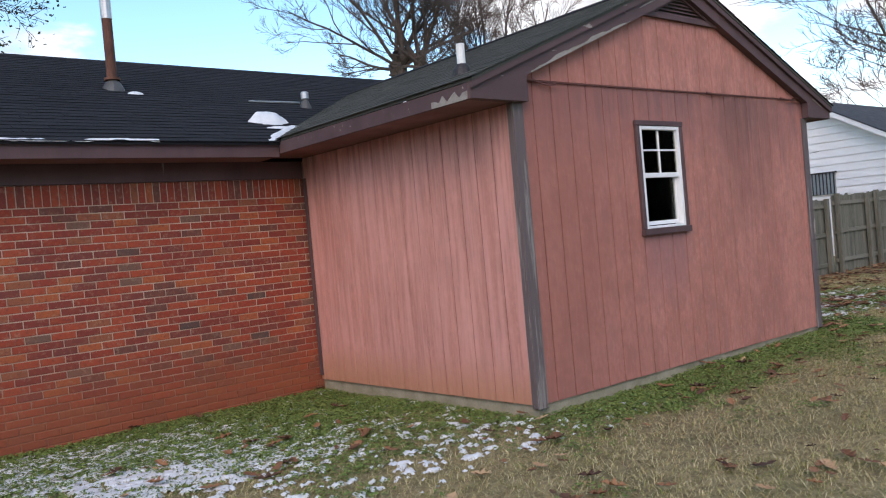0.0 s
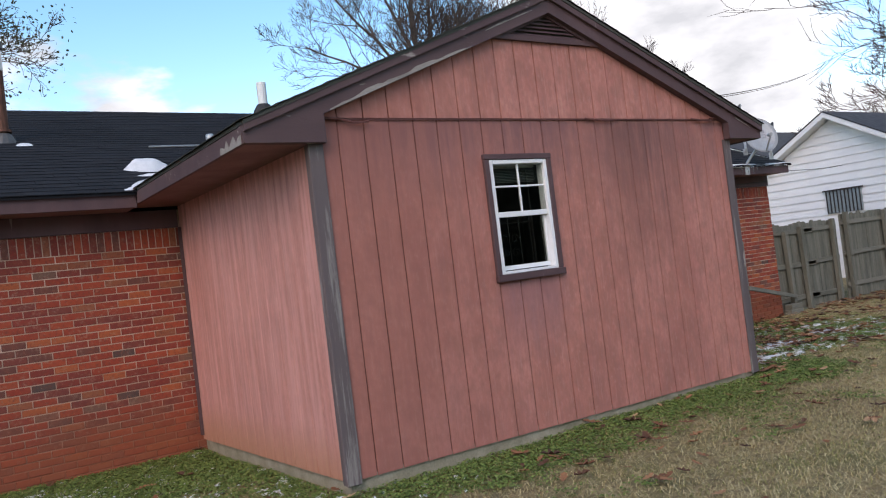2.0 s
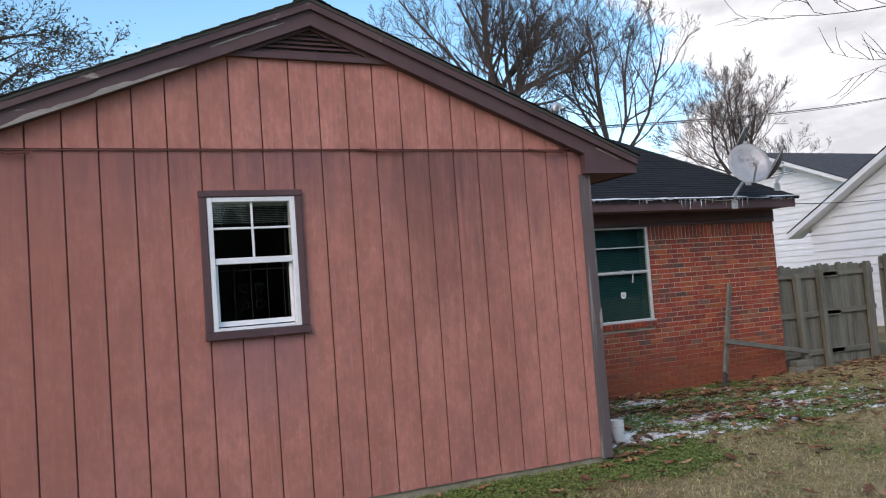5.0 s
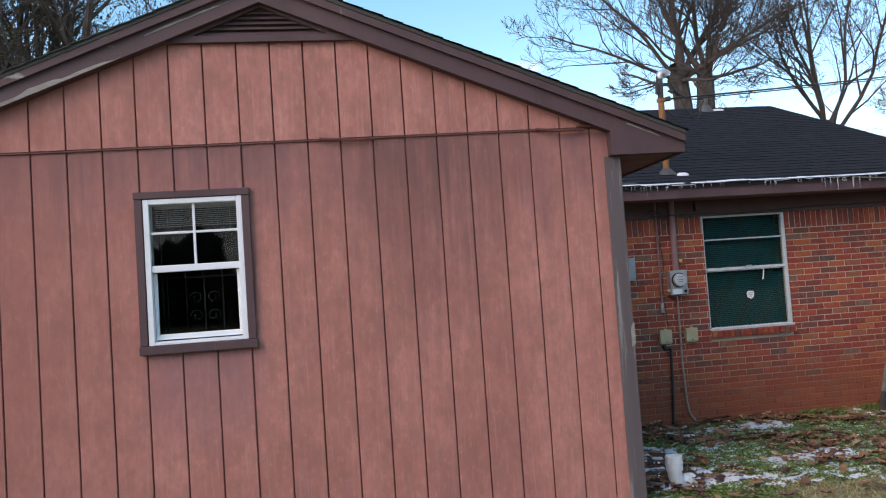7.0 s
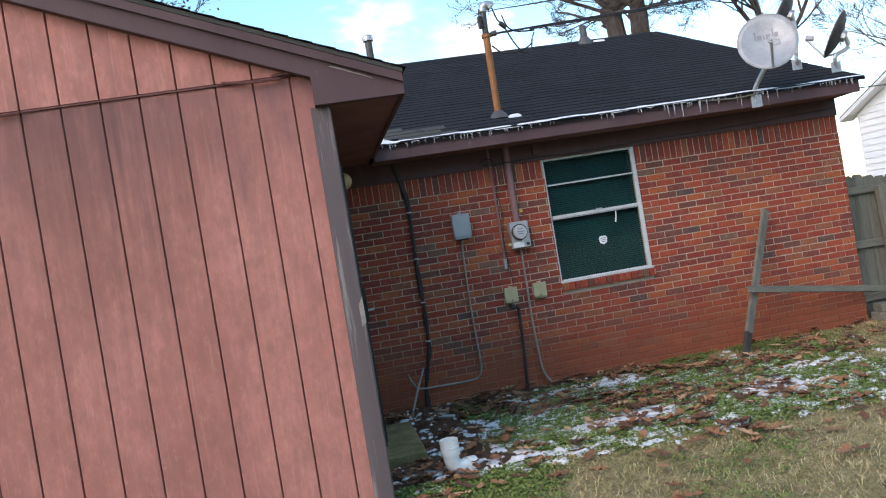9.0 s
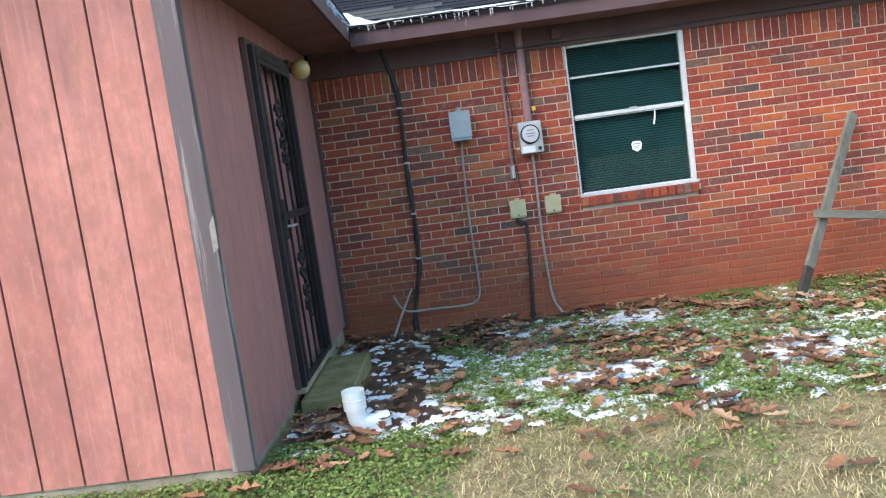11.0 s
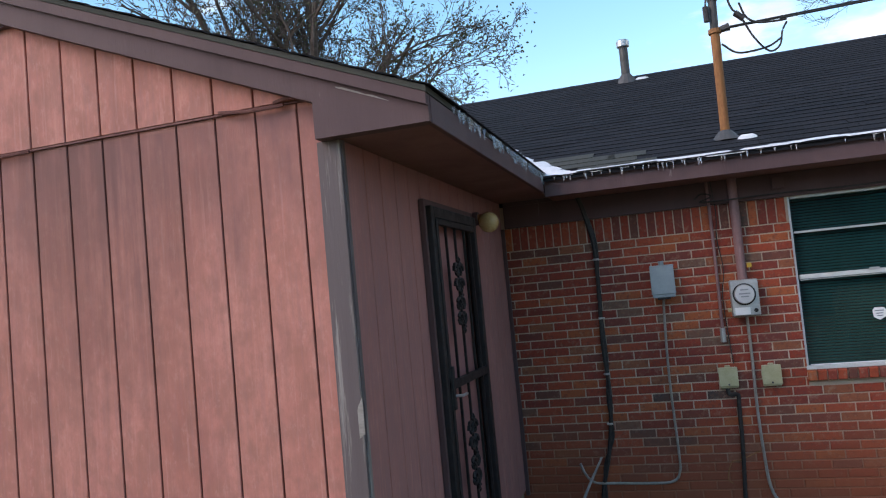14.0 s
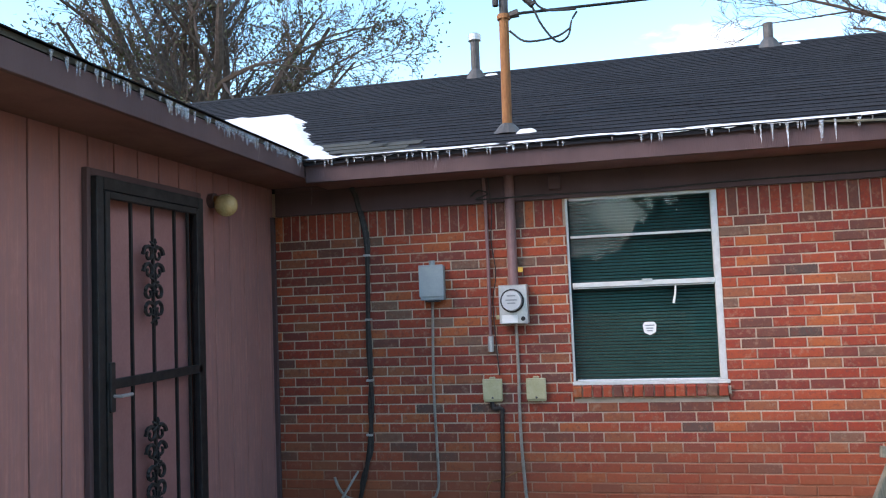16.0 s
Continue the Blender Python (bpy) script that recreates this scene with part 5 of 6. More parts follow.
tube(hood, smooth_line([(6.615, D, 3.83), (6.62, D, 3.88), (6.65, D, 3.905), (6.69, D, 3.90), (6.715, D, 3.875)], 4), 0.04, 10, 0.052)
part("weatherhead", hood, MAT_GALV, mast, "grey curved weatherhead", True)
part("insulator", tube(bmesh.new(), [(6.640, D, 3.59), (6.720, D, 3.605)], 0.024, 8, 0.032), MAT_LEAD, mast)
for pts in ([(6.570, D - 0.03, 3.86), (6.555, D - 0.04, 3.75), (6.560, D - 0.04, 3.66)],
            [(6.720, D, 3.87), (6.750, D - 0.02, 3.74), (6.810, D - 0.02, 3.66), (6.890, D - 0.02, 3.48), (6.990, D, 3.36), (7.070, D, 3.39), (7.100, D, 3.50), (7.140, D + 0.02, 3.57)],
            [(6.650, D - 0.02, 3.47), (6.750, D - 0.02, 3.385), (6.870, D - 0.02, 3.375), (7.000, D, 3.40), (7.090, D, 3.45)],
            [(6.810, D, 3.78), (6.850, D, 3.66), (6.930, D, 3.60), (7.070, D, 3.585), (7.140, D, 3.585)]):
    part("lead_wire", tube(bmesh.new(), smooth_line(pts, 5), 0.008, 6), MAT_CABLE, mast)
for a, c in (((6.558, D - 0.04, 3.66), (6.558, D - 0.04, 3.78)), ((6.770, D - 0.02, 3.70), (6.830, D - 0.02, 3.64))):
    part("splice", tube(bmesh.new(), [a, c], 0.024, 8), MAT_CABLE, mast)


def sagging(p, q, sag, n=16):
    p, q = Vector(p), Vector(q)
    return [p.lerp(q, k / n) - Vector((0, 0, sag * 4 * (k / n) * (1 - k / n))) for k in range(n + 1)]


far_end = Vector((6.720, D, 3.60)) + 34 * Vector((0.9065, 0.3848, 0.1736))
wire = thing("service_wire", 6.720, D, 3.60, "twisted black overhead service wire", "wire")
part("strand", tube(bmesh.new(), sagging((6.720, D, 3.60), far_end, 0.35), 0.011, 6), MAT_CABLE, wire)
part("strand", tube(bmesh.new(), sagging((7.090, D, 3.60), far_end + Vector((0, 0, 0.06)), 0.38), 0.0075, 6), MAT_CABLE, wire)
wire2 = thing("telephone_wire", 10.4, 3.0, 2.5, "thin black overhead telephone wire", "wire")
part("strand", tube(bmesh.new(), sagging((10.46, 3.0, 2.45), (26, 9.0, 3.6), 0.15), 0.007, 5), MAT_CABLE, wire2)

for i, (x0, x1) in enumerate(((6.348, 6.480), (6.660, 6.792))):
    bx = thing("utility_box", (x0 + x1) / 2, YW, 0.785, "small beige plastic utility box on brick", "utility box", "utility boxes")
    part("body", boxed(x0, D - 0.05, 0.785, x1, YW, 0.945, 0.006), MAT_BEIGE, bx)
    part("lid", boxed(x0 - 0.004, D - 0.06, 0.80, x1 + 0.004, D - 0.051, 0.948, 0.004), MAT_BEIGE, bx)
    part("hinge_tab", boxed((x0 + x1) / 2 - 0.02, D - 0.055, 0.948, (x0 + x1) / 2 + 0.02, D - 0.02, 0.96, 0.002), MAT_BEIGE, bx)
    part("screw", tube(bmesh.new(), [((x0 + x1) / 2, D - 0.06, 0.815), ((x0 + x1) / 2, D - 0.065, 0.815)], 0.008, 8), MAT_LEAD, bx)


def wall_line(name, label, pts, r, material, category="cable", r_end=None):
    t = thing(name, *pts[-1], label, category)
    part("run", tube(bmesh.new(), smooth_line(pts, 5), r, 7, r_end), material, t)
    return t


yc = D - 0.02
blk = wall_line("thick_cable", "thick black cable running down the brick", [(5.40, D - 0.05, 2.40), (5.43, yc, 2.30), (5.49, yc, 2.02), (5.50, yc, 1.67), (5.485, yc, 1.2), (5.50, yc, 0.8), (5.475, yc, 0.5), (5.43, yc, 0.25), (5.37, yc, 0.02), (5.365, yc, -0.16)], 0.017, MAT_CABLE)
part("run", tube(bmesh.new(), smooth_line([(5.41, D - 0.05, 2.40), (5.45, yc, 2.28), (5.515, yc, 1.98), (5.49, yc, 1.6), (5.505, yc, 1.1), (5.48, yc, 0.75), (5.49, yc, 0.45), (5.40, yc, 0.2), (5.39, yc, -0.16)], 5), 0.013, 6), MAT_CABLE, blk)
for x, z in ((5.50, 1.88), (5.497, 1.40), (5.492, 0.95), (5.478, 0.55)):
    part("clip", boxed(x - 0.024, D - 0.042, z - 0.008, x + 0.024, D - 0.003, z + 0.008, 0.002), MAT_GALV, blk)
c2 = wall_line("narrow_conduit", "narrow painted conduit ending in a cap", [(6.410, D - 0.04, 2.42), (6.415, yc, 2.2), (6.417, yc, 1.8), (6.412, yc, 1.22)], 0.013, MAT_COND, "conduit")
part("end_cap", tube(bmesh.new(), [(6.412, yc, 1.25), (6.410, yc, 1.14)], 0.022, 8), MAT_GALV, c2)
wall_line("thin_wire", "thin dark wire hanging from the eave", [(6.440, D - 0.03, 2.42), (6.460, yc, 2.15), (6.445, yc, 1.95), (6.470, yc, 1.7), (6.440, yc, 1.5), (6.450, yc, 1.2), (6.465, yc, 0.97)], 0.004, MAT_CABLE)
wall_line("ground_conduit", "thin grey conduit from the meter into the ground", [(6.600, yc, 1.335), (6.602, yc, 1.0), (6.598, yc, 0.6), (6.610, yc, 0.25), (6.630, yc, 0.02), (6.690, D - 0.05, -0.10)], 0.012, MAT_PIPE, "conduit")
wall_line("black_riser", "black cable from the utility box into the soil", [(6.400, yc, 0.785), (6.410, yc, 0.735), (6.470, yc, 0.73), (6.470, yc, 0.65), (6.460, yc, 0.3), (6.430, yc, -0.18)], 0.016, MAT_CABLE)
wall_line("loose_wire", "loose thin wire curling at the wall foot", [(6.590, yc, 0.30), (6.440, yc, 0.235), (6.370, D - 0.03, 0.22), (6.330, D - 0.03, 0.10), (6.370, D - 0.03, 0.05)], 0.004, MAT_RUST)
wall_line("eave_cable", "thin black cable looped along the frieze board", [(6.310, D - 0.032, 2.27), (6.370, D - 0.034, 2.31), (6.440, D - 0.034, 2.28), (6.350, D - 0.034, 2.245), (6.570, D - 0.095, 2.235), (6.870, D - 0.034, 2.245), (7.5, D - 0.034, 2.235), (8.2, D - 0.032, 2.255), (9.2, D - 0.032, 2.26), (10.42, D - 0.03, 2.30)], 0.006, MAT_CABLE)
jb = thing("junction_box", 6.925, D - 0.026, 2.28, "small painted junction box on the frieze board", "junction box")
part("body", boxed(6.882, D - 0.075, 2.275, 6.968, D - 0.026, 2.372, 0.005), MAT_TRIM, jb)
part("cover", boxed(6.886, D - 0.079, 2.28, 6.964, D - 0.0755, 2.367, 0.001), MAT_TRIM, jb)


# ---- on the roofs ----
def flue(name, x, y, z0, h, r, material, label, cap_mat, boot=True):
    f = thing(name, x, y, z0, label, "vent pipe")
    part("pipe", tube(bmesh.new(), [(x, y, z0 - 0.06), (x, y, z0 + h)], r, 14), material, f)
    if cap_mat:
        part("cap", lathe(bmesh.new(), [(r * 1.05, z0 + h - 0.05), (r * 1.45, z0 + h - 0.045), (r * 1.45, z0 + h + 0.03), (r * 1.1, z0 + h + 0.045)], x, y, 14), cap_mat, f)
    if boot:
        part("boot", lathe(bmesh.new(), [(r * 2.6, z0 - 0.05), (r * 1.7, z0 + 0.05), (r * 1.15, z0 + 0.09)], x, y, 14), MAT_LEAD, f)
    return f


flue("roof_flue", 5.76, 7.0, roof_z(7.0), 0.50, 0.055, MAT_LEAD, "grey metal flue pipe with a bright cap near the ridge", MAT_GALV)
flue("plumbing_vent", 9.17, 7.1, roof_z(7.1), 0.27, 0.055, MAT_LEAD, "short dark plumbing vent at the ridge", None)
lf = flue("roof_flue", -1.31, 5.2, roof_z(5.2), 1.12, 0.058, MAT_RUSTDARK, "tall rusty flue pipe with a galvanised top and cap", MAT_LEAD)
part("upper_pipe", tube(bmesh.new(), [(-1.31, 5.2, roof_z(5.2) + 0.82), (-1.31, 5.2, roof_z(5.2) + 1.06)], 0.062, 14), MAT_GALV, lf, "bright galvanised section")
part("band", tube(bmesh.new(), [(-1.31, 5.2, roof_z(5.2) + 0.10), (-1.31, 5.2, roof_z(5.2) + 0.13)], 0.09, 14), MAT_RUSTDARK, lf)
wp = thing("plumbing_vent", -0.14, 0.38, 2.70, "white plastic vent pipe with a black boot", "vent pipe")
part("pipe", tube(bmesh.new(), [(-0.14, 0.38, 2.66), (-0.14, 0.38, 2.96)], 0.034, 14), MAT_PVC, wp)
part("boot", lathe(bmesh.new(), [(0.10, 2.67), (0.07, 2.76), (0.045, 2.80)], -0.14, 0.38, 14), MAT_CABLE, wp)
sv = flue("plumbing_vent", 0.86, 4.55, roof_z(4.55), 0.16, 0.035, MAT_LEAD, "small grey vent pipe beside the valley", MAT_GALV)
strip2 = thing("metal_strip", 0.5, 4.75, roof_z(4.7), "thin pale metal strip lying across the shingles", "metal strip")
part("strip", tube(bmesh.new(), [(0.16, 4.72, roof_z(4.72) + 0.02), (0.9, 4.76, roof_z(4.76) + 0.022)], 0.013, 6), MAT_GALV, strip2)


def dish(x, y, z, n, r, base, marks, label):
    d = thing("satellite_dish", *base, label, "satellite dish", "satellite dishes")
    n = Vector(n).normalized()
    m = Matrix.Translation((x, y, z)) @ n.to_track_quat("Z", "Y").to_matrix().to_4x4()
    bm = bmesh.new()
    rings = []
    for side in (0.0, -0.012):
        for k in range(7):
            q = k / 6 if side == 0.0 else 1 - k / 6
            rings.append([bm.verts.new(m @ Vector((r * 0.92 * max(q, 0.01) * math.cos(a), r * max(q, 0.01) * math.sin(a), 0.075 * q * q + side))) for a in [2 * math.pi * i / 28 for i in range(28)]])
    for a, b in zip(rings, rings[1:]):
        for i in range(28):
            bm.faces.new((a[i], a[(i + 1) % 28], b[(i + 1) % 28], b[i]))
    # unmarked dishes get a darker grey: backlit shade put into the colour
    part("reflector", bm, MAT_DISH if marks else MAT_LEAD, d, "", True)
    rim = [m @ Vector((r * 0.92 * math.cos(2 * math.pi * i / 28), r * math.sin(2 * math.pi * i / 28), 0.072)) for i in range(29)]
    part("rim", tube(bmesh.new(), rim, 0.006, 5), MAT_DISH, d)
    low = m @ Vector((0, -r * 0.95, 0.06))
    lnb = m @ Vector((0.0, -r * 0.45, 0.34))
    part("feed_arm", tube(bmesh.new(), [m @ Vector((0, -r * 0.7, -0.04)), low + n * 0.02, lnb], 0.014, 6), MAT_GALV, d)
    part("feed_horn", tube(bmesh.new(), [lnb, m @ Vector((0, -r * 0.36, 0.26))], 0.035, 10, 0.028), MAT_DISH, d)
    back = m @ Vector((0, 0, -0.05))
    part("bracket", tube(bmesh.new(), [m @ Vector((0, 0, -0.005)), back], 0.07, 8), MAT_GALV, d)
    part("pole", tube(bmesh.new(), smooth_line([back, back + Vector((0, 0, -0.12)), Vector(base) + Vector((0, -0.02, 0.12)), Vector(base)], 4), 0.024, 8), MAT_GALV, d)
    part("foot", boxed(base[0] - 0.06, base[1] - 0.012, base[2] - 0.08, base[0] + 0.06, base[1] + 0.002, base[2] + 0.06, 0.003), MAT_GALV, d)
    if marks:
        for u0, u1, v0, v1 in marks:
            b = bmesh.new()
            vs = [b.verts.new(m @ Vector((u, v, 0.075 * ((u / (0.92 * r)) ** 2 + (v / r) ** 2) + 0.003))) for u, v in ((u0, v0), (u1, v0), (u1, v1), (u0, v1))]
            b.faces.new(vs)
            part("printed_mark", b, MAT_DISHMARK, d)
    return d


dish(9.31, 2.58, 2.965, (-0.42, -0.84, 0.34), 0.31, (9.24, 2.818, 2.46), [(-0.11, -0.095, 0.06, 0.15), (-0.085, -0.04, 0.06, 0.11), (-0.025, -0.012, 0.06, 0.11), (0.0, 0.045, 0.06, 0.11), (0.06, 0.074, 0.06, 0.16), (0.08, 0.115, 0.06, 0.11),
                                                                   (0.02, 0.12, -0.03, -0.018), (0.02, 0.12, 0.025, 0.035), (0.02, 0.03, -0.018, 0.025), (0.11, 0.12, -0.018, 0.025)],
     "round grey satellite dish on a bent pole at the eave")
dish(10.30, 3.6, 3.48, (-0.62, 0.55, 0.48), 0.29, (10.2, 3.45, roof_z(3.45) + 0.06), None, "grey satellite dish seen edge-on, aimed over the roof end")
dish(10.62, 3.2, 3.08, (-0.62, 0.55, 0.48), 0.27, (10.42, 3.1, roof_z(3.1) + 0.06), None, "dark grey satellite dish at the roof corner")

# icicles
ICE_ME = []
for k in range(5):
    bm = lathe(bmesh.new(), [(0.0012, -1.0), (0.0035 + 0.0004 * k, -0.6), (0.006, -0.25), (0.008, 0.0)], 0, 0, 6)
    me = bpy.data.meshes.new("icicle")
    bm.to_mesh(me)
    bm.free()
    me.materials.append(MAT_ICE)
    ICE_ME.append(me)


def icicle(x, y, z, l):
    ob = new("icicle", random.choice(ICE_ME))
    ob.location, ob.scale = (x, y, z), (random.uniform(0.8, 1.3), random.uniform(0.8, 1.3), l)
    tagged(ob, "small clear icicle hanging from the shingle edge", "icicle", "icicles at the eaves")


rng = random.Random(5)
for i in range(85):
    x = rng.uniform(5.25, 10.4)
    l = rng.uniform(0.02, 0.06) + (rng.uniform(0.0, 0.12) if 8.1 < x < 9.6 and rng.random() < 0.5 else 0)
    icicle(x, MAIN_EAVE_Y - 0.04, 2.533, l)
for i in range(120):
    y = 0.25 + 2.5 * rng.random() ** 0.75
    icicle(EAVE_R + 0.014, y, 2.562, rng.uniform(0.02, 0.075))


# snow lying on the roofs
def roof_snow(name, label, inside, x0, x1, y0, y1, plane, step, thick):
    nx, ny = int((x1 - x0) / step), int((y1 - y0) / step)
    verts, faces, idx = [], [], {}

    def at(i, j):
        if (i, j) not in idx:
            x, y = x0 + i * step, y0 + j * step
            idx[(i, j)] = len(verts)
            verts.append((x, y, plane(x, y) - 0.006 + thick * min(1.0, max(0.0, inside(x, y) * 4))))
        return idx[(i, j)]

    for j in range(ny):
        for i in range(nx):
            if max(inside(x0 + (i + a) * step, y0 + (j + b) * step) for a in (0, 1) for b in (0, 1)) > 0:
                faces.append((at(i, j), at(i + 1, j), at(i + 1, j + 1), at(i, j + 1)))
    ob = raw(name, verts, faces, MAT_SNOW)
    for p in ob.data.polygons:
        p.use_smooth = True
    return tagged(ob, label, "snow", kind="stuff")


def nz(x, y, f, s=0.0):
    return noise.noise(Vector((x * f, y * f, s)))


def valley_east(x, y):
    s = y - (2.87 + 1.013 * (EAVE_R - x))           # distance above the valley
    wdt = 0.95 * math.exp(-((x - 4.15) / 0.75) ** 2) + 0.14
    return min(s + 0.10, wdt + 0.10 * nz(x, y * 3.2, 5.0) + 0.16 * nz(x * 0.4, y * 7.0, 3.0, 2.0) - s, y - 2.79) * 2.0


roof_snow("valley_snow", "melting white snow lying in the roof valley", valley_east, 2.9, 5.9, 2.78, 5.9, lambda x, y: roof_z(y) + 0.006, 0.03, 0.04)


def eave_strip(x, y):
    return (0.035 + 0.04 * nz(x, 0, 1.6) + 0.018 * nz(x, y, 9.0) - abs(y - 2.80)) * 12


roof_snow("eave_snow", "thin strip of snow and ice along the eave", eave_strip, 5.3, 10.46, 2.775, 2.90, lambda x, y: roof_z(y) + 0.002, 0.015, 0.022)


roof_snow("eave_snow", "broken crust of ice along the western eave", lambda x, y: eave_strip(x, y) - 0.12 + 0.5 * nz(x, 1.0, 2.2), -3.6, -1.7, 2.775, 2.90, lambda x, y: roof_z(y) + 0.002, 0.015, 0.022)


def valley_west(x, y):
    s = y - (2.87 + 1.013 * (x - EAVE_L))
    return min(s + 0.05, 0.13 + 0.06 * nz(x, y, 6.0) - s, y - 2.80, 3.5 - y) * 2.5


roof_snow("valley_snow", "small ridge of snow in the roof valley", valley_west, -0.6, 0.4, 2.79, 3.6, lambda x, y: roof_z(y) + 0.006, 0.025, 0.04)
for cx, cy, rx, ry, h, lab in ((-0.16, 3.66, 0.24, 0.13, 0.11, "rounded heap of snow on the shingles"), (-0.14, 3.36, 0.22, 0.05, 0.03, "low streak of snow on the shingles"),
                               (-1.14, 4.95, 0.10, 0.07, 0.03, "small patch of snow below the flue"), (6.75, 3.16, 0.08, 0.05, 0.03, "small patch of snow beside the mast"),
                               (5.95, 7.0, 0.10, 0.05, 0.03, "small patch of snow by the flue"), (9.4, 7.08, 0.12, 0.05, 0.03, "small patch of snow by the vent")):
    roof_snow("snow_heap", lab, lambda x, y: (1 + 0.25 * nz(x, y, 7.0) - ((x - cx) / rx) ** 2 - ((y - cy) / ry) ** 2) * 0.35, cx - rx * 1.3, cx + rx * 1.3, cy - ry * 1.3, cy + ry * 1.3,
              lambda x, y: roof_z(y) + 0.004, 0.02, h)


# ---- fence and loose timber ----
FY, FZ = 3.42, -0.14


def fence():
    f = thing("wooden_fence", 10.55, FY, FZ, "weathered grey wooden privacy fence, uneven, with an open gap", "fence")
    r = random.Random(8)
    x = 10.50
    while x < 24.0:
        if 12.76 < x < 12.95:
            x = 12.98
            continue
        w = r.uniform(0.132, 0.142)
        hi = (1.50 if x < 12.9 else 1.58) + r.uniform(-0.035, 0.02) + 0.01 * (x - 12.9) * (x > 12.9) * 0.3
        z0 = FZ + r.uniform(0.0, 0.05)
        pts = [(x, z0), (x + w, z0), (x + w, hi - 0.03), (x + w - 0.03, hi), (x + 0.03, hi), (x, hi - 0.03)]
        y = FY + r.uniform(-0.004, 0.006)
        part("picket", prism(bmesh.new(), pts, "y", y, y + 0.018), MAT_WOOD, f)
        x += w + r.uniform(0.002, 0.010)
    for x, w, hi in ((10.90, 0.10, 1.36), (11.42, 0.10, 1.42), (12.50, 0.09, 1.50), (13.02, 0.10, 1.60), (14.55, 0.10, 1.56), (15.05, 0.10, 1.62), (17.2, 0.10, 1.6), (19.6, 0.10, 1.6), (22.0, 0.10, 1.6)):
        tilt = 0.03 if x < 12 else 0.0
        bm = boxed(x, FY - 0.125, FZ - 0.1, x + w, FY - 0.042, hi, 0.006)
        for v in bm.verts:
            v.co.x -= tilt * (v.co.z - FZ)
        part("post", bm, MAT_WOOD, f)
    for a, b in ((10.35, 11.9), (11.45, 12.76), (12.98, 15.1), (15.1, 17.3), (17.3, 19.7), (19.7, 24.0)):
        for z in (0.06, 0.68, 1.30):
            dz = r.uniform(-0.03, 0.03)
            bm = boxed(a, FY - 0.040, z, b, FY - 0.002, z + 0.085, 0.005)
            for v in bm.verts:
                v.co.z += dz * (v.co.x - a) / (b - a) + (0.05 if a > 12.9 else 0)
            part("rail", bm, MAT_WOODH, f)


fence()
lean = thing("leaning_post", 8.53, 2.62, -0.12, "weathered grey board leaning on the brick, rotted black at the foot", "timber")
P0, P1 = Vector((8.54, 2.62, -0.14)), Vector((9.37, 3.19, 1.30))


def plank(p, q, w, t):
    a = (q - p).normalized()
    s = a.cross(Vector((0.35, -0.93, 0.1))).normalized()
    d = a.cross(s)
    bm = bmesh.new()
    vs = [bm.verts.new(c + s * i * w + d * j * t) for c in (p, q) for i, j in ((-1, -1), (1, -1), (1, 1), (-1, 1))]
    for f in ((0, 1, 2, 3), (7, 6, 5, 4), (0, 4, 5, 1), (1, 5, 6, 2), (2, 6, 7, 3), (3, 7, 4, 0)):
        bm.faces.new([vs[i] for i in f])
    bmesh.ops.bevel(bm, geom=list(bm.edges), offset=0.004, segments=1, affect="EDGES")
    return bm


part("board", plank(P0.lerp(P1, 0.17), P1, 0.042, 0.02), MAT_WOOD, lean)
part("rotted_foot", plank(P0, P0.lerp(P1, 0.172), 0.041, 0.019), MAT_CHAR, lean, "black rotted end")
cross = thing("loose_rail", 8.8, 2.75, 0.5, "weathered grey rail nailed between the leaning board and the fence", "timber")
part("board", plank(Vector((8.78, 2.76, 0.535)), Vector((10.93, 3.27, 0.16)), 0.034, 0.017), MAT_WOODH, cross)
offc = thing("timber_offcut", 10.6, 3.22, -0.14, "grey timber offcuts stacked at the fence foot", "timber")
part("board", boxed(10.50, 3.14, -0.17, 10.88, 3.29, -0.04, 0.006), MAT_WOODH, offc)
part("board", boxed(10.54, 3.15, -0.038, 10.89, 3.29, 0.05, 0.006), MAT_WOODH, offc)


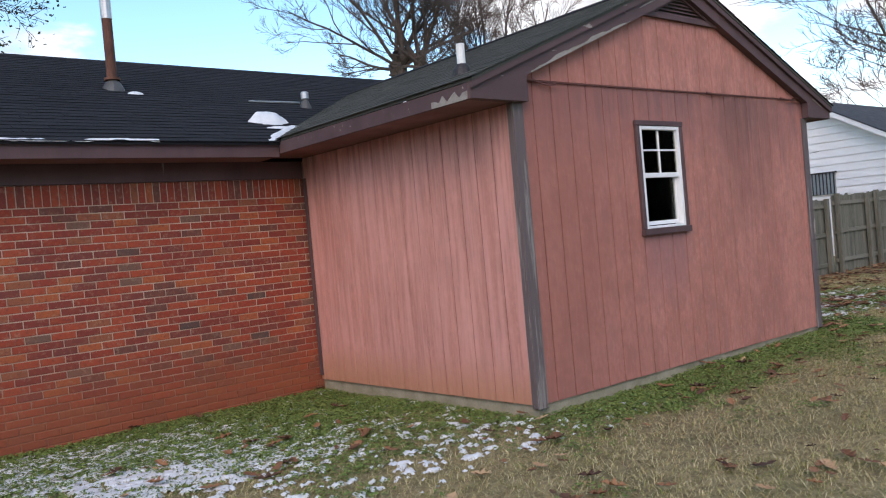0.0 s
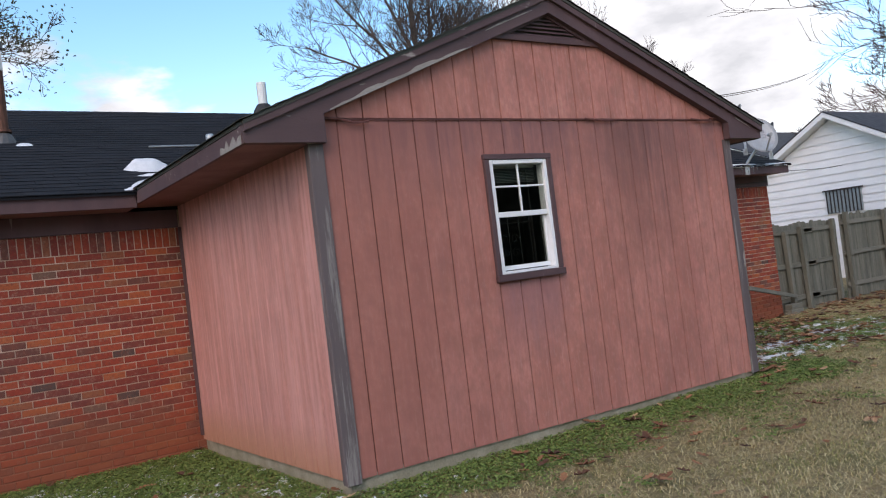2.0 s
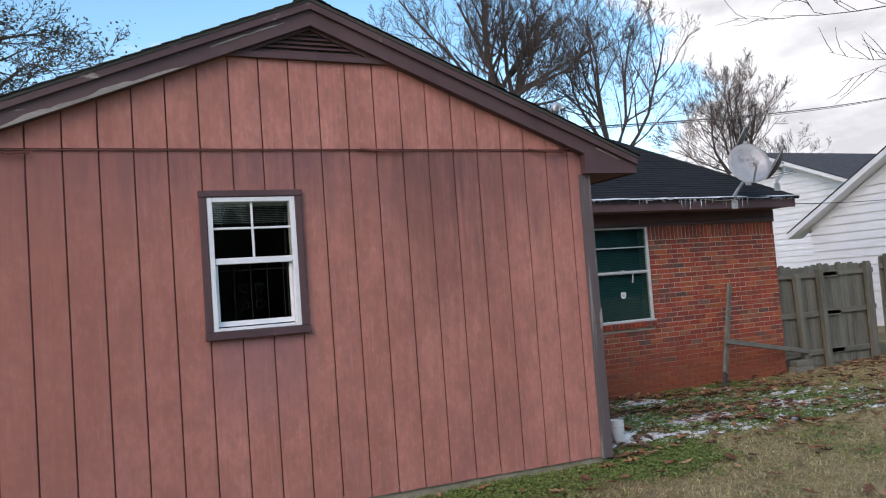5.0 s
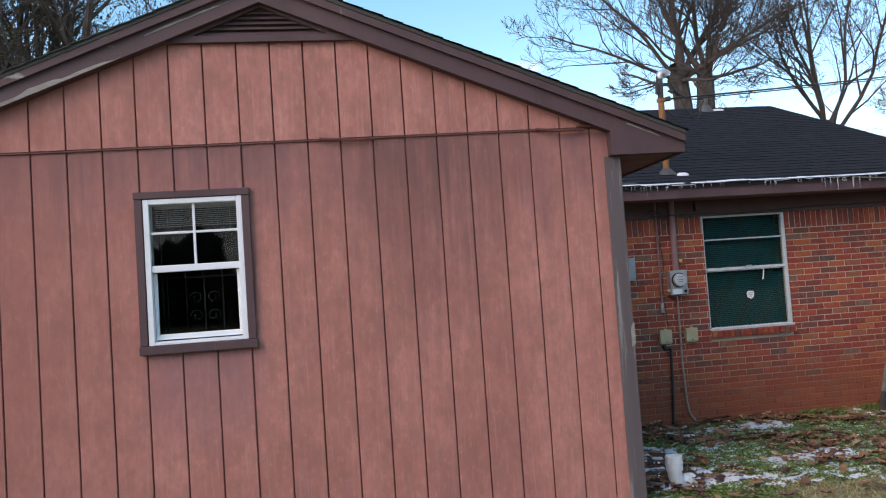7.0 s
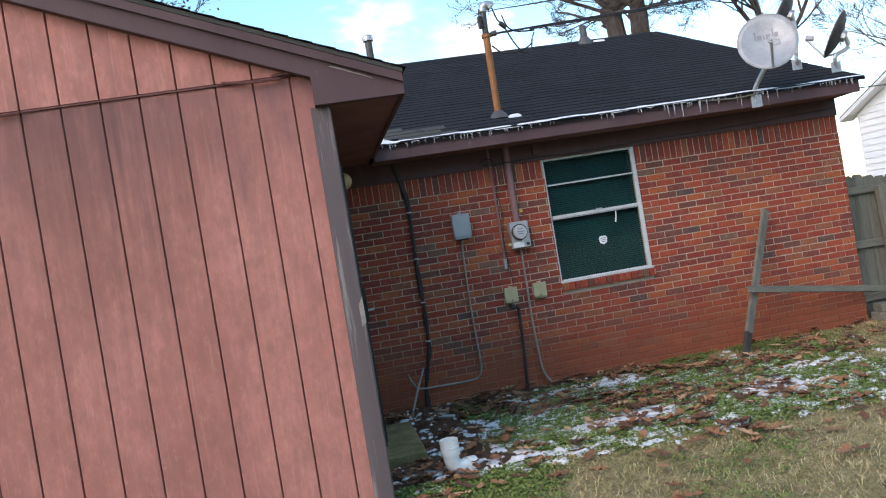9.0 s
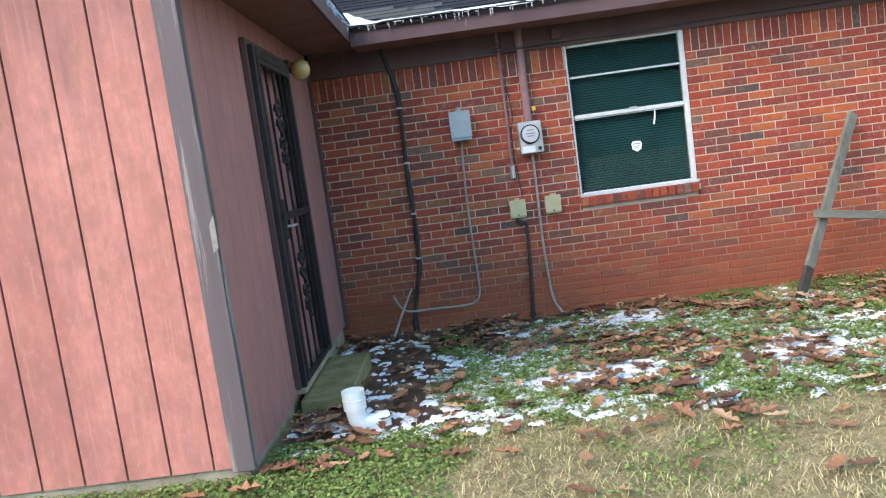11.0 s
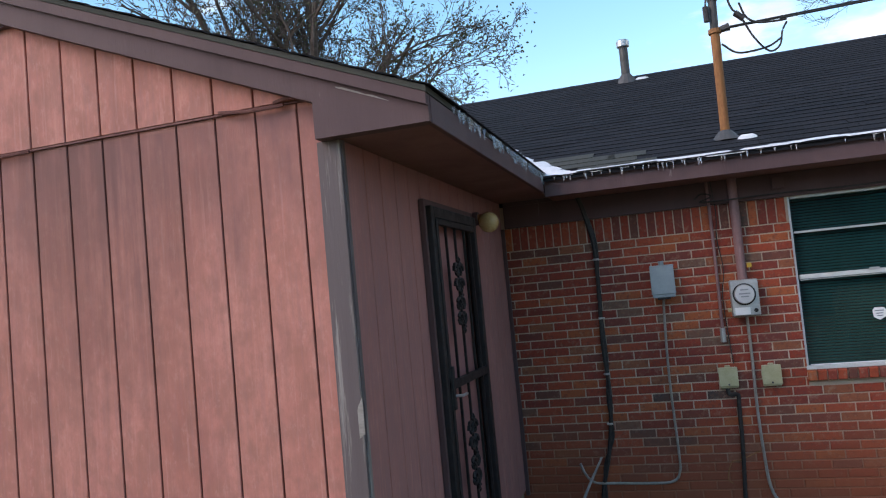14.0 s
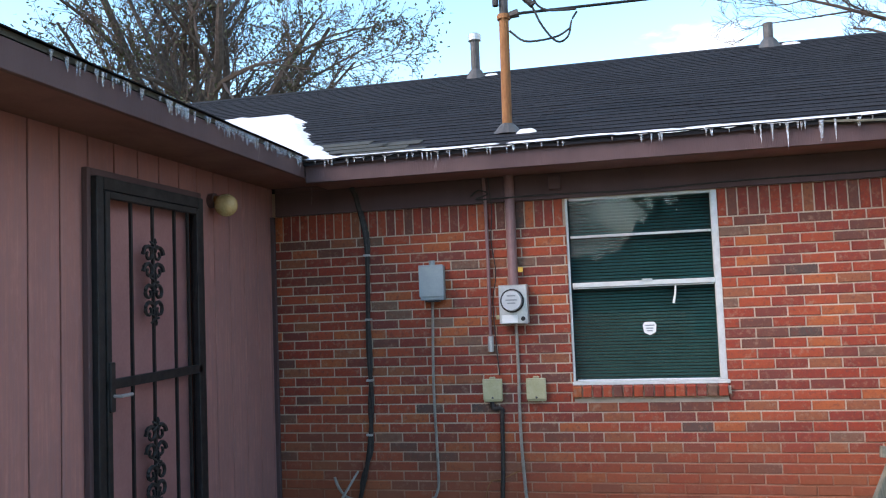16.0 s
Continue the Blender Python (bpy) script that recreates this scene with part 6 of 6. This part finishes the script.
# ---- neighbouring white house ----
def gable_house(name, xw, yp, half, zp, pitch, length, z0, label, detail):
    h = thing(name, xw, yp, z0, label, "house")
    ze = zp - pitch * half
    part("wall", prism(bmesh.new(), [(yp - half, z0), (yp + half, z0), (yp + half, ze), (yp, zp), (yp - half, ze)], "x", xw + 0.03, xw + length), MAT_NBSIDING, h)
    z = z0 + 0.3
    while z < zp - 0.05:
        zt = min(z + 0.215, zp - 0.02)
        def hw(q):
            return half if q <= ze else (zp - q) / pitch
        w0, w1 = hw(z), max(0.0, hw(zt))
        bm = bmesh.new()
        a = [bm.verts.new(p) for p in ((xw - 0.002, yp - w0, z), (xw - 0.002, yp + w0, z), (xw + 0.026, yp + w1, zt), (xw + 0.026, yp - w1, zt))]
        b = [bm.verts.new(p) for p in ((xw + 0.029, yp - w0, z), (xw + 0.029, yp + w0, z))]
        bm.faces.new(a)
        bm.faces.new((a[0], a[1], b[1], b[0]))
        part("siding_board", bm, MAT_NBSIDING, h)
        z += 0.215
    o = 0.45
    for s in (-1, 1):
        bm = bmesh.new()
        prism(bm, [(yp, zp + 0.16), (yp + s * (half + o), zp + 0.16 - pitch * (half + o)), (yp + s * (half + o), zp + 0.02 - pitch * (half + o)), (yp, zp + 0.02)], "x", xw - 0.35, xw - 0.30)
        part("rake_board", bm, MAT_NBSIDING, h)
        bm = bmesh.new()
        prism(bm, [(yp, zp + 0.20), (yp + s * (half + o), zp + 0.20 - pitch * (half + o)), (yp + s * (half + o), zp + 0.165 - pitch * (half + o)), (yp, zp + 0.165)], "x", xw - 0.36, xw + length + 0.3)
        part("roof", bm, MAT_NBROOF, h)
        bm = bmesh.new()
        prism(bm, [(yp, zp + 0.06), (yp + s * (half + o), zp + 0.06 - pitch * (half + o)), (yp + s * (half + o), zp + 0.02 - pitch * (half + o)), (yp, zp + 0.02)], "x", xw - 0.30, xw + 0.2)
        part("soffit", bm, MAT_NBSIDING, h)
    if detail:
        wy, wz = 6.1, 1.93
        win = part("window", boxed(xw - 0.03, wy - 0.48, wz - 0.30, xw + 0.04, wy + 0.48, wz + 0.30, 0.01), MAT_GREYBOX, h, "dark barred window")
        part("lintel", boxed(xw - 0.06, wy - 0.54, wz + 0.30, xw - 0.005, wy + 0.54, wz + 0.34), MAT_CABLE, win)
        for i in range(10):
            y = wy - 0.45 + i * 0.1
            part("bar", boxed(xw - 0.055, y - 0.013, wz - 0.30, xw - 0.035, y + 0.013, wz + 0.299), MAT_CABLE, win)
        bx = part("flood_light", boxed(xw - 0.16, 3.45, 2.78, xw - 0.01, 3.68, 2.98, 0.02), MAT_ALU, h, "grey flood light")
        part("conduit", tube(bmesh.new(), [(xw - 0.03, 4.02, 3.3), (xw - 0.03, 4.0, 2.9), (xw - 0.03, 3.7, 2.86)], 0.012, 5), MAT_ALU, bx)
    else:
        vb, vh = zp - 0.78, 0.60
        louvre = part("gable_vent", prism(bmesh.new(), [(yp - vh / pitch, vb), (yp + vh / pitch, vb), (yp, vb + vh)], "x", xw - 0.012, xw - 0.004), MAT_GREYBOX, h, "triangular louvred vent")
        for i in range(7):
            q = vb + 0.02 + i * 0.08
            hv = (vb + vh - q) / pitch
            part("slat", boxed(xw - 0.045, yp - hv, q, xw - 0.014, yp + hv, q + 0.042), MAT_NBSIDING, louvre)
        part("mullion", boxed(xw - 0.055, yp - 0.03, vb, xw - 0.046, yp + 0.03, vb + vh - 0.03), MAT_NBSIDING, louvre)
    return h


gable_house("neighbour_house", 18.3, 6.2, 3.0, 4.17, 0.575, 12.0, -0.2, "white lap-sided house with a gable and a barred window", True)
gable_house("neighbour_house", 23.5, 15.3, 4.5, 5.5, 0.42, 12.0, -0.2, "white lap-sided house behind, with a louvred gable vent and dark roof", False)
nbr = thing("neighbour_roof", 30, 2.0, 0, "dark grey hipped roof of a house beyond", "house")
part("wall", boxed(28.0, -4.0, -0.2, 40, 4.4, 3.2), MAT_NBSIDING, nbr)
part("roof", prism(bmesh.new(), [(-4.6, 3.2), (5.0, 3.2), (0.2, 5.3)], "x", 27.6, 40.5), MAT_NBROOF, nbr)


# ---- trees ----
def tree(x, y, trunk_l, limb_l, limbs, tilt, seed, label, leafy=0, trunk_r=0.24, twig=0.011, burl=False, aim=None, droop=0.0, levels=5):
    """A trunk, limbs fanned within the tilt range, and ever finer branches along each limb."""
    r = random.Random(seed)
    t = thing("tree", x, y, -0.12, label, "tree")
    store = {"trunk": ([], []), "crown": ([], [])}
    tips = []

    def tubes(kind, pts, r0, r1, n):
        verts, faces = store[kind]
        k0 = len(verts)
        for i, p in enumerate(pts):
            d = (pts[min(i + 1, len(pts) - 1)] - pts[max(i - 1, 0)]).normalized()
            s = d.cross(Vector((0.2, 0.1, 0.97) if abs(d.z) < 0.9 else (1, 0, 0))).normalized()
            u = s.cross(d)
            rr = r0 + (r1 - r0) * i / (len(pts) - 1)
            for a in range(n):
                c = 2 * math.pi * a / n
                verts.append(tuple(p - t.location + rr * (math.cos(c) * s + math.sin(c) * u)))
        for i in range(len(pts) - 1):
            for a in range(n):
                b = (a + 1) % n
                faces.append((k0 + i * n + a, k0 + i * n + b, k0 + (i + 1) * n + b, k0 + (i + 1) * n + a))

    def limb(p, d, l, rad, depth):
        segs = 6 if depth < 2 else (4 if depth < 4 else 3)
        pts, q, dd = [p], p, d.normalized()
        for _ in range(segs):
            lift = (0.05 if depth < 3 else 0.12) - droop * (depth > 1)
            dd = (dd + Vector((r.gauss(0, 1), r.gauss(0, 1), r.gauss(0, 0.7))) * (0.12 if depth < 3 else 0.2) + Vector((0, 0, lift))).normalized()
            q = q + dd * (l / segs)
            pts.append(q)
        tubes("crown", pts, rad, max(rad * 0.35, twig * 0.5), 7 if depth < 2 else (5 if depth < 3 else 3))
        if depth >= levels:
            tips.append(q)
            return
        count = (6, 5, 5, 5)[min(depth - 1, 3)]
        for k in range(count):
            f = 0.22 + 0.78 * (k + r.random() * 0.8) / count
            i = min(segs - 1, int(f * segs))
            base = pts[i] + (pts[i + 1] - pts[i]) * min(1.0, f * segs - i)
            axis = (pts[i + 1] - pts[i]).normalized()
            side = axis.orthogonal()
            side = Matrix.Rotation(r.uniform(0, 6.283), 3, axis) @ side
            nd = (axis + side.normalized() * r.uniform(0.45, 0.95)).normalized()
            limb(base, nd, l * r.uniform(0.42, 0.66) * (1.15 - 0.45 * f), max(rad * (1 - 0.6 * f) * r.uniform(0.45, 0.65), twig), depth + 1)

    foot, top = Vector((x, y, -0.25)), Vector((x + r.uniform(-0.2, 0.2), y + r.uniform(-0.2, 0.2), trunk_l))
    bole = [foot + (top - foot) * k / 5 + Vector((r.uniform(-0.06, 0.06), r.uniform(-0.06, 0.06), 0)) * (0 < k < 5) for k in range(6)]
    tubes("trunk", bole, trunk_r * 1.25, trunk_r * 0.85, 10)
    starts = [top]
    if burl:
        starts = []
        for s in (-1, 1):
            e = top + Vector((0.42 * s, -0.22 * s, 2.0))
            tubes("trunk", [top - Vector((0, 0, 0.3)), top + Vector((0.36 * s, -0.19 * s, 0.8)), e], trunk_r * 0.78, trunk_r * 0.66, 9)
            for k in range(5):
                bump = e + Vector((r.uniform(-0.3, 0.3), r.uniform(-0.3, 0.3), r.uniform(-0.3, 0.3)))
                tubes("trunk", [e - Vector((0, 0, 0.35)), bump, bump + Vector((r.uniform(-0.3, 0.3), r.uniform(-0.3, 0.3), r.uniform(0.1, 0.4)))], trunk_r * 0.6, trunk_r * 0.3, 7)
            starts.append(e)
    for k in range(limbs):
        a, ti = 2 * math.pi * (k + 0.6 * r.random()) / limbs, radians(tilt[0] + (tilt[1] - tilt[0]) * ((k * 0.618) % 1.0))
        if aim is not None:
            a = radians(aim + r.uniform(-65, 65))
        d = Vector((math.sin(a) * math.sin(ti), math.cos(a) * math.sin(ti), math.cos(ti)))
        s = starts[k % len(starts)] - Vector((0, 0, r.uniform(0.0, 0.16) * trunk_l * (not burl)))
        limb(s, d, limb_l * r.uniform(0.75, 1.1) * (1.0 if ti < 1.1 else 0.8), trunk_r * r.uniform(0.17, 0.3) * (1.0 if ti < 0.9 else 0.7), 1)
    raw("trunk", store["trunk"][0], store["trunk"][1], MAT_BARK, t)
    raw("crown", store["crown"][0], store["crown"][1], MAT_TWIG, t, "bare twigs and branches")
    if leafy:
        verts, faces = [], []
        for p in tips:
            for _ in range(r.randint(0, leafy)):
                c = p + Vector((r.gauss(0, 0.22), r.gauss(0, 0.22), r.gauss(0, 0.2))) - t.location
                a, b = Vector((r.gauss(0, 1), r.gauss(0, 1), r.gauss(0, 1))).normalized() * 0.058, Vector((r.gauss(0, 1), r.gauss(0, 1), r.gauss(0, 1))).normalized() * 0.045
                k = len(verts)
                verts += [tuple(c - a), tuple(c + b), tuple(c + a), tuple(c - b)]
                faces.append((k, k + 1, k + 2, k + 3))
        raw("leaves", verts, faces, MAT_LEAFG, t, "sparse dull green leaves")["kind"] = "stuff"
    return t


tree(17.2, 23.0, 7.0, 5.6, 17, (6, 92), 12, "large bare winter tree with a knotted double trunk", trunk_r=0.5, twig=0.0085, burl=True)
tree(24.0, 25.0, 7.6, 7.0, 8, (10, 50), 23, "bare winter tree with upright spreading limbs", trunk_r=0.36, twig=0.009)
tree(26.5, 19.4, 5.0, 4.4, 11, (4, 58), 35, "fan-shaped bare winter tree with fine twigs", trunk_r=0.24, twig=0.0065)
tree(37.0, 8.0, 5.5, 9.0, 9, (10, 75), 59, "large bare winter tree beyond the white house", trunk_r=0.4, twig=0.014)
tree(16.6, 0.9, 4.2, 5.6, 7, (35, 82), 71, "bare tree with long low branches over the lawn", trunk_r=0.26, twig=0.007, levels=4, aim=-70)
tree(-6.0, 21.2, 5.6, 8.0, 15, (5, 68), 53, "many-limbed tree keeping some dull green leaves", 3, trunk_r=0.85, twig=0.012, droop=0.09)
tree(10.4, -19.0, 2.3, 7.0, 12, (15, 85), 61, "large bare winter tree across the lawn", trunk_r=0.5, levels=4, twig=0.016)


def far_woods():
    """Dark woods that close the lawn behind the walker: many leaning, ragged crowns."""
    r = random.Random(77)
    verts, faces = [], []
    for _ in range(420):
        a, d = radians(r.uniform(95, 300)), r.uniform(56, 70)
        x, y, h, w = math.sin(a) * d, math.cos(a) * d, r.uniform(2.8, 5.6), r.uniform(0.8, 2.2)
        if radians(120) < a < radians(172) or a > radians(187):
            h, w = h * (2.3 if a < 3.1 else 1.6), w * 1.5
        k, n = len(verts), 9
        levels = 6
        for lv in range(levels):
            q = lv / (levels - 1)
            rad = w * math.sqrt(max(0.0, 1.0 - (1.6 * q - 0.6) ** 2)) + 0.05
            for i in range(n):
                c, rr = 2 * math.pi * i / n, rad * r.uniform(0.45, 1.35)
                verts.append((x + rr * math.cos(c), y + rr * math.sin(c), -0.2 + h * q + r.uniform(-0.4, 0.4) * (0 < lv)))
        for lv in range(levels - 1):
            for i in range(n):
                faces.append((k + lv * n + i, k + lv * n + (i + 1) % n, k + (lv + 1) * n + (i + 1) % n, k + (lv + 1) * n + i))
    tagged(raw("far_woods", verts, faces, MAT_WOODS), "dark far woods closing the view across the lawn", "woods", kind="stuff")


far_woods()


# ---- ground cover ----
def room_or_house(x, y):
    return (-0.02 < x < W + 0.02 and y > -0.0) or y > D - 0.02 and x < X_EAST or (W - 0.1 < x < 5.09 and 1.02 < y < 2.13)


def mud_amount(x, y):
    """Bare leaf mud between the step and the brick."""
    return (soft(6.1, 5.3, x + 0.35 * nz(x, y, 1.4)) * soft(0.1 - 0.3 * (x < 5.15), 0.5 - 0.3 * (x < 5.15), y + 0.2 * nz(x, y, 2.0)) + soft(2.75, 3.05, y + 0.15 * nz(x, y, 2.0)) * soft(8.0, 6.6, x) - 0.5) if x > W else -1.0


def green_amount(x, y):
    """Where clover grows: along the footings and in patches by the brick."""
    g = 0.75 * soft(-1.05, -0.25, y) * soft(-0.6, 0.5, x) * soft(6.2, 4.6, x) + 0.55 * soft(0.6, 2.4, y) * soft(0.8, -0.3, x) + 0.4 * soft(-0.5, 0.6, y) * soft(0.5, -0.3, x) * soft(-3.5, -1, x)
    g += 0.85 * soft(-0.15, 1.1, y + 0.4 * nz(x, y, 0.9)) * soft(5.3, 5.7, x) * soft(10.5, 8.0, x) * soft(-0.35, 0.2, nz(x, y, 1.7) + 0.15) + 0.5 * soft(0.55, 0.1, abs(y - 0.1)) * soft(0.9, 0.3, abs(x - 5.2))
    return g - 0.9 * soft(-0.1, 0.25, mud_amount(x, y)) * (y > 0.35) + 0.45 * nz(x, y, 1.3, 4.0) + 0.22 * nz(x, y, 5.0, 4.0)


def snow_amount(x, y):
    s = -1.0
    if x < 1.0:
        s = 0.52 * soft(-0.2, -2.2, x) * soft(0.4, 1.3, y) * soft(3.15, 2.6, y + 0.35 * nz(x, y, 0.8)) * soft(-5.0, -4.3, x) - 0.62 + 0.19 * soft(-0.7, -0.2, y) * soft(1.6, 0.8, y) * soft(0.7, -0.4, x)
    elif x > W:
        s = 0.54 * soft(-0.25, 0.6, y) * soft(10.2, 7.8, x) * (0.72 + 0.28 * soft(5.4, 6.0, x)) * soft(3.3, 2.6, y) * (1 - 0.6 * soft(5.4, 5.7, x) * soft(6.1, 5.8, x) * soft(2.0, 2.4, y)) * (1 - 0.55 * soft(5.75, 5.45, x + 0.2 * nz(x, y, 2.3)) * soft(0.55, 0.85, y) * soft(2.75, 2.45, y)) - 0.71
    return s - 1.3 * max(0.0, 0.17 - abs(nz(x * 1.4, y * 0.8, 17.0, 3.0))) - 0.9 * max(0.0, 0.14 - abs(nz(x, y * 1.5, 29.0, 5.0))) + 0.22 + 0.16 * nz(x, y, 3.6, 7.0) + 0.72 * nz(x * 0.8, y * 1.2, 9.5, 7.0) + 0.40 * nz(x, y, 27.0, 7.0)


def scatter(name, count, area, keep, build, material, label, category, seed):
    r = random.Random(seed)
    verts, faces = [], []
    for _ in range(count):
        x, y = r.uniform(area[0], area[1]), r.uniform(area[2], area[3])
        if not room_or_house(x, y) and keep(x, y, r):
            build(verts, faces, x, y, ground_z(x, y), r)
    return tagged(raw(name, verts, faces, material), label, category, kind="stuff")


def blade(verts, faces, x, y, z, r):
    a, l, w = r.uniform(0, 6.283), r.uniform(0.022, 0.068), r.uniform(0.0010, 0.0024)
    dx, dy, up = math.cos(a), math.sin(a), r.uniform(0.12, 0.75)
    k = len(verts)
    verts += [(x - dy * w, y + dx * w, z - 0.004), (x + dy * w, y - dx * w, z - 0.004),
              (x + dx * l * 0.55 + dy * w * 0.8, y + dy * l * 0.55 - dx * w * 0.8, z + l * up * 0.7), (x + dx * l * 0.55 - dy * w * 0.8, y + dy * l * 0.55 + dx * w * 0.8, z + l * up * 0.7),
              (x + dx * l, y + dy * l, z + l * up * 0.75)]
    faces += [(k, k + 1, k + 2, k + 3), (k + 3, k + 2, k + 4)]


def clover(verts, faces, x, y, z, r):
    h = r.uniform(0.004, 0.036)
    for _ in range(3):
        a, s, tl = r.uniform(0, 6.283), r.uniform(0.005, 0.0105), r.uniform(-0.7, 0.7)
        cx, cy = x + r.gauss(0, 0.010), y + r.gauss(0, 0.010)
        c, q = math.cos(a) * s, math.sin(a) * s
        k = len(verts)
        verts += [(cx - c, cy - q, z + h - s * tl), (cx + q, cy - c, z + h + 0.002), (cx + c, cy + q, z + h + s * tl), (cx - q, cy + c, z + h - 0.002)]
        faces.append((k, k + 1, k + 2, k + 3))


def dead_leaf(verts, faces, x, y, z, r):
    """A curled, lobed leaf: a fan round a bent midrib."""
    a, s = r.uniform(0, 6.283), r.uniform(0.034, 0.088)
    ca, sa, curl, tip = math.cos(a), math.sin(a), r.uniform(0.1, 0.9), r.uniform(-0.3, 0.5)
    lobes = [(-1.0, 0.05), (-0.45, 0.42), (-0.25, 0.22), (0.1, 0.55), (0.3, 0.25), (0.6, 0.38), (1.0, 0.0)]
    k, z = len(verts), z + r.uniform(0.022, 0.05)

    def put(u, v):
        verts.append((x + s * (u * ca - v * sa), y + s * (u * sa + v * ca), z + s * (curl * v * v * 1.6 + tip * u * 0.5 + 0.15 * u * u)))

    for u, v in lobes:
        put(u, 0.0)
    for u, v in lobes[1:-1]:
        put(u, v)
    for u, v in lobes[1:-1]:
        put(u, -v)
    for i in range(4):
        faces.append((k + i + 1, k + i + 2, k + 8 + i, k + 7 + i))
        faces.append((k + i + 2, k + i + 1, k + 12 + i, k + 13 + i))
    faces += [(k, k + 1, k + 7), (k + 1, k, k + 12), (k + 5, k + 6, k + 11), (k + 6, k + 5, k + 16)]


scatter("dry_grass", 360000, (-5.5, 12.5, -3.6, 3.25), lambda x, y, r: r.random() > 0.82 * soft(-0.1, 0.75, green_amount(x, y)) and r.random() > 0.93 * soft(-0.15, 0.15, mud_amount(x, y)), blade, MAT_DRY, "tan dry winter grass blades lying over the soil", "grass", 1)
scatter("green_grass", 170000, (-5.5, 12.5, -3.6, 3.25), lambda x, y, r: r.random() < 0.14 + 0.75 * soft(-0.1, 0.4, 0.7 * green_amount(x, y) + 0.75 * nz(x, y, 1.7, 6.0)) - 0.9 * soft(-0.15, 0.15, mud_amount(x, y)), blade, MAT_OLIVE, "thin olive-green grass growing through the dry lawn", "grass", 11)
scatter("clover", 330000, (-5.0, 10.5, -1.6, 3.25), lambda x, y, r: r.random() < soft(0.0, 0.8, green_amount(x, y)), clover, MAT_CLOVER, "low green clover and weeds along the footings", "clover", 2)


def litter(x, y, r):
    d = 0.012 + 0.30 * soft(0.0, 0.45, nz(x, y, 2.6, 3.0)) * (y < 2.2) + 1.1 * soft(1.4, 2.8, y) * (x > W) * soft(7.0, 5.2, x) + 0.75 * soft(0.1, 1.2, y) * soft(5.4, 6.0, x) * soft(10.4, 8.0, x) + 0.24 * (x > W) * soft(-0.8, 0.6, y) + 0.8 * soft(10.0, 12.5, x) * soft(0.2, 2.8, y) + 0.03 * (y < 0)
    d += 0.9 * (W < x < W + 0.45) * (y < 0.9) * (y > -0.05)
    return r.random() < d * (0.5 + nz(x, y, 1.1, 9.0))


scatter("dead_leaves", 27000, (-5.5, 20.0, -3.5, 3.3), litter, dead_leaf, MAT_LEAF, "scattered curled brown oak leaves", "leaves", 3)


def ground_snow(name, x0, x1, y0, y1, step, label):
    nx, ny = int((x1 - x0) / step), int((y1 - y0) / step)
    verts, faces, amount = [], [], {}
    for j in range(ny + 1):
        for i in range(nx + 1):
            amount[(i, j)] = snow_amount(x0 + i * step, y0 + j * step)
    idx = {}

    def at(i, j):
        if (i, j) not in idx:
            x, y = x0 + i * step, y0 + j * step
            idx[(i, j)] = len(verts)
            verts.append((x, y, ground_z(x, y) + 0.015 + min(0.009, max(-0.016, amount[(i, j)] * 0.06)) + 0.003 * nz(x, y, 40.0)))
        return idx[(i, j)]

    for j in range(ny):
        for i in range(nx):
            x, y = x0 + (i + 0.5) * step, y0 + (j + 0.5) * step
            if max(amount[(i + a, j + b)] for a in (0, 1) for b in (0, 1)) > 0 and not room_or_house(x, y):
                faces.append((at(i, j), at(i + 1, j), at(i + 1, j + 1), at(i, j + 1)))
    ob = raw(name, verts, faces, MAT_SNOW)
    for p in ob.data.polygons:
        p.use_smooth = True
    tagged(ob, label, "snow", kind="stuff")


ground_snow("snow_patches", -5.0, 0.9, -0.6, 3.2, 0.014, "lacy melting snow among the clover by the brick wall")
ground_snow("snow_patches", W + 0.03, 9.8, 0.1, 3.2, 0.014, "lacy melting snow patches in the grass beside the doorstep")

mud = roof_snow("leaf_mud", "bare wet brown leaf mud beside the step", lambda x, y: mud_amount(x, y) if not room_or_house(x, y) or y > D - 0.2 else -1, W + 0.02, 8.2, 0.0, D - 0.01, lambda x, y: ground_z(x, y) - 0.002, 0.06, 0.012)
mud["category"] = "mud"
mud.data.materials.clear()
mud.data.materials.append(MAT_MUD)

# wet hollow at the wall foot
bm = bmesh.new()
ring = [bm.verts.new((5.75 + (0.42 + 0.08 * nz(math.cos(a), math.sin(a), 1.7)) * math.cos(a), 2.55 + (0.20 + 0.05 * nz(math.cos(a), math.sin(a), 2.3, 3)) * math.sin(a), -0.088)) for a in [2 * math.pi * i / 26 for i in range(26)]]
bm.faces.new(ring)
tagged(part("puddle", bm, MAT_WET), "shallow muddy puddle among wet leaves", "puddle", kind="stuff")
